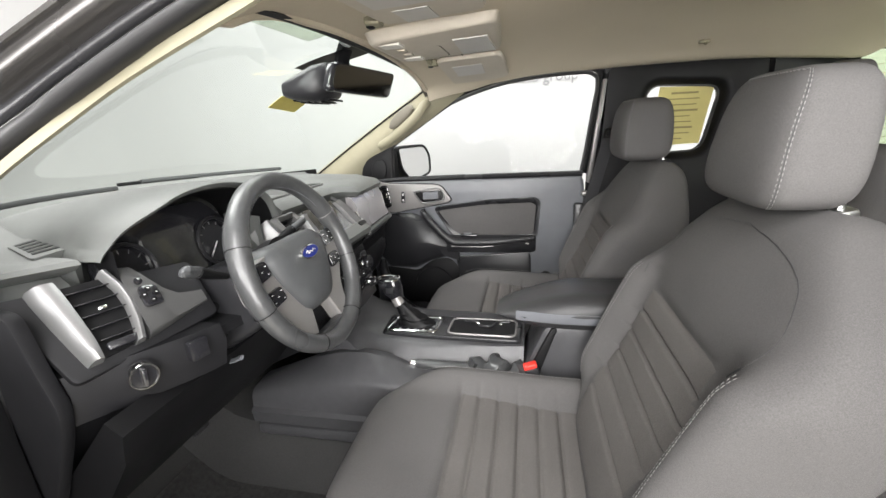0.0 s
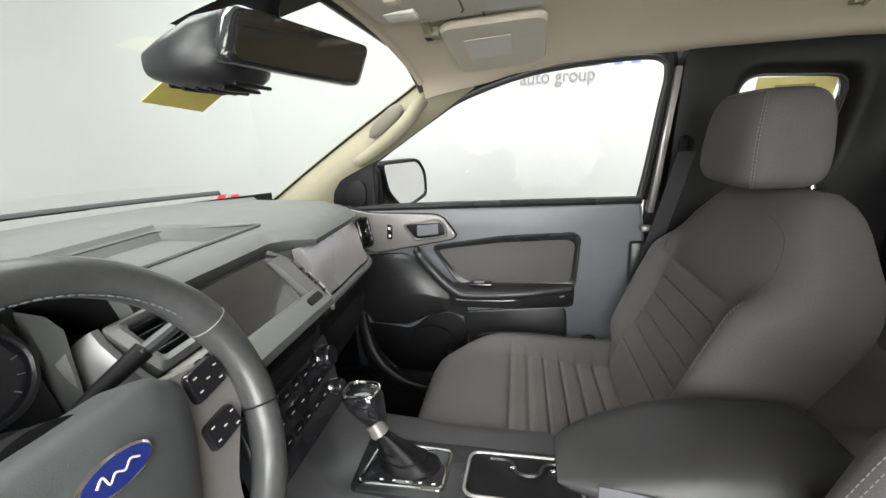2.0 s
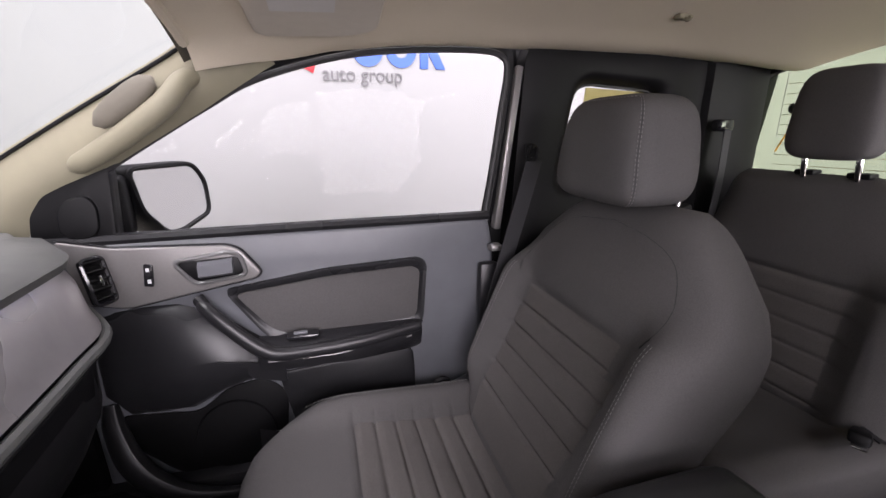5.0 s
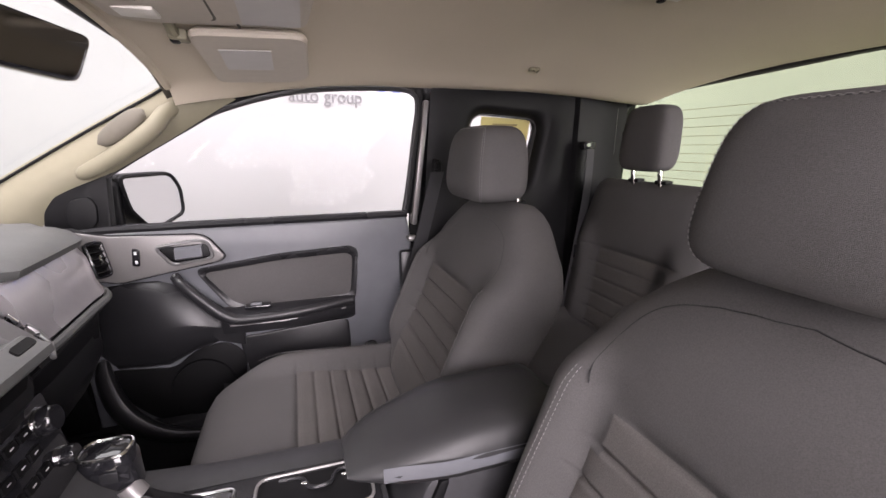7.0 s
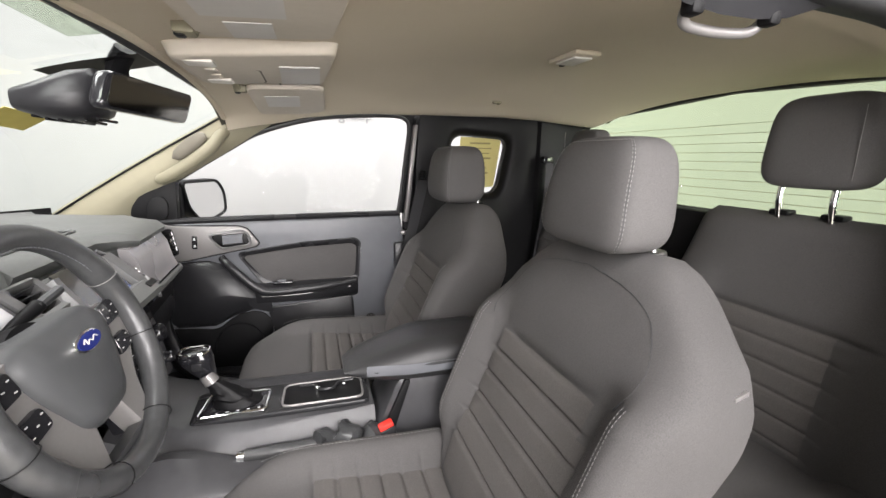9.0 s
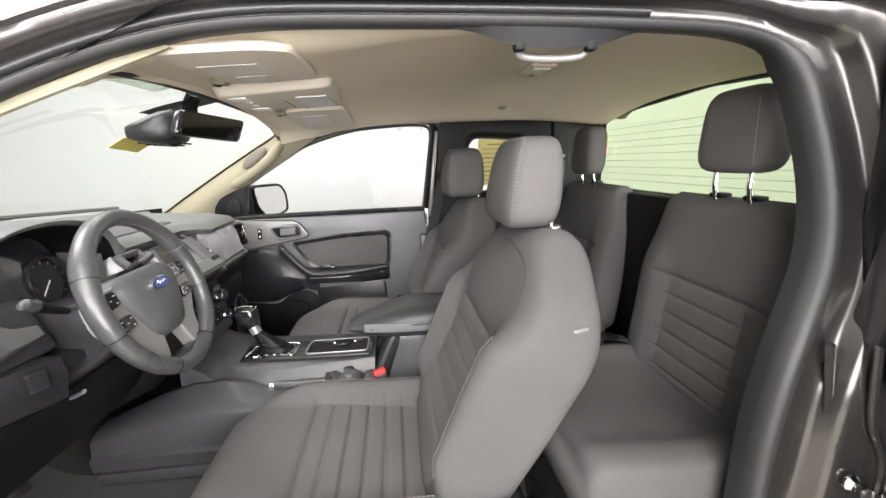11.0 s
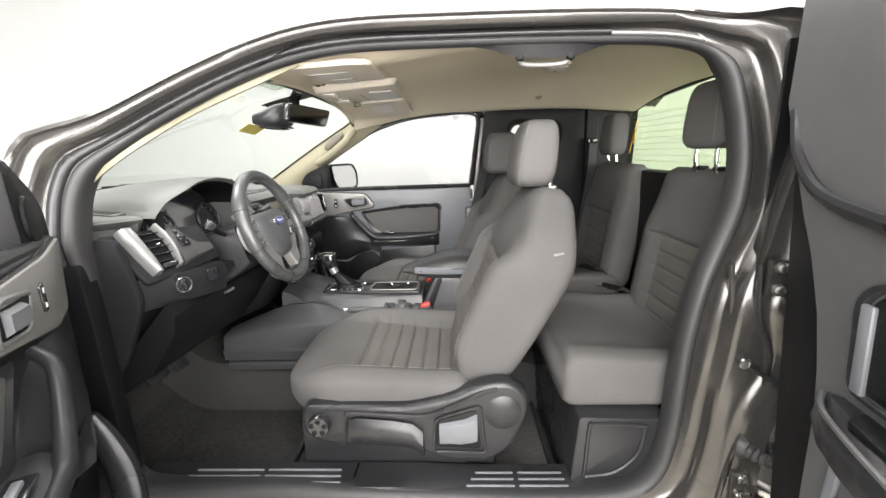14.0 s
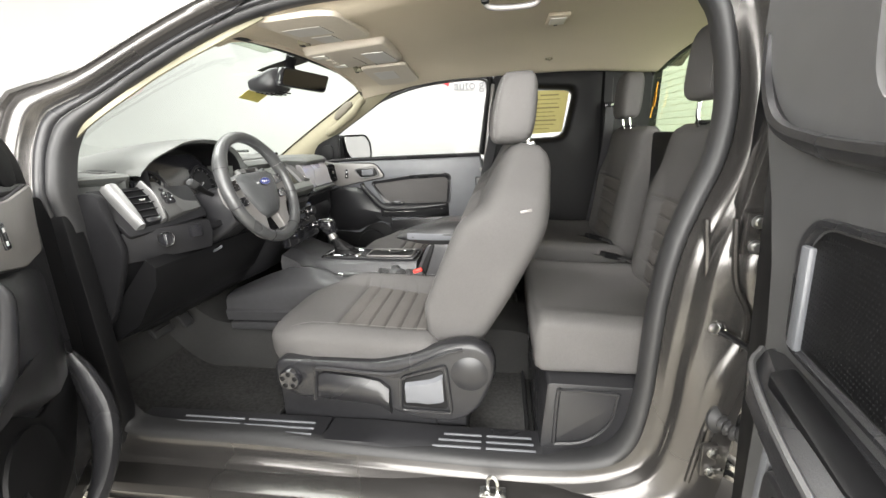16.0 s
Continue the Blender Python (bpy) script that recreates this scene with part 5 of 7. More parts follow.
            tube([m @ Vector((a + 0.038 * math.cos(q), 0.005 + 0.038 * math.sin(q), 0.006)), m @ Vector((a + 0.045 * math.cos(q), 0.005 + 0.045 * math.sin(q), 0.006))], 0.0008, 4, bm=b)
        part("gauge_marks", b, TRIM, cl)
        part("needle", tube([m @ Vector((a, 0.005, 0.008)), m @ Vector((a - 0.03, -0.022, 0.008))], 0.0015, 5), MARKING, cl)
    part("cluster_screen", plate(None, rounded([(-0.06, -0.05), (0.06, -0.05), (0.06, 0.06), (-0.06, 0.06)], 0.008), m @ Matrix.Translation((0, 0, 0.004)), 0.004), SCREEN, cl)
    # outer driver's vent: dark slats between a broad silver blade and a thin one, in a leaning face
    mv = facing((-0.638, -0.583, 1.158), (0.716, -0.277, 0.616))
    part("vent_fascia", plate(None, rounded([(-0.092, 0.066), (0.16, 0.05), (0.16, -0.06), (-0.055, -0.085), (-0.07, -0.02)], 0.012), mv @ Matrix.Translation((0, 0, -0.032)), 0.014, r=0.004), DASHLOW, d, "dark fascia round the vent")
    ev = part("air_vent", plate(None, rounded([(-0.026, 0.058), (0.034, 0.058), (0.044, 0.0), (0.037, -0.058), (-0.016, -0.064), (-0.016, 0.0)], 0.006), mv @ Matrix.Translation((0, 0, -0.018)), 0.004), BLACK, d, "black air vent")
    for k in range(5):
        c = 0.043 - 0.0205 * k
        lo, hi = lerps([(-0.06, -0.008), (0.0, -0.016), (0.06, -0.022)], c), lerps([(-0.06, 0.032), (0.0, 0.04), (0.06, 0.03)], c)
        b = rbox(((lo + hi) / 2, c, -0.009), (hi - lo, 0.002, 0.012), 0.0008, rot=(12, 0, 0))
        b.transform(mv)
        part("slat", b, GLOSS, ev)
    b = rbox((0.008, 0.004, 0.002), (0.012, 0.006, 0.01), 0.002)
    b.transform(mv)
    part("tab", b, CHROME, ev)
    b = rbox((0.014, -0.053, -0.006), (0.044, 0.013, 0.012), 0.004)
    b.transform(mv)
    part("wheel_panel", b, GLOSS, ev)
    rows = []
    for c in np.linspace(0.062, -0.068, 14):
        o = lerps([(-0.068, -0.034), (-0.04, -0.040), (0.0, -0.048), (0.04, -0.055), (0.062, -0.058)], c)
        i = lerps([(-0.068, -0.018), (-0.04, -0.017), (0.0, -0.02), (0.04, -0.024), (0.062, -0.028)], c)
        rows.append([mv @ Vector((a, c, h)) for a, h in ((o - 0.003, -0.03), (o, -0.006), (o + (i - o) * 0.3, 0.006), (o + (i - o) * 0.65, 0.009), (i, 0.005), (i + 0.002, -0.02))])
    part("vent_blade", loft(rows), SILVER, d, "broad satin silver vent blade", 50)
    rows = []
    for c in np.linspace(0.062, -0.062, 14):
        i = lerps([(-0.062, 0.028), (-0.03, 0.036), (0.0, 0.039), (0.03, 0.037), (0.062, 0.026)], c)
        rows.append([mv @ Vector((i + a, c, h)) for a, h in ((-0.002, -0.02), (0.0, 0.004), (0.004, 0.008), (0.009, 0.005), (0.011, -0.012))])
    part("vent_blade", loft(rows), SILVER, d, "thin satin silver vent edge", 50)
    # grey switch panel that bends away towards the column
    rows = []
    for a in np.linspace(0.046, 0.15, 12):
        top = lerps([(0.046, 0.062), (0.066, 0.058), (0.092, 0.012), (0.11, -0.006), (0.15, -0.012)], a)
        low = lerps([(0.046, -0.06), (0.15, -0.034)], a)
        h = -0.016 * smooth(0.06, 0.15, a)
        rows.append([mv @ Vector((a, c, q + h)) for c, q in ((top, -0.03), (top, 0.0), (top * 0.97 + low * 0.03, 0.004), ((top + low) / 2, 0.005), (low * 0.96 + top * 0.04, 0.004), (low, 0.0), (low - 0.002, -0.03))])
    part("driver_trim", loft(rows), SWITCHTRIM, d, "grey satin switch panel", 50)
    ms = mv @ Matrix.Translation((0.068, 0.0, 0.004)) @ pose(0, 0, 0, 0, 8)
    pod = part("mirror_switch", plate(None, rounded([(-0.014, -0.02), (0.016, -0.018), (0.014, 0.016), (-0.012, 0.018)], 0.008), ms, 0.006, r=0.002), GLOSS, d, "black mirror switch pad")
    for a, c in ((0.0, 0.01), (0.009, 0.0), (-0.009, 0.0), (0.0, -0.011)):
        part("key", plate(None, rounded([(a - 0.004, c - 0.003), (a + 0.004, c - 0.003), (a + 0.004, c + 0.003), (a - 0.004, c + 0.003)], 0.001), ms, 0.0085), BLACK, pod)
        part("symbol", plate(None, [(a - 0.0016, c - 0.0006), (a + 0.0016, c - 0.0006), (a + 0.0016, c + 0.0006), (a - 0.0016, c + 0.0006)], ms, 0.0089), MARKING, pod)
    b = lathe([(0.006, 0.0), (0.006, 0.003), (0.002, 0.004)], 12, ms @ Matrix.Translation((-0.004, 0.028, 0.0)))
    part("small_key", b, GLOSS, pod)
    # driver's lower panel, light dial and switches
    lp = part("lower_panel", loft([[Vector((face_x(y) + a + 0.01, y, z)) for a, z in ((-0.03, 1.092), (0.02, 1.09), (0.028, 1.06), (0.018, 1.012), (-0.03, 1.005))] for y in np.linspace(-0.648, -0.468, 14)]), DASHLOW, d, "charcoal lower switch panel")
    md = facing((-0.58, -0.588, 1.062), (0.85, -0.5, 0.05))
    dial = part("light_dial", lathe([(0.021, -0.01), (0.021, 0.003), (0.0195, 0.007), (0.0175, 0.007), (0.0168, 0.004)], 30, md), CHROME, d, "chrome-ringed light switch")
    part("dial_face", lathe([(0.0168, -0.004), (0.0168, 0.005), (0.003, 0.0055)], 24, md), GLOSS, dial)
    part("dial_grip", plate(None, rounded([(-0.0035, -0.014), (0.0035, -0.014), (0.0035, 0.014), (-0.0035, 0.014)], 0.002), md, 0.0135, r=0.0015), GLOSS, dial)
    mk = facing((-0.55, -0.515, 1.068), (0.95, -0.3, 0.05))
    part("dimmer_switch", plate(None, rounded([(-0.016, -0.017), (0.016, -0.017), (0.016, 0.017), (-0.016, 0.017)], 0.005), mk @ Matrix.Translation((0, 0, -0.006)), 0.016, r=0.003), GLOSS, d)
    # end cap beside the doorway
    part("end_cap", prism(rounded([(-0.98, 1.16), (-0.70, 1.195), (-0.665, 1.19), (-0.645, 1.10), (-0.63, 1.05), (-0.645, 1.0), (-0.70, 0.88), (-0.76, 0.80), (-0.98, 0.80)], 0.02), "y", -0.672, -0.650, 0.006), DASHLOW, d, "charcoal dash end cap")
    # black in place of dash plastic, for the shade under the dash
    part("knee_panel", loft([[Vector((x, y, z)) for x, z in ((-0.60, 1.02), (-0.575, 1.0), (-0.585, 0.95), (-0.66, 0.84), (-0.74, 0.79), (-0.80, 0.80))] for y in np.linspace(-0.645, -0.10, 12)]), BLACK, d, "dark knee panel")
    corner = [Vector((-0.738, -0.575, 1.2345)), Vector((-0.745, -0.514, 1.2345)), Vector((-0.90, -0.456, 1.2365)), Vector((-0.872, -0.518, 1.2365))]
    at = lambda u, v, h: corner[0].lerp(corner[1], u).lerp(corner[3].lerp(corner[2], u), v) + Vector((0, 0, h))
    part("top_vent", loft([[at(u, v, h) for u, v in rounded([(0, 0), (1, 0), (1, 1), (0, 1)], 0.12)] for h in (-0.01, 0.002)]), PAD, d, "slotted side vent on dash top")
    for k in range(5):
        v = 0.13 + 0.155 * k
        part("vent_slot", loft([[at(a, b, h) for a, b in ((0.16, v + 0.03), (0.84, v), (0.84, v + 0.085), (0.16, v + 0.115))] for h in (-0.004, 0.0032)]), BLACK, d)
    # centre stack
    mc = facing((-0.566, 0.019, 1.167), (0.77, 0, 0.638))
    part("screen_surround", plate(None, rounded([(-0.112, -0.085), (0.112, -0.085), (0.116, 0.044), (-0.116, 0.044)], 0.012), mc @ Matrix.Translation((0, 0, -0.03)), 0.026, r=0.006), SATIN, d, "charcoal screen surround")
    part("touch_screen", plate(None, rounded([(-0.083, -0.05), (0.083, -0.05), (0.083, 0.043), (-0.083, 0.043)], 0.005), mc @ Matrix.Translation((0, 0, -0.003)), 0.003), SCREEN, d, "unlit touch screen")
    part("screen_sill", loft([[mc @ Vector((a, c, h)) for c, h in ((-0.05, 0.0), (-0.056, 0.016), (-0.088, 0.03), (-0.098, 0.024), (-0.1, -0.02), (-0.05, -0.02))] for a in np.linspace(-0.11, 0.11, 6)]), SATIN, d, "satin grey sill under screen", 45)
    part("card_slot", plate(None, rounded([(-0.012, -0.084), (0.03, -0.084), (0.036, -0.07), (-0.006, -0.07)], 0.005), mc @ Matrix.Translation((0.03, 0.0, 0.018)) @ pose(0, 0, 0, -23), 0.003), BLACK, d)
    for s in (-1, 1):
        part("stack_blade", loft([[mc @ Vector((s * (a + o), c, h)) for a, h in ((0.083, -0.006), (0.086, 0.008), (0.112, 0.014), (0.118, 0.004), (0.118, -0.01))] for c, o in ((0.032, -0.004), (0.024, 0.0), (0.01, 0.004), (-0.02, 0.008), (-0.06, 0.014), (-0.085, 0.016))]), SILVER, d, "satin silver screen blade", 45)
    # crescent vent beside the screen
    inner = [(0.05, 0.098), (0.02, 0.115), (-0.02, 0.127), (-0.06, 0.131), (-0.09, 0.127), (-0.105, 0.118)]
    outer = [(0.05, 0.10), (0.02, 0.13), (-0.02, 0.152), (-0.06, 0.158), (-0.09, 0.15), (-0.105, 0.128)]
    at_in, at_out = (lambda c: lerps(inner[::-1], c)), (lambda c: lerps(outer[::-1], c))
    cs = np.linspace(0.05, -0.105, 18)
    cv = part("air_vent", loft([[mc @ Vector((a, c, h)) for a, h in ((at_in(c) - 0.004, -0.03), (at_in(c) - 0.004, -0.012), (at_out(c) + 0.002, -0.014), (at_out(c) + 0.002, -0.03))] for c in cs]), BLACK, d, "black crescent air vent")
    for k in range(7):
        c = 0.03 - 0.0195 * k
        w = at_out(c) - at_in(c)
        b = rbox(((at_in(c) + at_out(c)) / 2, c, -0.003), (w, 0.003, 0.016), 0.001, rot=(-25, 0, -8))
        b.transform(mc)
        part("slat", b, GLOSS, cv)
    b = rbox((0.143, -0.03, 0.006), (0.005, 0.018, 0.008), 0.002)
    b.transform(mc)
    part("tab", b, CHROME, cv)
    part("vent_edge", tube([mc @ Vector((at_out(c) + 0.003, c, 0.0)) for c in cs], 0.004, 8), SILVER, cv, "satin silver edge")
    # driver's centre vent in its silver frame, key panel below it
    ml = mc @ Matrix.Translation((-0.164, 0.008, 0.0))
    big, small = [(-0.05, 0.046), (0.046, 0.046), (0.052, -0.03), (-0.034, -0.032)], [(-0.028, 0.036), (0.034, 0.036), (0.039, -0.014), (-0.02, -0.016)]
    ring = lambda poly, h: [ml @ Vector((a, c, h)) for a, c in rounded(poly, 0.007, 4)]
    mid = [((a + b) / 2, (c + e) / 2) for (a, c), (b, e) in zip(big, small)]
    part("vent_frame", loft([ring(big, -0.03), ring(big, 0.002), ring(mid, 0.008), ring(small, 0.003), ring(small, -0.022)], cap=False), SILVER, d, "satin silver vent frame", 50)
    lv = part("air_vent", loft([ring(big, -0.034), ring(big, -0.02)]), BLACK, d, "black air vent")
    for k in range(4):
        b = rbox((0.006 + 0.002 * k, 0.029 - 0.0125 * k, -0.008), (0.058, 0.0025, 0.016), 0.001, rot=(-22, 0, 0))
        b.transform(ml)
        part("slat", b, GLOSS, lv)
    part("vent_blade", loft([[ml @ Vector((a + o, c, h)) for a, h in ((-0.076, -0.05), (-0.072, -0.012), (-0.062, 0.002), (-0.052, 0.0), (-0.05, -0.03))] for c, o in ((0.048, 0.002), (0.03, 0.0), (0.0, 0.002), (-0.03, 0.008), (-0.06, 0.017), (-0.09, 0.029))]), SILVER, d, "satin silver blade beside gauges", 50)
    hz = part("key_panel", loft([[ml @ Vector((a, c, h)) for c, h in ((-0.033, -0.03), (-0.034, 0.002), (-0.038, 0.008), (-0.066, 0.014), (-0.074, 0.01), (-0.076, -0.03))] for a in (-0.03, -0.024, 0.0, 0.03, 0.05, 0.056)]), TRIM, d, "satin grey key panel under vent", 50)
    for a in (-0.006, 0.018, 0.038):
        k = part("key", plate(None, rounded([(a - 0.008, -0.06), (a + 0.008, -0.06), (a + 0.008, -0.044), (a - 0.008, -0.044)], 0.002), ml @ Matrix.Translation((0, 0, 0.009)), 0.006, r=0.001), GLOSS, hz)
        part("symbol", plate(None, [(a - 0.003, -0.054), (a + 0.003, -0.054), (a + 0.003, -0.05), (a - 0.003, -0.05)], ml @ Matrix.Translation((0, 0, 0.015)), 0.0004), MARKING, k)
    part("gauge_wall", loft([[Vector((x, y, z)) for x, y in ((-0.64, -0.534), (-0.69, -0.523), (-0.76, -0.49))] for z in np.linspace(1.07, 1.236, 6)], closed=False), BLACK, d, "black wall beside gauges")
    part("gauge_wall", loft([[Vector((x, y, z)) for x, y in ((-0.60, -0.228), (-0.66, -0.2), (-0.72, -0.19))] for z in np.linspace(1.08, 1.225, 6)], closed=False), PAD, d, "smooth wall beside gauges")
    # climate panel
    mp = facing((-0.502, 0.0, 0.985), (1, 0, 0.22))
    cp = part("climate_panel", plate(None, rounded([(-0.125, -0.075), (0.125, -0.075), (0.13, 0.062), (-0.13, 0.062)], 0.01), mp @ Matrix.Translation((0, 0, -0.03)), 0.034, r=0.004), GLOSS, d, "gloss black climate control panel")
    for s in (-1, 1):
        for c, r in ((0.028, 0.02), (-0.035, 0.013)):
            k = part("knob", lathe([(r, 0), (r, 0.016), (r * 0.85, 0.02), (0.003, 0.02)], 24, mp @ Matrix.Translation((s * 0.1, c, 0.003))), GLOSS, cp, "black rotary knob")
            part("knob_ring", lathe([(r + 0.002, 0), (r + 0.002, 0.004), (r - 0.001, 0.004)], 24, mp @ Matrix.Translation((s * 0.1, c, 0.003))), CHROME, k)
    for i in range(5):
        for j in range(3):
            b = part("key", plate(None, rounded([(-0.012, -0.007), (0.012, -0.007), (0.012, 0.007), (-0.012, 0.007)], 0.003), mp @ Matrix.Translation((-0.06 + 0.03 * i, 0.034 - 0.03 * j, 0.003)), 0.004, r=0.001), BLACK, cp)
            part("symbol", plate(None, [(-0.004, -0.0008), (0.004, -0.0008), (0.004, 0.0008), (-0.004, 0.0008)], mp @ Matrix.Translation((-0.06 + 0.03 * i, 0.034 - 0.03 * j, 0.0072)), 0.0004), MARKING, b)
    # passenger trim panel, end vent and glovebox seam
    part("passenger_trim", loft([[Vector((face_x(y) + a, y, z - 0.02 * smooth(0.35, 0.66, y))) for a, z in ((-0.03, 1.198), (-0.01, 1.196), (0.006, 1.17), (0.016, 1.12), (0.026, 1.098), (-0.02, 1.094))] for y in np.linspace(0.168, 0.612, 20)]), DASHTRIM, d, "grey painted decorative dash panel", 45)
    part("trim_ledge", tube([(face_x(y) + 0.03, y, 1.086 - 0.02 * smooth(0.35, 0.66, y)) for y in np.linspace(0.17, 0.64, 16)], 0.008, 8), PAD, d)
    air_vent(d, facing((-0.606, 0.624, 1.124), (0.8, -0.55, 0.25)), 0.036, 0.085, 5)
    part("glovebox_lid", loft([[Vector((face_x(y) + a, y, z)) for a, z in ((-0.02, 1.04), (0.006, 1.03), (0.004, 0.96), (-0.03, 0.89), (-0.06, 0.86), (-0.08, 0.88))] for y in np.linspace(0.15, 0.6, 10)]), PLASTIC, d, "charcoal glovebox lid")


def pedals():
    for x, y, w, nm in ((-0.884, -0.36, 0.085, "brake_pedal"), (-0.90, -0.245, 0.05, "accelerator_pedal")):
        p = thing(nm, (x, y, 0.6), "black rubber-faced pedal on steel arm", "pedal", "pedals")
        pad = part("pad", rbox((x, y, 0.69), (0.016, w, 0.06 if w > 0.06 else 0.11), 0.006, rot=(0, -35, 0)), RUBBER, p)
        for k in range(3):
            part("tread", rbox((x + 0.01, y, 0.675 + 0.016 * k), (0.006, w * 0.8, 0.005), 0.002, rot=(0, -35, 0)), BLACK, pad)
        part("arm", tube(spline([(x - 0.01, y, 0.70), (x - 0.05, y, 0.78), (x - 0.07, y, 0.86)], 5), 0.008, 8), BLACK, p)
    f = thing("footrest", (-0.95, -0.58, 0.55), "black ribbed plastic footrest by sill", "footrest")
    part("plate", rbox((-0.93, -0.585, 0.56), (0.02, 0.09, 0.2), 0.006, rot=(0, -40, 0)), PLASTIC, f)
    for k in range(7):
        part("rib", rbox((-0.985 + 0.019 * k, -0.585, 0.625 - 0.0225 * k), (0.006, 0.08, 0.006), 0.002, rot=(0, -40, 0)), BLACK, f)


# ---- centre console ----
def console():
    XF[0] = Matrix.Translation((0, 0.018, -0.02))
    c = thing("center_console", (-0.2, 0.02, 0.5), "charcoal center console with silver-edged shifter plate and cup holders", "console")
    rings = []
    for x, yl, yr, zt in ((-0.56, -0.10, 0.19, 0.90), (-0.5, -0.11, 0.18, 0.878), (-0.43, -0.15, 0.172, 0.862), (-0.3, -0.165, 0.165, 0.855), (-0.1, -0.165, 0.16, 0.853), (-0.03, -0.16, 0.16, 0.855)):
        step = smooth(-0.47, -0.36, x)
        rings.append([Vector((x, y, z)) for y, z in ((yl, 0.5), (yl - 0.01, 0.62), (yl, zt - 0.03 - 0.06 * step), (yl + 0.012, zt - 0.012 - 0.062 * step), (yl + 0.075, zt - 0.006 - 0.056 * step), (yl + 0.092, zt - 0.002 - 0.012 * step), (yl + 0.104, zt), (yr - 0.03, zt), (yr - 0.006, zt - 0.006), (yr, zt - 0.03), (yr + 0.01, 0.5))])
    part("body", loft(rings), CONSOLE, c, "charcoal moulded console body", 40)
    part("side_panel", loft([[Vector((x, y, z)) for y, z in ((-0.10, zt - 0.004), (-0.128, zt), (-0.182, zb), (-0.192, zb - 0.014), (-0.195, 0.705), (-0.206, 0.697), (-0.2, 0.66), (-0.12, 0.64))] for x, zt, zb in ((-0.755, 0.758, 0.75), (-0.68, 0.79, 0.768), (-0.6, 0.822, 0.785), (-0.52, 0.847, 0.797), (-0.44, 0.853, 0.80), (-0.38, 0.84, 0.80), (-0.32, 0.812, 0.798), (-0.2, 0.803, 0.792), (-0.08, 0.80, 0.79))]), CONSOLE, c, "charcoal sloping flank", 40)
    part("side_ledge", rbox((-0.5, -0.185, 0.635), (0.5, 0.03, 0.035), 0.01), CONSOLE, c)
    pl = part("top_plate", prism(rounded([(-0.425, -0.042), (-0.04, -0.048), (-0.035, 0.075), (-0.43, 0.085)], 0.014), "z", 0.853, 0.866, 0.004), PLASTIC, c, "charcoal top plate")
    part("shifter_bezel", tube([(x, y, 0.8675) for x, y in rounded([(-0.413, -0.028), (-0.272, -0.026), (-0.268, 0.058), (-0.40, 0.066)], 0.01)], 0.0035, 8, True), CHROME, pl, "chrome shifter frame")
    part("shifter_gate", prism(rounded([(-0.408, -0.024), (-0.276, -0.022), (-0.272, 0.054), (-0.396, 0.06)], 0.008), "z", 0.864, 0.8685, 0.001), GLOSS, pl)
    for k in range(5):
        part("gear_mark", rbox((-0.375 + 0.022 * k, -0.018, 0.8692), (0.006, 0.003, 0.0008), 0), MARKING, pl)
    # cup holders
    # closed flat just under the rim; black colour gives the cups' shaded depth
    part("cup_tray", loft([[Vector((x, y, z)) for x, y in [((p - (-0.143)) * k - 0.143, (q - 0.014) * k + 0.014) for p, q in rounded([(-0.236, -0.03), (-0.055, -0.034), (-0.052, 0.058), (-0.232, 0.06)], 0.02, 4)]] for k, z in ((1.0, 0.862), (1.03, 0.8685), (0.98, 0.8695), (0.94, 0.8675), (0.93, 0.8672))]), BLACK, c, "flat black cup holder tray, shaded depth in its colour", 45)
    part("cup_rim", tube([(x, y, 0.869) for x, y in rounded([(-0.238, -0.032), (-0.053, -0.036), (-0.05, 0.06), (-0.234, 0.062)], 0.02, 4)], 0.003, 6, True), TRIM, c)
    part("cup_divider", tube(spline([(-0.2, 0.05, 0.869), (-0.165, 0.046, 0.869), (-0.15, 0.02, 0.87), (-0.12, 0.02, 0.87), (-0.105, 0.045, 0.869), (-0.07, 0.05, 0.869)], 6), 0.0035, 6), PLASTIC, c)
    for x in (-0.16, -0.095):
        part("cup_spring", rbox((x, 0.03, 0.871), (0.01, 0.006, 0.006), 0.002), CHROME, c)
    # shifter
    s = thing("gear_shifter", (-0.34, 0.02, 0.868), "black leather gear lever with chrome collar and dark knob", "gear lever")
    b = []
    for z, x, r in ((0.868, -0.335, 0.048), (0.876, -0.336, 0.046), (0.884, -0.343, 0.036), (0.890, -0.347, 0.037), (0.898, -0.355, 0.028), (0.904, -0.36, 0.028), (0.914, -0.37, 0.02), (0.928, -0.385, 0.0165)):
        b.append([Vector((x + r * math.cos(a) * 1.12, 0.02 + r * math.sin(a) * 0.72, z + 0.003 * math.sin(5 * a))) for a in (2 * math.pi * k / 24 for k in range(24))])
    part("gaiter", loft(b), BLACK, s, "creased black leather gaiter")
    part("collar", tube([(-0.385, 0.022, 0.925), (-0.396, 0.024, 0.945)], lambda q: 0.0165 - 0.001 * q, 16), TRIM, s, "bronze-grey collar")
    rings = []
    for z, w, dpt, ox in ((0.94, 0.017, 0.018, -0.396), (0.955, 0.022, 0.025, -0.404), (0.972, 0.026, 0.031, -0.411), (0.988, 0.027, 0.034, -0.415), (0.998, 0.024, 0.03, -0.416), (1.002, 0.016, 0.02, -0.416)):
        rings.append([Vector((ox + dpt * math.copysign(abs(math.cos(a)) ** 0.7, math.cos(a)), 0.035 + w * math.copysign(abs(math.sin(a)) ** 0.7, math.sin(a)), z)) for a in (2 * math.pi * k / 28 for k in range(28))])
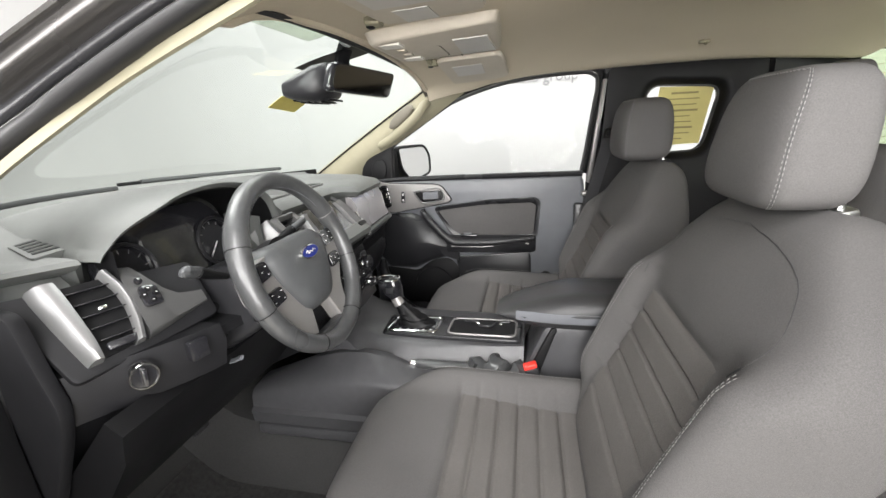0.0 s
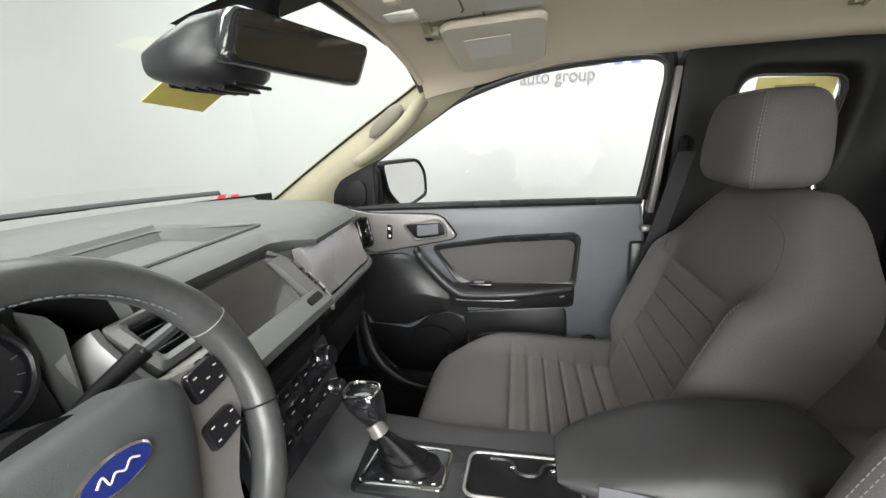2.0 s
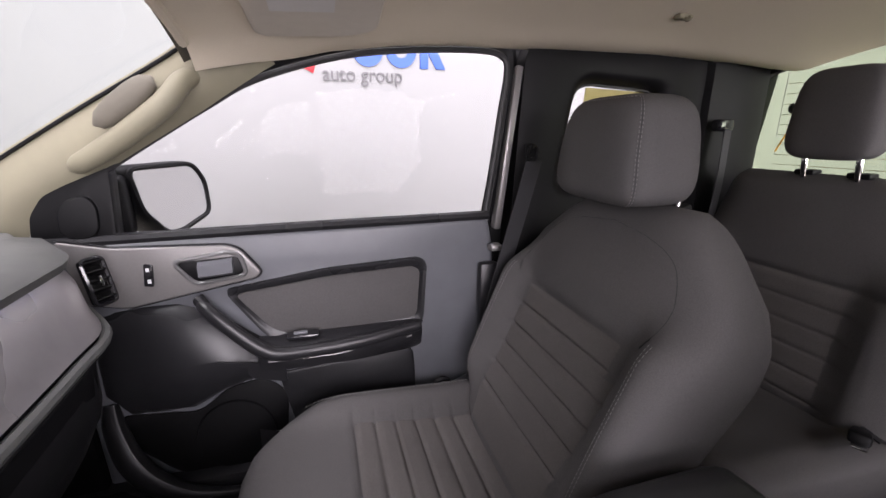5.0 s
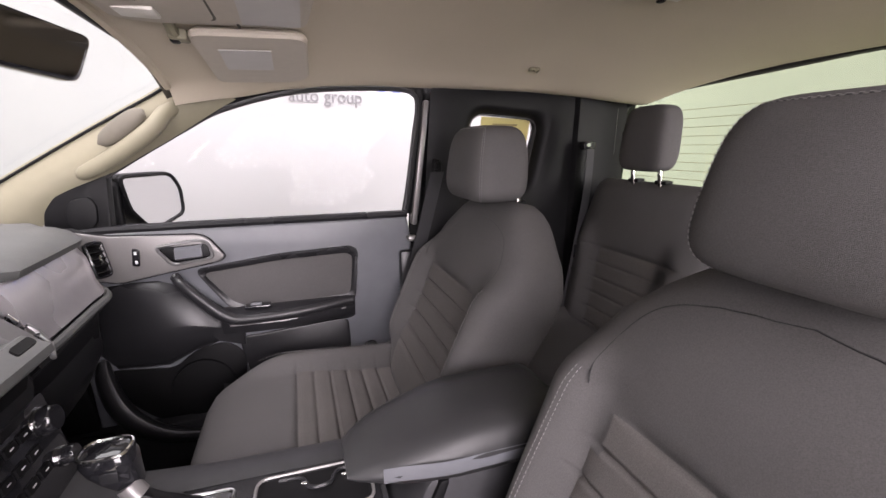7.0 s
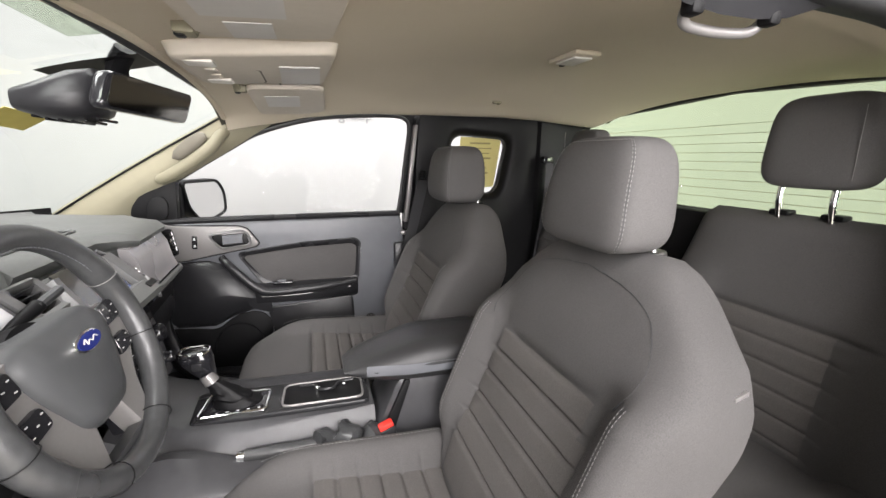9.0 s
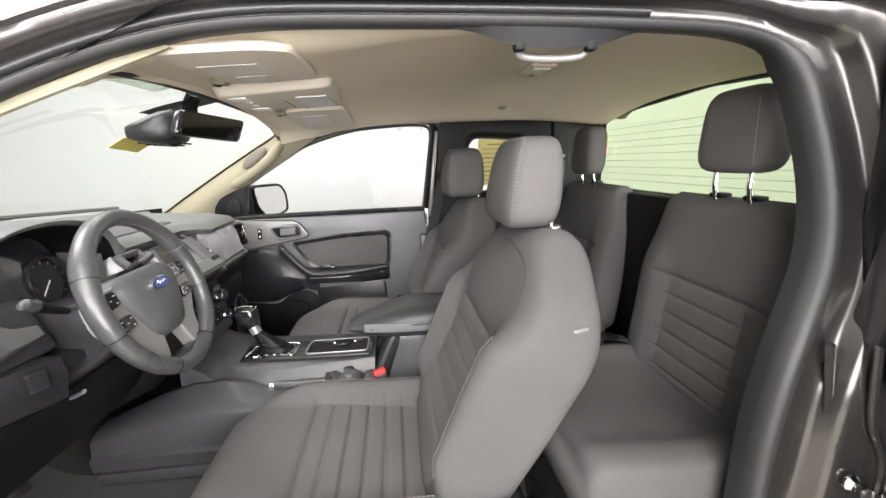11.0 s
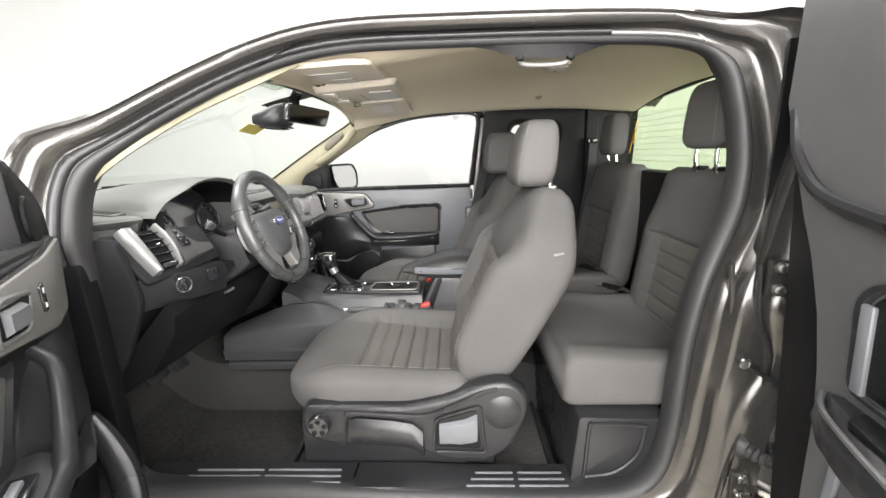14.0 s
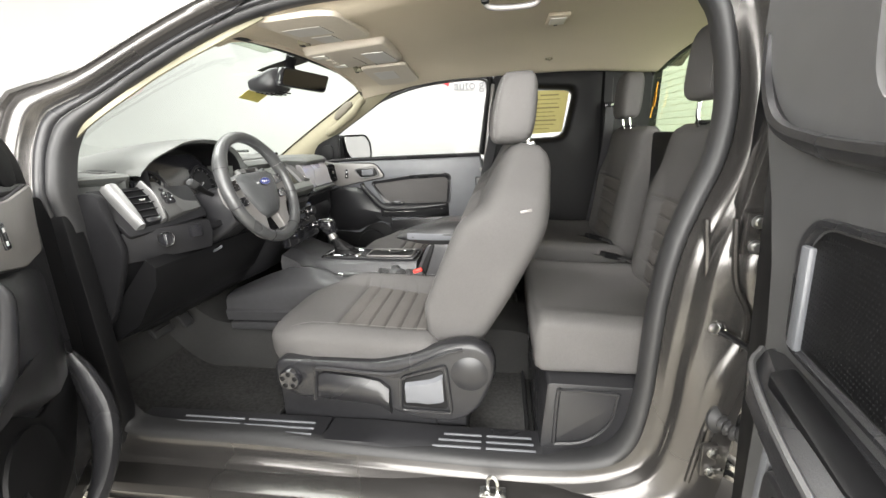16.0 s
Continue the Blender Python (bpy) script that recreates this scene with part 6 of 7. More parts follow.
    kn = part("knob", loft(rings), GLOSS, s, "dark polished knob")
    part("knob_ring", tube([Vector((-0.417 + 0.03 * math.copysign(abs(math.cos(a)) ** 0.6, math.cos(a)), 0.035 + 0.024 * math.copysign(abs(math.sin(a)) ** 0.6, math.sin(a)), 1.0)) for a in (2 * math.pi * k / 28 for k in range(28))], 0.0025, 6, True), CHROME, kn)
    part("shift_button", rbox((-0.408, 0.0075, 0.972), (0.022, 0.004, 0.018), 0.003), PLASTIC, kn)
    # hand brake
    h = thing("hand_brake", (-0.1, -0.11, 0.8), "black hand brake lever with chrome tip and crumpled gaiter", "hand brake")
    part("lever", tube(spline([(-0.31, -0.105, 0.813), (-0.25, -0.107, 0.812), (-0.19, -0.109, 0.812), (-0.12, -0.11, 0.818)], 6), lambda q: 0.012 + 0.003 * math.sin(3 * q), 12), LEATHER, h)
    part("button", tube([(-0.325, -0.105, 0.814), (-0.308, -0.105, 0.813)], 0.0085, 12), CHROME, h)
    rings = []
    for k, x in enumerate(np.linspace(-0.17, -0.015, 16)):
        r = 0.016 + 0.022 * math.sin(math.pi * (k / 15) ** 0.8) + 0.006 * math.sin(k * 2.3)
        rings.append([Vector((x + 0.008 * math.sin(3 * a + k), -0.108 + r * 1.1 * math.cos(a) + 0.003 * math.sin(4 * a + 2 * k), 0.808 + 0.012 * math.sin(k * 1.1) + r * 0.85 * math.sin(a) + 0.005 * math.sin(3 * a + 1.7 * k))) for a in (2 * math.pi * q / 20 for q in range(20))])
    part("gaiter", loft(rings), LEATHER, h, "crumpled black vinyl gaiter")
    # armrest box
    XF[0] = Matrix.Identity(4)
    a = thing("console_armrest", (0.1, 0.04, 0.5), "charcoal armrest lid on center storage box", "armrest")
    part("box", prism(rounded([(-0.045, 0.5), (-0.06, 0.72), (-0.01, 0.84), (0.02, 0.915), (0.27, 0.915), (0.27, 0.5)], 0.02), "y", -0.078, 0.09, 0.01), CONSOLE, a, "charcoal storage box")
    part("box_cheek", prism(rounded([(-0.05, 0.62), (-0.015, 0.80), (0.035, 0.912), (0.05, 0.912), (0.01, 0.79), (-0.02, 0.62)], 0.006), "y", -0.085, -0.074, 0.003), BLACK, a)
    rings = []
    for x in np.linspace(-0.098, 0.29, 26):
        e = min((x + 0.098) / 0.2, (0.29 - x) / 0.04, 1.0)
        k = max(0.02, 1 - (1 - e) ** 1.7)
        hw = 0.035 + 0.064 * math.sqrt(k)
        mid = lerps([(-0.098, -0.016), (0.0, -0.002), (0.29, 0.0)], x)
        zb = 0.914 + 0.016 * smooth(0.02, -0.098, x)
        zt = zb + 0.008 + 0.07 * k
        rings.append([Vector((x, mid + y * hw, z)) for y, z in ((-0.86, zb), (-0.98, zb + 0.3 * (zt - zb)), (-1.0, zb + 0.5 * (zt - zb)), (-0.93, zb + 0.75 * (zt - zb)), (-0.75, zt - 0.004), (-0.4, zt), (0.4, zt), (0.75, zt - 0.004), (0.93, zb + 0.75 * (zt - zb)), (1.0, zb + 0.5 * (zt - zb)), (0.98, zb + 0.3 * (zt - zb)), (0.86, zb))])
    lid = part("lid", loft(rings), ARMREST, a, "padded charcoal lid", 50)
    part("lid_edge", loft([[Vector((x, -hw * q, z)) for q, z in ((0.99, 0.932), (1.012, 0.945), (1.0, 0.957), (0.96, 0.945))] for x, hw in zip(np.linspace(-0.05, 0.285, 16), [0.0835 + 0.0155 * smooth(-0.06, 0.06, q) for q in np.linspace(-0.05, 0.285, 16)])]), DOORPL, lid)
    # belt buckles
    XF[0] = Matrix.Translation((-0.01, 0.02, -0.02))
    for s, y, tilt in ((1, -0.122, 8), (-1, 0.19, -8)):
        u = thing("belt_buckle", (0.0, y, 0.75), "black seat belt buckle with red release button", "seat belt buckle", "belt buckles")
        part("case", rbox((0.008, y, 0.795), (0.036, 0.022, 0.082), 0.005, rot=(0, -16, tilt)), PLASTIC, u)
        part("button", rbox((-0.004, y, 0.838), (0.034, 0.02, 0.014), 0.004, rot=(0, -16, tilt)), RED, u, "red release button")
        part("stalk", rbox((0.03, y, 0.72), (0.03, 0.012, 0.09), 0.004, rot=(0, -18, 0)), BLACK, u)
    XF[0] = Matrix.Identity(4)


dashboard()
pedals()
console()


# ---- doors ----
def front_door(label, m, glass_up):
    """A front door in its own frame: x from the hinge along the door, y inward, z up. Its trim face stands at y = 0.115."""
    XF[0] = m
    f = 0.115
    d = thing("front_door", (0.1, 0.08, 0.55), label, "door", "front doors", kind="structure")
    part("shell", prism(rounded([(0.03, 0.45), (0.01, 1.1), (0.06, 1.165), (1.0, 1.175), (1.01, 0.6), (0.96, 0.45)], 0.03), "y", -0.03, 0.06, 0.012), PAINT, d, "metallic grey door shell")
    # open driver's card gets darker plastic, its weaker light put into the colour
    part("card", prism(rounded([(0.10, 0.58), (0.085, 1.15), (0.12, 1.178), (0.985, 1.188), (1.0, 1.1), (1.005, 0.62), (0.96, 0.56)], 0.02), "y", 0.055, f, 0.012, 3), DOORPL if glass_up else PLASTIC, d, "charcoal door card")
    part("belt_edge", tube([(0.09, f - 0.012, 1.182), (0.5, f - 0.01, 1.188), (0.985, f - 0.01, 1.192)], 0.012, 8), PLASTIC, d)
    bez = rounded([(0.11, 1.19), (0.14, 1.06), (0.21, 1.045), (0.45, 1.088), (0.462, 1.10), (0.425, 1.153), (0.40, 1.163), (0.2, 1.17)], 0.012, 4)
    bz = part("handle_bezel", prism(bez, "y", f - 0.004, f + 0.014, 0.006, 3), TRIM, d, "satin grey handle bezel")
    part("bezel_edge", tube([(u, f + 0.006, z) for u, z in bez], 0.004, 6, True), PLASTIC, bz)
    part("handle_frame", tube([(u, f + 0.015, z) for u, z in rounded([(0.30, 1.135), (0.335, 1.085), (0.435, 1.098), (0.425, 1.142), (0.40, 1.15)], 0.014, 4)], 0.0045, 8, True), SILVER, bz, "satin silver surround")
    # flat black plate: the cup behind the lever is shade by colour only
    part("handle_cup_shade", prism(rounded([(0.305, 1.133), (0.338, 1.09), (0.43, 1.101), (0.42, 1.14)], 0.012), "y", f + 0.010, f + 0.0165, 0.002), BLACK, bz)
    part("handle_lever", loft([[Vector((u, y, z)) for y, z in ((f + 0.012, zc - 0.02), (f + 0.026, zc - 0.012), (f + 0.026, zc + 0.012), (f + 0.012, zc + 0.02))] for u, zc in ((0.345, 1.115), (0.38, 1.117), (0.41, 1.12))]), DOORPL, bz, "dark grey door handle")
    sw = part("lock_switch", prism(rounded([(0.245, 1.09), (0.262, 1.088), (0.266, 1.133), (0.25, 1.137)], 0.004), "y", f + 0.012, f + 0.0175, 0.002), GLOSS, bz)
    for k in range(2):
        part("symbol", rbox((0.256, f + 0.0178, 1.1 + 0.024 * k), (0.006, 0.001, 0.008), 0), MARKING, sw)
    # recessed insert with its dark surround
    ins = rounded([(0.40, 1.052), (0.60, 1.075), (0.79, 1.082), (0.81, 1.07), (0.80, 0.95), (0.52, 0.94), (0.47, 0.96)], 0.02, 4)
    part("insert_frame", loft([[Vector((0.62 + (u - 0.62) * k, y, 1.01 + (z - 1.01) * q)) for u, z in ins] for k, q, y in ((1.10, 1.32, f - 0.004), (1.085, 1.28, f + 0.009), (1.04, 1.14, f + 0.009), (1.0, 1.0, f + 0.001), (0.96, 0.9, f + 0.001))], cap=False), PLASTIC, d, "dark insert surround", 45)
    part("insert", prism(ins, "y", f - 0.006, f + 0.004, 0.002), FABRIC, d, "charcoal fabric insert")
    # pull bar and armrest
    bar = spline([(0.335, f + 0.012, 1.052), (0.36, f + 0.04, 1.03), (0.415, f + 0.052, 0.972), (0.455, f + 0.056, 0.938), (0.50, f + 0.058, 0.925), (0.65, f + 0.055, 0.929), (0.80, f + 0.03, 0.94)], 7)
    part("pull_bar", tube(bar, lambda s: 0.017 - 0.004 * abs(2 * s - 1), 12, flat=0.8), PLASTIC, d, "satin charcoal pull bar")
    part("armrest", loft([[Vector((u, y, z)) for y, z in ((f - 0.01, 0.945), (f + 0.03, 0.948), (f + w, 0.937), (f + w + 0.004, 0.92), (f + w - 0.01, 0.88), (f - 0.01, 0.865))] for u, w in ((0.44, 0.045), (0.5, 0.056), (0.65, 0.056), (0.76, 0.04), (0.81, 0.014))]), PLASTIC, d, "charcoal armrest", 45)
    ws = part("window_switch", rbox((0.535, f + 0.03, 0.952), (0.07, 0.03, 0.008), 0.003), GLOSS, d, "black window switch")
    part("switch_key", rbox((0.53, f + 0.03, 0.957), (0.03, 0.012, 0.008), 0.003), DOORPL, ws)
    part("arm_line", tube([(0.46, f + 0.053, 0.908), (0.6, f + 0.06, 0.909), (0.78, f + 0.036, 0.918)], 0.0022, 6), TRIM, d)
    # lower panel, pocket and loudspeaker bulge
    part("lower_insert", prism(rounded([(0.50, 0.70), (0.47, 0.85), (0.79, 0.872), (0.80, 0.66)], 0.025), "y", f - 0.004, f + 0.006, 0.004), PLASTIC, d)
    part("pocket", loft([[Vector((u, y, z)) for y, z in ((f, 0.70 - q), (f + w, 0.72 - q), (f + w + 0.008, 0.68 - q), (f + w, 0.60), (f, 0.58))] for u, w, q in ((0.42, 0.02, 0.0), (0.5, 0.04, 0.01), (0.7, 0.04, 0.03), (0.86, 0.02, 0.04), (0.92, 0.004, 0.05))]), PLASTIC, d, "map pocket", 45)
    # scooped bin at the card's front foot; a black plate paints its shaded depth
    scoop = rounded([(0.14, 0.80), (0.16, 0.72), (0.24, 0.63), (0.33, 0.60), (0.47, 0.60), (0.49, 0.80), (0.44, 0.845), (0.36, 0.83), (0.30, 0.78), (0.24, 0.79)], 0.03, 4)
    part("bin_mouth_shade", prism(scoop, "y", f - 0.002, f + 0.006, 0.003), BLACK, d, "black plate coloured as the bin's shaded hollow")
    lip = spline([(0.135, f + 0.002, 0.83), (0.142, f + 0.02, 0.78), (0.17, f + 0.045, 0.71), (0.22, f + 0.058, 0.65), (0.30, f + 0.06, 0.605), (0.42, f + 0.05, 0.585), (0.52, f + 0.03, 0.585)], 7)
    part("bin_lip", tube(lip, lambda s: 0.018 + 0.016 * math.sin(math.pi * min(1.0, s * 1.3)), 12, flat=0.75), PLASTIC, d, "rounded bin lip")
    g = part("speaker_grille", loft([[Vector((0.37 + 0.085 * k * math.cos(a), y, 0.71 + 0.09 * k * math.sin(a))) for a in (2 * math.pi * q / 36 for q in range(36))] for k, y in ((1.0, f + 0.004), (0.97, f + 0.012), (0.6, f + 0.016), (0.1, f + 0.017))]), BLACK, d, "black loudspeaker grille")
    part("card_slope", loft([[Vector((u, y, z)) for y, z in ((f - 0.004, zt), (f + w * 0.7, zt - 0.03), (f + w, zt - 0.1), (f + w * 1.15, (zt + zb) / 2), (f + w, zb + 0.03), (f - 0.004, zb))] for u, w, zt, zb in ((0.13, 0.0, 1.03, 0.82), (0.17, 0.014, 1.04, 0.79), (0.22, 0.028, 1.045, 0.79), (0.29, 0.04, 1.045, 0.79), (0.36, 0.045, 1.02, 0.825), (0.43, 0.036, 0.96, 0.845), (0.49, 0.012, 0.93, 0.85))]), PLASTIC, d, "smooth scooped panel", 60)
    # mirror sail and tweeter
    part("sail_panel", prism(rounded([(0.064, 1.165), (0.205, 1.17), (0.215, 1.325), (0.195, 1.33), (0.10, 1.272), (0.074, 1.235)], 0.012), "y", f - 0.045, f - 0.008, 0.008), BLACK, d, "black mirror sail panel")
    part("tweeter", prism(rounded([(0.118, 1.2), (0.135, 1.188), (0.17, 1.19), (0.183, 1.207), (0.186, 1.25), (0.172, 1.272), (0.137, 1.265), (0.12, 1.245)], 0.012), "y", f - 0.014, f - 0.001, 0.004, 3), BLACK, d, "small round tweeter cover")
    # window frame and glass
    fr = spline([(0.977, 0.1, 1.18), (0.992, 0.1, 1.27), (1.012, 0.1, 1.42), (1.024, 0.1, 1.51), (1.01, 0.1, 1.552), (0.94, 0.1, 1.562), (0.76, 0.1, 1.552), (0.63, 0.1, 1.531), (0.486, 0.1, 1.486), (0.40, 0.1, 1.438), (0.325, 0.1, 1.392), (0.25, 0.1, 1.345), (0.20, 0.1, 1.312)], 5)
    part("window_channel", tube(fr, 0.007 if glass_up else 0.011, 8), RUBBER, d, "black window channel")
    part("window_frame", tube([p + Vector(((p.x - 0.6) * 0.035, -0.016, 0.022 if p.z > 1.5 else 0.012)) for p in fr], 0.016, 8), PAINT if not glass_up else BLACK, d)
    if glass_up:
        part("rear_channel", rbox((1.03, 0.10, 1.345), (0.018, 0.03, 0.38), 0.005, rot=(0, 6.5, 0)), TRIM, d, "bright rear window channel")
        pane = part("pane", prism([(0.12, 1.17), (0.977, 1.18), (0.992, 1.27), (1.022, 1.5), (1.01, 1.55), (0.76, 1.552), (0.63, 1.531), (0.486, 1.486), (0.362, 1.414), (0.2, 1.312)], "y", 0.088, 0.091), SIDEGLASS, d)
        pane.visible_shadow = False
    XF[0] = Matrix.Identity(4)
    return d


def half_door():
    """The rear-hinged half door of the driver's side, standing open."""
    ang = math.atan2(-0.97, -0.23)
    u, n = Vector((-0.23, -0.97, 0)).normalized(), Vector((-0.97, 0.23, 0)).normalized()
    XF[0] = Matrix.Translation((0.79, -0.83, 0)) @ Matrix((u, n, Vector((0, 0, 1)))).transposed().to_4x4()
    f = 0.107
    d = thing("rear_half_door", (0.3, 0.05, 0.5), "open rear half door with black trim panel and mesh insert", "door", kind="structure")
    win = rounded([(0.325, 1.315), (0.52, 1.32), (0.48, 1.50), (0.29, 1.50)], 0.05, 5)
    border = [(0.21, 0.50), (0.66, 0.50), (0.66, 1.3), (0.60, 1.60), (-0.07, 1.62), (-0.02, 1.43), (0.03, 1.33), (0.12, 1.2), (0.16, 1.12), (0.195, 1.0)]
    c = Vector((0.395, 1.40))
    def edge(q):
        e0 = (Vector(q) - c).normalized()
        best = 9
        for a, b in zip(border, border[1:] + border[:1]):
            a, b = Vector(a), Vector(b)
            e = b - a
            det = e0.x * -e.y + e0.y * e.x
            if abs(det) > 1e-9:
                w = a - c
                t, s = (w.x * -e.y + w.y * e.x) / det, (e0.x * w.y - e0.y * w.x) / det
                if t > 0 and -0.001 <= s <= 1.001:
                    best = min(best, t)
        return c + e0 * best
    full = []
    for a, b in zip(win, win[1:] + win[:1]):
        full += [a, tuple((Vector(a) + Vector(b)) / 2)]
    rings = [[Vector((x, f - 0.05, z)) for x, z in full], [Vector((x, f - 0.012, z)) for x, z in full], [Vector((c.x + (x - c.x) * 1.12, f, c.y + (z - c.y) * 1.1)) for x, z in full], [Vector((e.x, f, e.y)) for e in (edge(q) for q in full)], [Vector((e.x - 0.006, f - 0.02, e.y)) for e in (edge(q) for q in full)], [Vector((e.x - 0.006, -0.01, e.y)) for e in (edge(q) for q in full)]]
    part("trim_panel", loft(rings, cap=False), HALFDOOR, d, "charcoal grained trim panel", 45)
    part("belt_ridge", tube(spline([(0.0, f - 0.006, 1.42), (0.04, f + 0.0, 1.35), (0.13, f + 0.008, 1.295), (0.26, f + 0.012, 1.275), (0.40, f + 0.012, 1.268), (0.6, f + 0.01, 1.265)], 6), 0.014, 8, flat=0.7), PLASTIC, d)
    part("window_seal", tube([(x, f - 0.01, z) for x, z in win], 0.007, 6, True), RUBBER, d)
    g = part("pane", prism(win, "y", f - 0.05, f - 0.046), REARGLASS, d)
    g.visible_shadow = False
    part("outer_skin", prism(rounded([(0.06, 0.42), (0.62, 0.42), (0.62, 1.28), (0.06, 1.28)], 0.02), "y", -0.05, -0.015, 0.01), PAINT, d, "metallic grey outer skin")
    part("edge_face", prism([(0.10, 0.46), (0.21, 0.46), (0.19, 1.0), (0.12, 1.2), (0.025, 1.34), (-0.06, 1.6), (-0.09, 1.6), (-0.03, 1.3)], "y", -0.015, f - 0.03, 0.006), BLACK, d, "dark door edge")
    part("edge_seal", tube([(0.20, f - 0.028, 0.5), (0.185, f - 0.028, 1.0), (0.115, f - 0.028, 1.2), (0.02, f - 0.028, 1.34), (-0.065, f - 0.028, 1.6)], 0.008, 6), RUBBER, d)
    # recess with a mesh insert
    rec = rounded([(0.275, 1.055), (0.262, 1.165), (0.29, 1.192), (0.56, 1.21), (0.56, 1.07)], 0.02, 4)
    part("recess_frame", loft([[Vector((0.41 + (x - 0.41) * k, y, 1.125 + (z - 1.125) * k)) for x, z in rec] for k, y in ((1.16, f - 0.002), (1.13, f + 0.006), (1.06, f + 0.006), (1.0, f - 0.006), (0.96, f - 0.006))], cap=False), PLASTIC, d, "", 45)
    part("recess_edge", rbox((0.272, f + 0.004, 1.11), (0.022, 0.008, 0.118), 0.003, rot=(0, -4, 0)), DOORPL, d, "lighter recess edge")
    ins = part("mesh_insert", prism(rec, "y", f - 0.008, f + 0.001, 0.001), BLACK, d, "black dotted mesh insert")
    b = bmesh.new()
    for i in range(52):
        for j in range(24):
            x, z = 0.285 + 0.0052 * i + 0.0026 * (j % 2), 1.066 + 0.0052 * j
            lathe([(0.0015, -0.0008), (0.0013, 0.0001), (0.0004, 0.0002)], 5, Matrix.Translation((x, f + 0.0012, z)) @ pose(0, 0, 0, -90), bm=b)
    tagged(part("mesh_dots", b, BLACK, ins), kind="stuff")
    # armrest with grab cup
    arm = part("armrest", loft([[Vector((x, y, z)) for y, z in ((f - 0.004, zt), (f + w * 0.6, zt + 0.004), (f + w, zt - 0.008), (f + w + 0.004, zt - 0.03), (f + w * 0.7, zt - 0.075), (f - 0.004, zt - 0.10))] for x, w, zt in ((0.222, 0.004, 1.02), (0.25, 0.03, 1.03), (0.32, 0.05, 1.035), (0.45, 0.06, 1.04), (0.62, 0.06, 1.045))]), PLASTIC, d, "charcoal armrest", 45)
    # the cup's shaded hollow is painted as a black plate in the armrest top
    part("grab_cup_shade", prism(rounded([(0.31, f + 0.012), (0.5, f + 0.012), (0.5, f + 0.042), (0.33, f + 0.042)], 0.01), "z", 1.03, 1.046, 0.002), BLACK, arm)
    part("arm_edge", tube(spline([(0.24, f + 0.02, 1.03), (0.3, f + 0.046, 1.03), (0.45, f + 0.06, 1.034), (0.62, f + 0.06, 1.04)], 5), 0.004, 6), HALFDOOR, arm)
    part("lower_strip", rbox((0.262, f + 0.003, 0.83), (0.02, 0.008, 0.22), 0.003, rot=(0, 3, 0)), DOORPL, d)
    part("speaker_panel", prism(rounded([(0.28, 0.6), (0.28, 0.90), (0.55, 0.93), (0.55, 0.6)], 0.03), "y", f - 0.002, f + 0.012, 0.006), PLASTIC, d)
    part("screw", lathe([(0.006, 0), (0.006, 0.003), (0.002, 0.004)], 10, Matrix.Translation((0.33, f + 0.012, 0.885)) @ pose(0, 0, 0, -90)), STEEL, d)
    XF[0] = Matrix.Identity(4)


PASSENGER_DOOR = Matrix(((1, 0, 0, -0.80), (0, -1, 0, 0.805), (0, 0, 1, 0), (0, 0, 0, 1)))
front_door("closed passenger front door with charcoal card and grey bezel", PASSENGER_DOOR, True)
du, dn = Vector((0.51, -0.86, 0)).normalized(), Vector((0.86, 0.51, 0)).normalized()
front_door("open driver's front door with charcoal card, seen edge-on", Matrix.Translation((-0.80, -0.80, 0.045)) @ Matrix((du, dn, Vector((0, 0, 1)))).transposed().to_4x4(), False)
half_door()


# ---- mirrors ----
def side_mirror():
    s = thing("side_mirror", (-0.55, 0.8, 1.18), "dark side mirror outside the passenger window", "side mirror")
    m = facing((-0.545, 0.885, 1.237), (0.86, -0.50, 0.06))
    out = rounded([(-0.083, -0.02), (-0.035, -0.076), (0.0, -0.08), (0.098, -0.05), (0.10, 0.03), (0.07, 0.075), (-0.098, 0.074)], 0.022, 5)
    part("housing", loft([[m @ Vector((a * k, c * k, h)) for a, c in out] for k, h in ((1.04, 0.006), (1.1, -0.005), (1.12, -0.04), (1.0, -0.085), (0.7, -0.11), (0.2, -0.118))]), BLACK, s, "black mirror housing", 60)
    part("glass", loft([[m @ Vector((a * 0.96, c * 0.95, h)) for a, c in out] for h in (0.0, 0.0065)]), MIRROR, s, "mirror glass")
    part("rim", tube([m @ Vector((a * 1.01, c * 1.01, 0.006)) for a, c in out], 0.006, 6, True), BLACK, s)
    part("foot", rbox((-0.618, 0.792, 1.235), (0.045, 0.05, 0.13), 0.014, 3), BLACK, s)


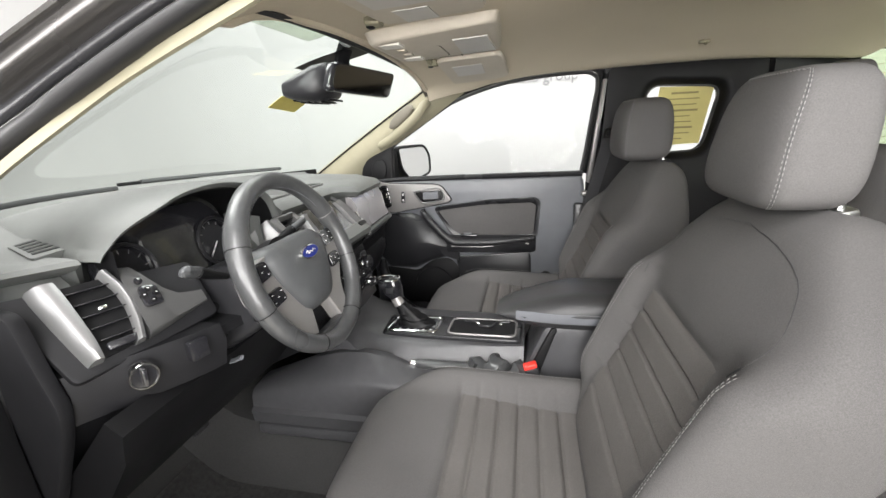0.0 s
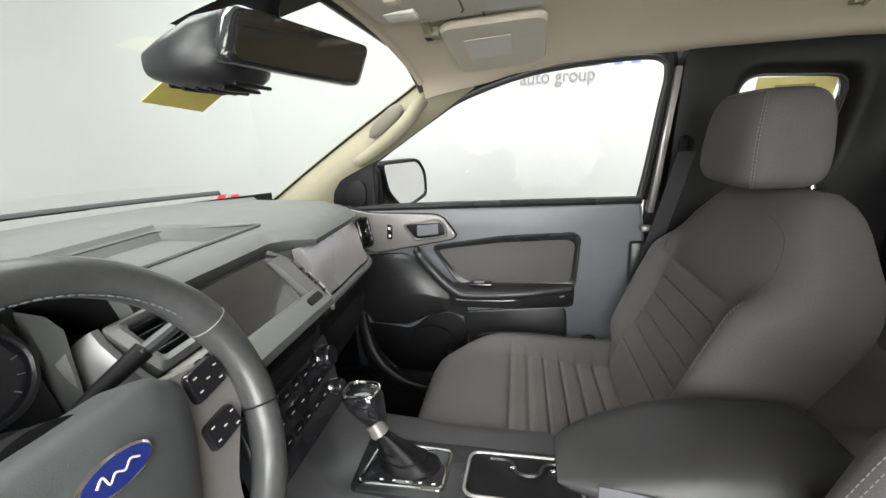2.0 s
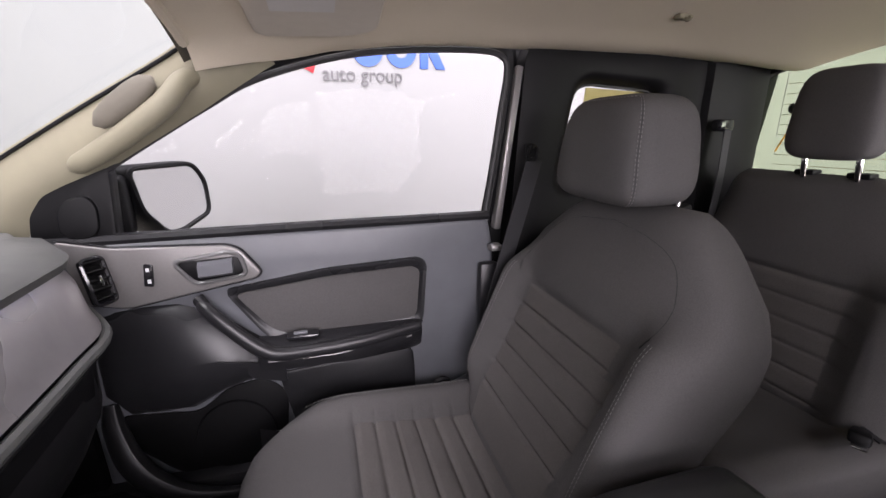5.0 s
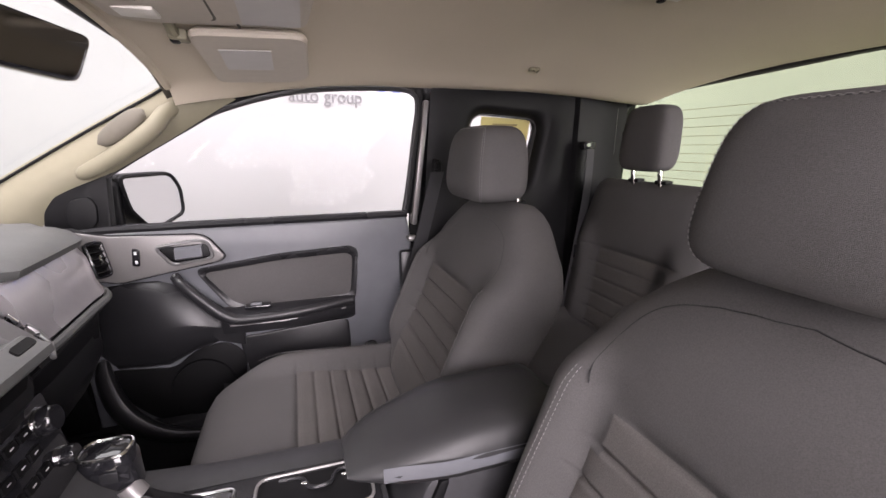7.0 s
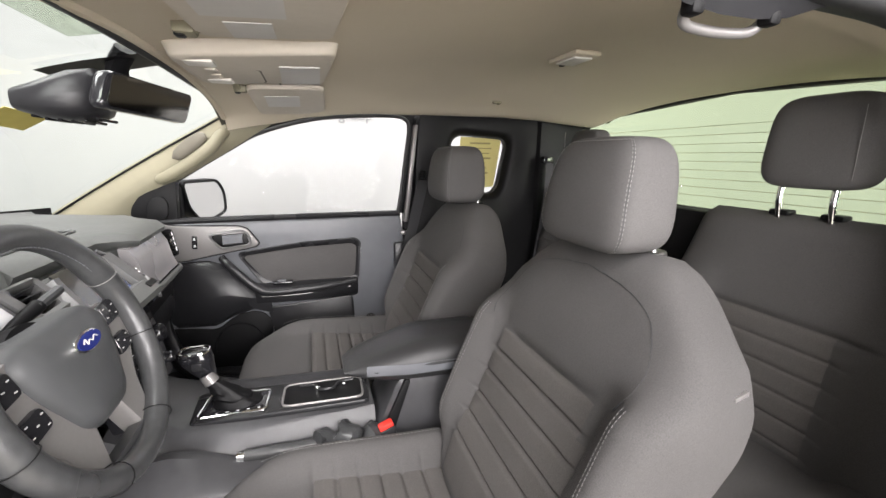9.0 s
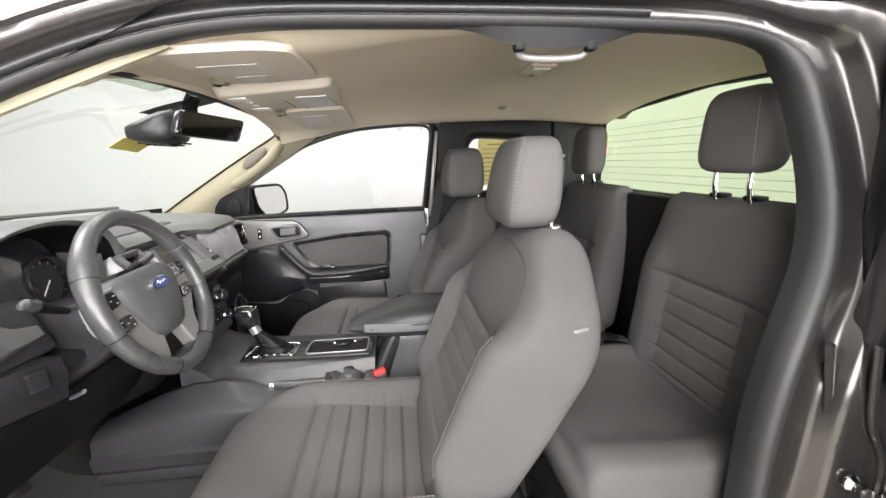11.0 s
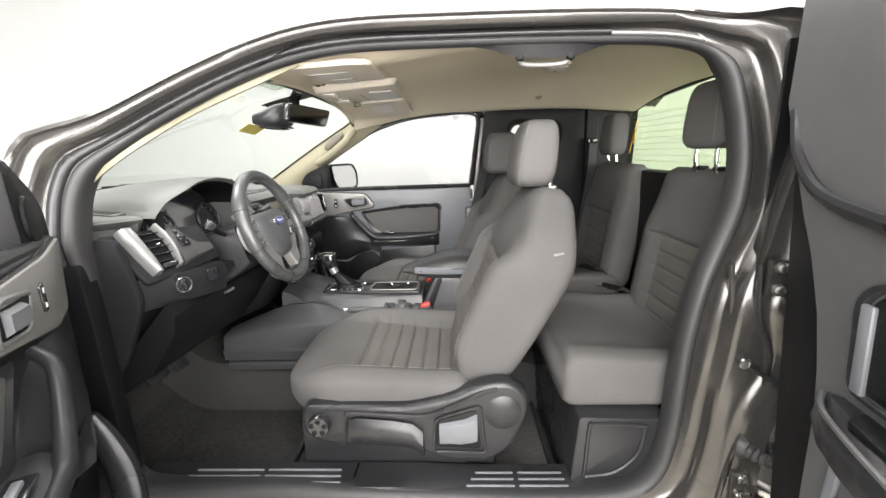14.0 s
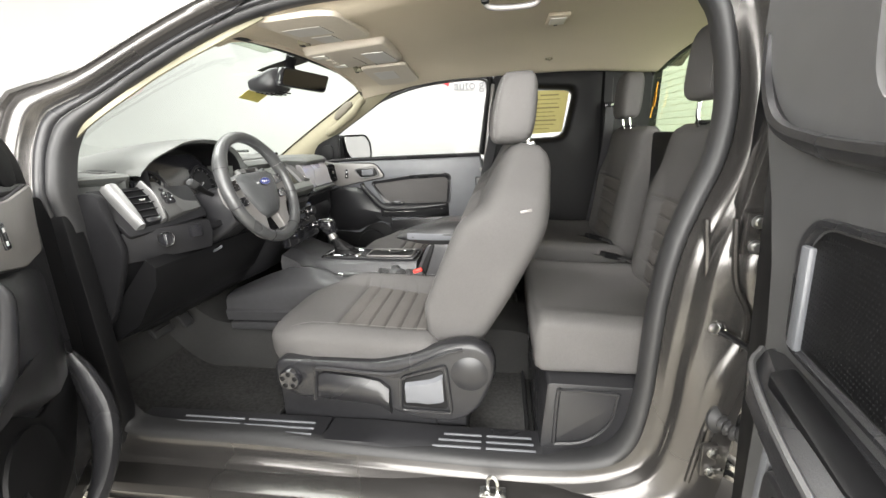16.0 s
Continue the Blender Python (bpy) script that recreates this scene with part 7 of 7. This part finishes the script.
def inside_mirror():
    s = thing("rear_view_mirror", (-0.5, 0.05, 1.5), "black rear view mirror with sensor housing on windscreen", "rear view mirror")
    m = facing((-0.433, 0.045, 1.515), (0.955, -0.245, -0.02))
    out = rounded([(-0.136, -0.028), (0.106, -0.036), (0.143, 0.026), (-0.112, 0.032)], 0.016, 4)
    part("case", loft([[m @ Vector((a * k, c * k, h)) for a, c in out] for k, h in ((1.0, 0.004), (1.05, 0.0), (1.06, -0.014), (0.9, -0.034), (0.5, -0.046))]), GLOSS, s, "black mirror case", 60)
    part("glass", loft([[m @ Vector((a * 0.96, c * 0.93, h)) for a, c in out] for h in (0.0, 0.0048)]), DIMMIRROR, s, "dark mirror glass")
    rings = []
    for x, y, w, zt, zb in ((-0.486, 0.0, 0.035, 1.548, 1.486), (-0.498, 0.0, 0.055, 1.556, 1.474), (-0.525, 0.0, 0.072, 1.55, 1.464), (-0.57, 0.0, 0.07, 1.53, 1.468), (-0.605, 0.0, 0.055, 1.518, 1.478)):
        rings.append([Vector((x, y + a * w, (zt + zb) / 2 + c * (zt - zb) / 2)) for a, c in ((math.copysign(abs(math.cos(q)) ** 0.6, math.cos(q)), math.copysign(abs(math.sin(q)) ** 0.6, math.sin(q))) for q in (2 * math.pi * k / 24 for k in range(24)))])
    h = part("sensor_housing", loft(rings), PLASTIC, s, "charcoal sensor housing")
    for k in range(6):
        x = -0.585 + 0.018 * k
        part("housing_rib", rbox((x, 0.0, lerps([(-0.605, 1.478), (-0.57, 1.468), (-0.52, 1.464), (-0.47, 1.475)], x)), (0.006, 0.08, 0.005), 0.002), BLACK, h)
    part("stem", tube(spline([(-0.478, 0.03, 1.535), (-0.475, 0.02, 1.565), (-0.45, 0.0, 1.595)], 5), 0.02, 10, flat=0.7), BLACK, s)


side_mirror()
inside_mirror()


# ---- roof fittings ----
def visor(y0, y1, label):
    """A folded sun visor; y0 is its inner end, y1 its outer end."""
    v = thing("sun_visor", (-0.2, (y0 + y1) / 2, 1.59), label, "sun visor", "sun visors")
    s = 1 if y1 > y0 else -1
    z = lambda x, y: 1.588 - (0.12 if y > 0 else 0.055) * (abs(y) - 0.2) + 0.05 * (x + 0.2)
    poly = rounded([(-0.295, y0), (-0.10, y0 + s * 0.006), (-0.09, y1 - s * 0.03), (-0.14, y1), (-0.29, y1)], 0.03, 4)
    yc = (y0 + y1) / 2
    body = part("body", loft([[Vector((-0.2 + (x + 0.2) * k, yc + (y - yc) * k, z(x, y) + h)) for x, y in poly] for k, h in ((0.96, 0.016), (1.0, 0.011), (1.0, 0.006), (0.975, 0.001), (0.9, 0.0))]), VISOR, v, "", 12)
    def sheet(xa, xb, ya, yb):
        part("label_sheet", loft([[Vector((x, y, z(x, y) - 0.001 - h)) for x, y in ((xa, ya), (xb, ya), (xb, yb), (xa, yb))] for h in (0, 0.0012)]), LABEL, body, "white printed label")
    sheet(-0.245 if s < 0 else -0.255, -0.185 if s < 0 else -0.165, y0 + s * (0.02 if s < 0 else 0.065), y0 + s * (0.12 if s < 0 else 0.185))
    if s < 0:
        sheet(-0.265, -0.165, y0 + s * 0.15, y0 + s * 0.25)
    part("pivot", tube(spline([(-0.315, y0 - s * 0.012, z(-0.3, y0) + 0.02), (-0.312, y0 + s * 0.015, z(-0.3, y0) + 0.006), (-0.29, y0 + s * 0.04, z(-0.29, y0) + 0.006)], 4), 0.009, 8), BEIGE, v)
    part("clip", rbox((-0.308, y0 + s * 0.03, z(-0.3, y0) + 0.004), (0.03, 0.035, 0.018), 0.005), BEIGE, v)
    part("hinge_socket", rbox((-0.315, y0 + s * 0.03, z(-0.3, y0) - 0.004), (0.014, 0.02, 0.008), 0.003), BLACK, v)


def overhead():
    o = thing("overhead_console", (-0.2, 0.05, 1.58), "beige overhead console with map lamps and storage lid", "overhead console")
    z = lambda x, y: headliner_z(x, 0.0) - 0.022 + 0.01 * (x + 0.2)
    poly = rounded([(-0.37, -0.10), (-0.37, 0.19), (-0.30, 0.235), (-0.10, 0.25), (-0.085, -0.10)], 0.03, 4)
    body = part("body", loft([[Vector((-0.22 + (x + 0.22) * k, 0.05 + (y - 0.05) * k, z(x, y) + h)) for x, y in poly] for k, h in ((1.03, 0.024), (1.0, 0.012), (0.985, 0.004), (0.96, 0.0), (0.9, -0.001))]), VISOR, o, "", 60)
    part("lid", loft([[Vector((x, y, z(x, y) - 0.0015 - h)) for x, y in ((-0.195, 0.0), (-0.117, 0.01), (-0.112, 0.215), (-0.2, 0.205))] for h in (0, 0.003)]), LABEL, body, "pale storage lid")
    for y in (-0.05, 0.145):
        part("map_lamp", rbox((-0.325, y, z(-0.325, y) - 0.003), (0.05, 0.045, 0.008), 0.004), CLEARLAMP, body, "clear map lamp lens")
    for y in (0.02, 0.08):
        part("switch", rbox((-0.32, y, z(-0.32, y) - 0.003), (0.02, 0.03, 0.008), 0.003), VISOR, body)
    # thin brown plate; the finger recess is shade in its colour
    part("recess", loft([[Vector((-0.262 + a * k, 0.115 + b * k, z(-0.25, 0.05) - h)) for a, b in rounded([(-0.022, -0.07), (0.03, -0.085), (0.03, 0.085), (-0.022, 0.075)], 0.02, 4)] for k, h in ((1, 0.0), (0.97, 0.004), (0.85, 0.0035))]), RECESS, body, "brown plate coloured as a shaded finger recess")
    part("lid_seam", ribbon([(-0.207, y, z(-0.207, y) - 0.001) for y in (-0.09, 0.08, 0.24)], (0.004, 0, 0), 0.002), RECESS, body)


def small_roof_things():
    d = thing("dome_lamp", (0.473, 0.0, 1.64), "small beige dome lamp in headliner", "lamp")
    zz = headliner_z(0.473, 0) - 0.006
    part("base", rbox((0.473, 0, zz), (0.07, 0.12, 0.012), 0.005), HEADLINER, d)
    part("lens", rbox((0.473, 0, zz - 0.006), (0.05, 0.08, 0.008), 0.003), CLEARLAMP, d, "frosted lens")
    part("switch", rbox((0.473, 0.05, zz - 0.006), (0.012, 0.012, 0.008), 0.002), BLACK, d)
    k = thing("coat_hook", (0.5, 0.5, 1.59), "small beige coat hook on headliner", "hook")
    part("base", rbox((0.5, 0.5, headliner_z(0.5, 0.5) - 0.004), (0.03, 0.02, 0.01), 0.004), BEIGE, k)
    part("hook", tube(spline([(0.5, 0.5, headliner_z(0.5, 0.5)), (0.5, 0.4903, headliner_z(0.5, 0.49) - 0.012), (0.5, 0.485, headliner_z(0.5, 0.49) - 0.014), (0.5, 0.478, headliner_z(0.5, 0.49) - 0.009)], 4), 0.004, 8), BEIGE, k)
    g = thing("roof_grab_handle", (0.317, -0.545, 1.58), "dark grey roof grab handle on mounting plate", "grab handle")
    part("plate", loft([[Vector((x, y, zt)) for y, zt in ((-0.567, 1.604), (-0.552, 1.604 - h), (-0.53, 1.612 - h * 0.6), (-0.52, 1.618))] for x, h in ((0.13, 0.004), (0.19, 0.014), (0.24, 0.03), (0.29, 0.036), (0.34, 0.036), (0.39, 0.03), (0.44, 0.014), (0.5, 0.004))]), PLASTIC, g, "dark grey mounting plate", 50)
    part("bar", tube(spline([(0.255, -0.545, 1.585), (0.262, -0.53, 1.565), (0.29, -0.525, 1.56), (0.34, -0.525, 1.56), (0.368, -0.53, 1.565), (0.375, -0.545, 1.585)], 6), 0.0062, 10), TRIM, g, "grey folding bar")
    for x in (0.258, 0.372):
        part("hinge", rbox((x, -0.545, 1.578), (0.018, 0.02, 0.026), 0.005), BLACK, g)


visor(-0.175, -0.53, "beige driver's sun visor with white labels folded up")
visor(0.275, 0.575, "beige passenger sun visor with white label folded up")
overhead()
small_roof_things()


# ---- seat belts ----
def seat_belts():
    b = thing("front_seat_belt", (0.26, 0.66, 1.33), "black webbing seat belt on passenger side pillar", "seat belt", "seat belts")
    part("ring", tube([(0.262 + 0.016 * math.cos(a), 0.63 + 0.01 * math.cos(a), 1.338 + 0.02 * math.sin(a)) for a in (2 * math.pi * k / 18 for k in range(18))], 0.005, 6, True), BLACK, b, "black belt ring")
    part("anchor", rbox((0.265, 0.652, 1.347), (0.02, 0.02, 0.032), 0.006), BLACK, b)
    part("webbing", ribbon(spline([(0.262, 0.622, 1.325), (0.235, 0.632, 1.2), (0.20, 0.642, 1.05), (0.165, 0.645, 0.9), (0.12, 0.64, 0.74)], 5), (0.045, 0.012, 0), 0.0025), BELT, b, "black webbing")
    part("lower_loop", tube([(0.05 + 0.022 * math.cos(a), 0.635, 0.77 + 0.03 * math.sin(a)) for a in (2 * math.pi * k / 20 for k in range(20))], 0.007, 8, True), BLACK, b, "black lower belt loop")
    part("guide", rbox((0.195, 0.672, 1.118), (0.03, 0.03, 0.016), 0.005), TRIM, b, "grey pillar joint cap")
    part("pillar_base", rbox((0.18, 0.675, 0.95), (0.05, 0.03, 0.26), 0.01), PLASTIC, b)
    r = thing("rear_seat_belt", (0.7, 0.6, 1.4), "black rear seat belt hanging on corner trim", "seat belt", "seat belts")
    part("guide", rbox((0.80, 0.635, 1.406), (0.05, 0.03, 0.03), 0.008), GLOSS, r)
    part("webbing", ribbon(spline([(0.80, 0.618, 1.395), (0.795, 0.613, 1.25), (0.775, 0.61, 1.1), (0.75, 0.605, 0.95), (0.73, 0.60, 0.84)], 5), (0.045, 0.02, 0), 0.0025), BELT, r, "black webbing")
    part("tongue", rbox((0.768, 0.60, 1.05), (0.03, 0.012, 0.05), 0.004), BLACK, r, "black belt tongue")
    part("stopper", lathe([(0.007, 0), (0.007, 0.004), (0.003, 0.006)], 10, facing((0.755, 0.60, 0.99), (-0.4, -0.9, 0))), BLACK, r)
    w = thing("rear_seat_belt", (0.86, -0.6, 1.3), "grey rear seat belt beside rear seat", "seat belt", "seat belts")
    part("webbing", ribbon(spline([(0.845, -0.60, 1.42), (0.84, -0.60, 1.3), (0.825, -0.60, 1.1), (0.80, -0.60, 0.9)], 4), (0.04, 0.01, 0), 0.0025), BELT, w, "grey webbing")
    for y in (-0.13, 0.14):
        u = thing("rear_buckle", (0.66, y, 0.86), "black rear seat belt buckle with steel tongue lying on seat", "seat belt buckle", "rear buckles")
        part("case", rbox((0.655, y, 0.885), (0.07, 0.03, 0.02), 0.006, rot=(0, 18, 25)), BLACK, u)
        part("tongue", rbox((0.615, y - 0.02, 0.893), (0.05, 0.02, 0.003), 0.001, rot=(0, 15, 25)), CHROME, u, "chrome tongue")
        part("strap", ribbon(spline([(0.68, y, 0.88), (0.71, y + 0.01, 0.87), (0.74, y + 0.01, 0.85)], 4), (0.01, 0.035, 0), 0.003), BELT, u)


seat_belts()


# ---- studio floor tiles, nearest first ----
def studio_tiles():
    # a lattice tile: eleven bars each way in a frame
    bm = bmesh.new()
    for k in range(12):
        o = -0.1375 + 0.025 * k
        rbox((o, 0, 0.006), (0.012 if k in (0, 11) else 0.009, 0.287, 0.012), 0, bm=bm)
        rbox((0, o, 0.0055), (0.287, 0.012 if k in (0, 11) else 0.009, 0.011), 0, bm=bm)
    me = bpy.data.meshes.new("floor_tile")
    bmesh.ops.recalc_face_normals(bm, faces=bm.faces)
    bm.to_mesh(me)
    bm.free()
    me.materials.append(TILE)
    ground = bpy.data.objects["ground"]
    for i in range(17):
        for j in range(9):
            ob = new("tile", me)
            ob.location = (-3.2 + 0.3 * i, -2.6 + 0.3 * j, GROUND - 0.011)
            ob.parent = ground
    rest = bmesh.new()
    for i in range(-17, 36):
        for j in range(-13, 24):
            x, y = 0.1 + 0.3 * i - 1.6, 0.1 + 0.3 * j - 1.8
            if -3.4 < x < 1.9 and -2.8 < y < 0.2 or not (-5.2 < x < 5.8 and -4.1 < y < 3.5):
                continue
            r = [rest.verts.new((x + a, y + b, GROUND)) for a, b in ((-0.14, -0.14), (0.14, -0.14), (0.14, 0.14), (-0.14, 0.14))]
            rest.faces.new(r)
    tagged(part("tile_rest", rest, TILE, ground), kind="stuff")


studio_tiles()
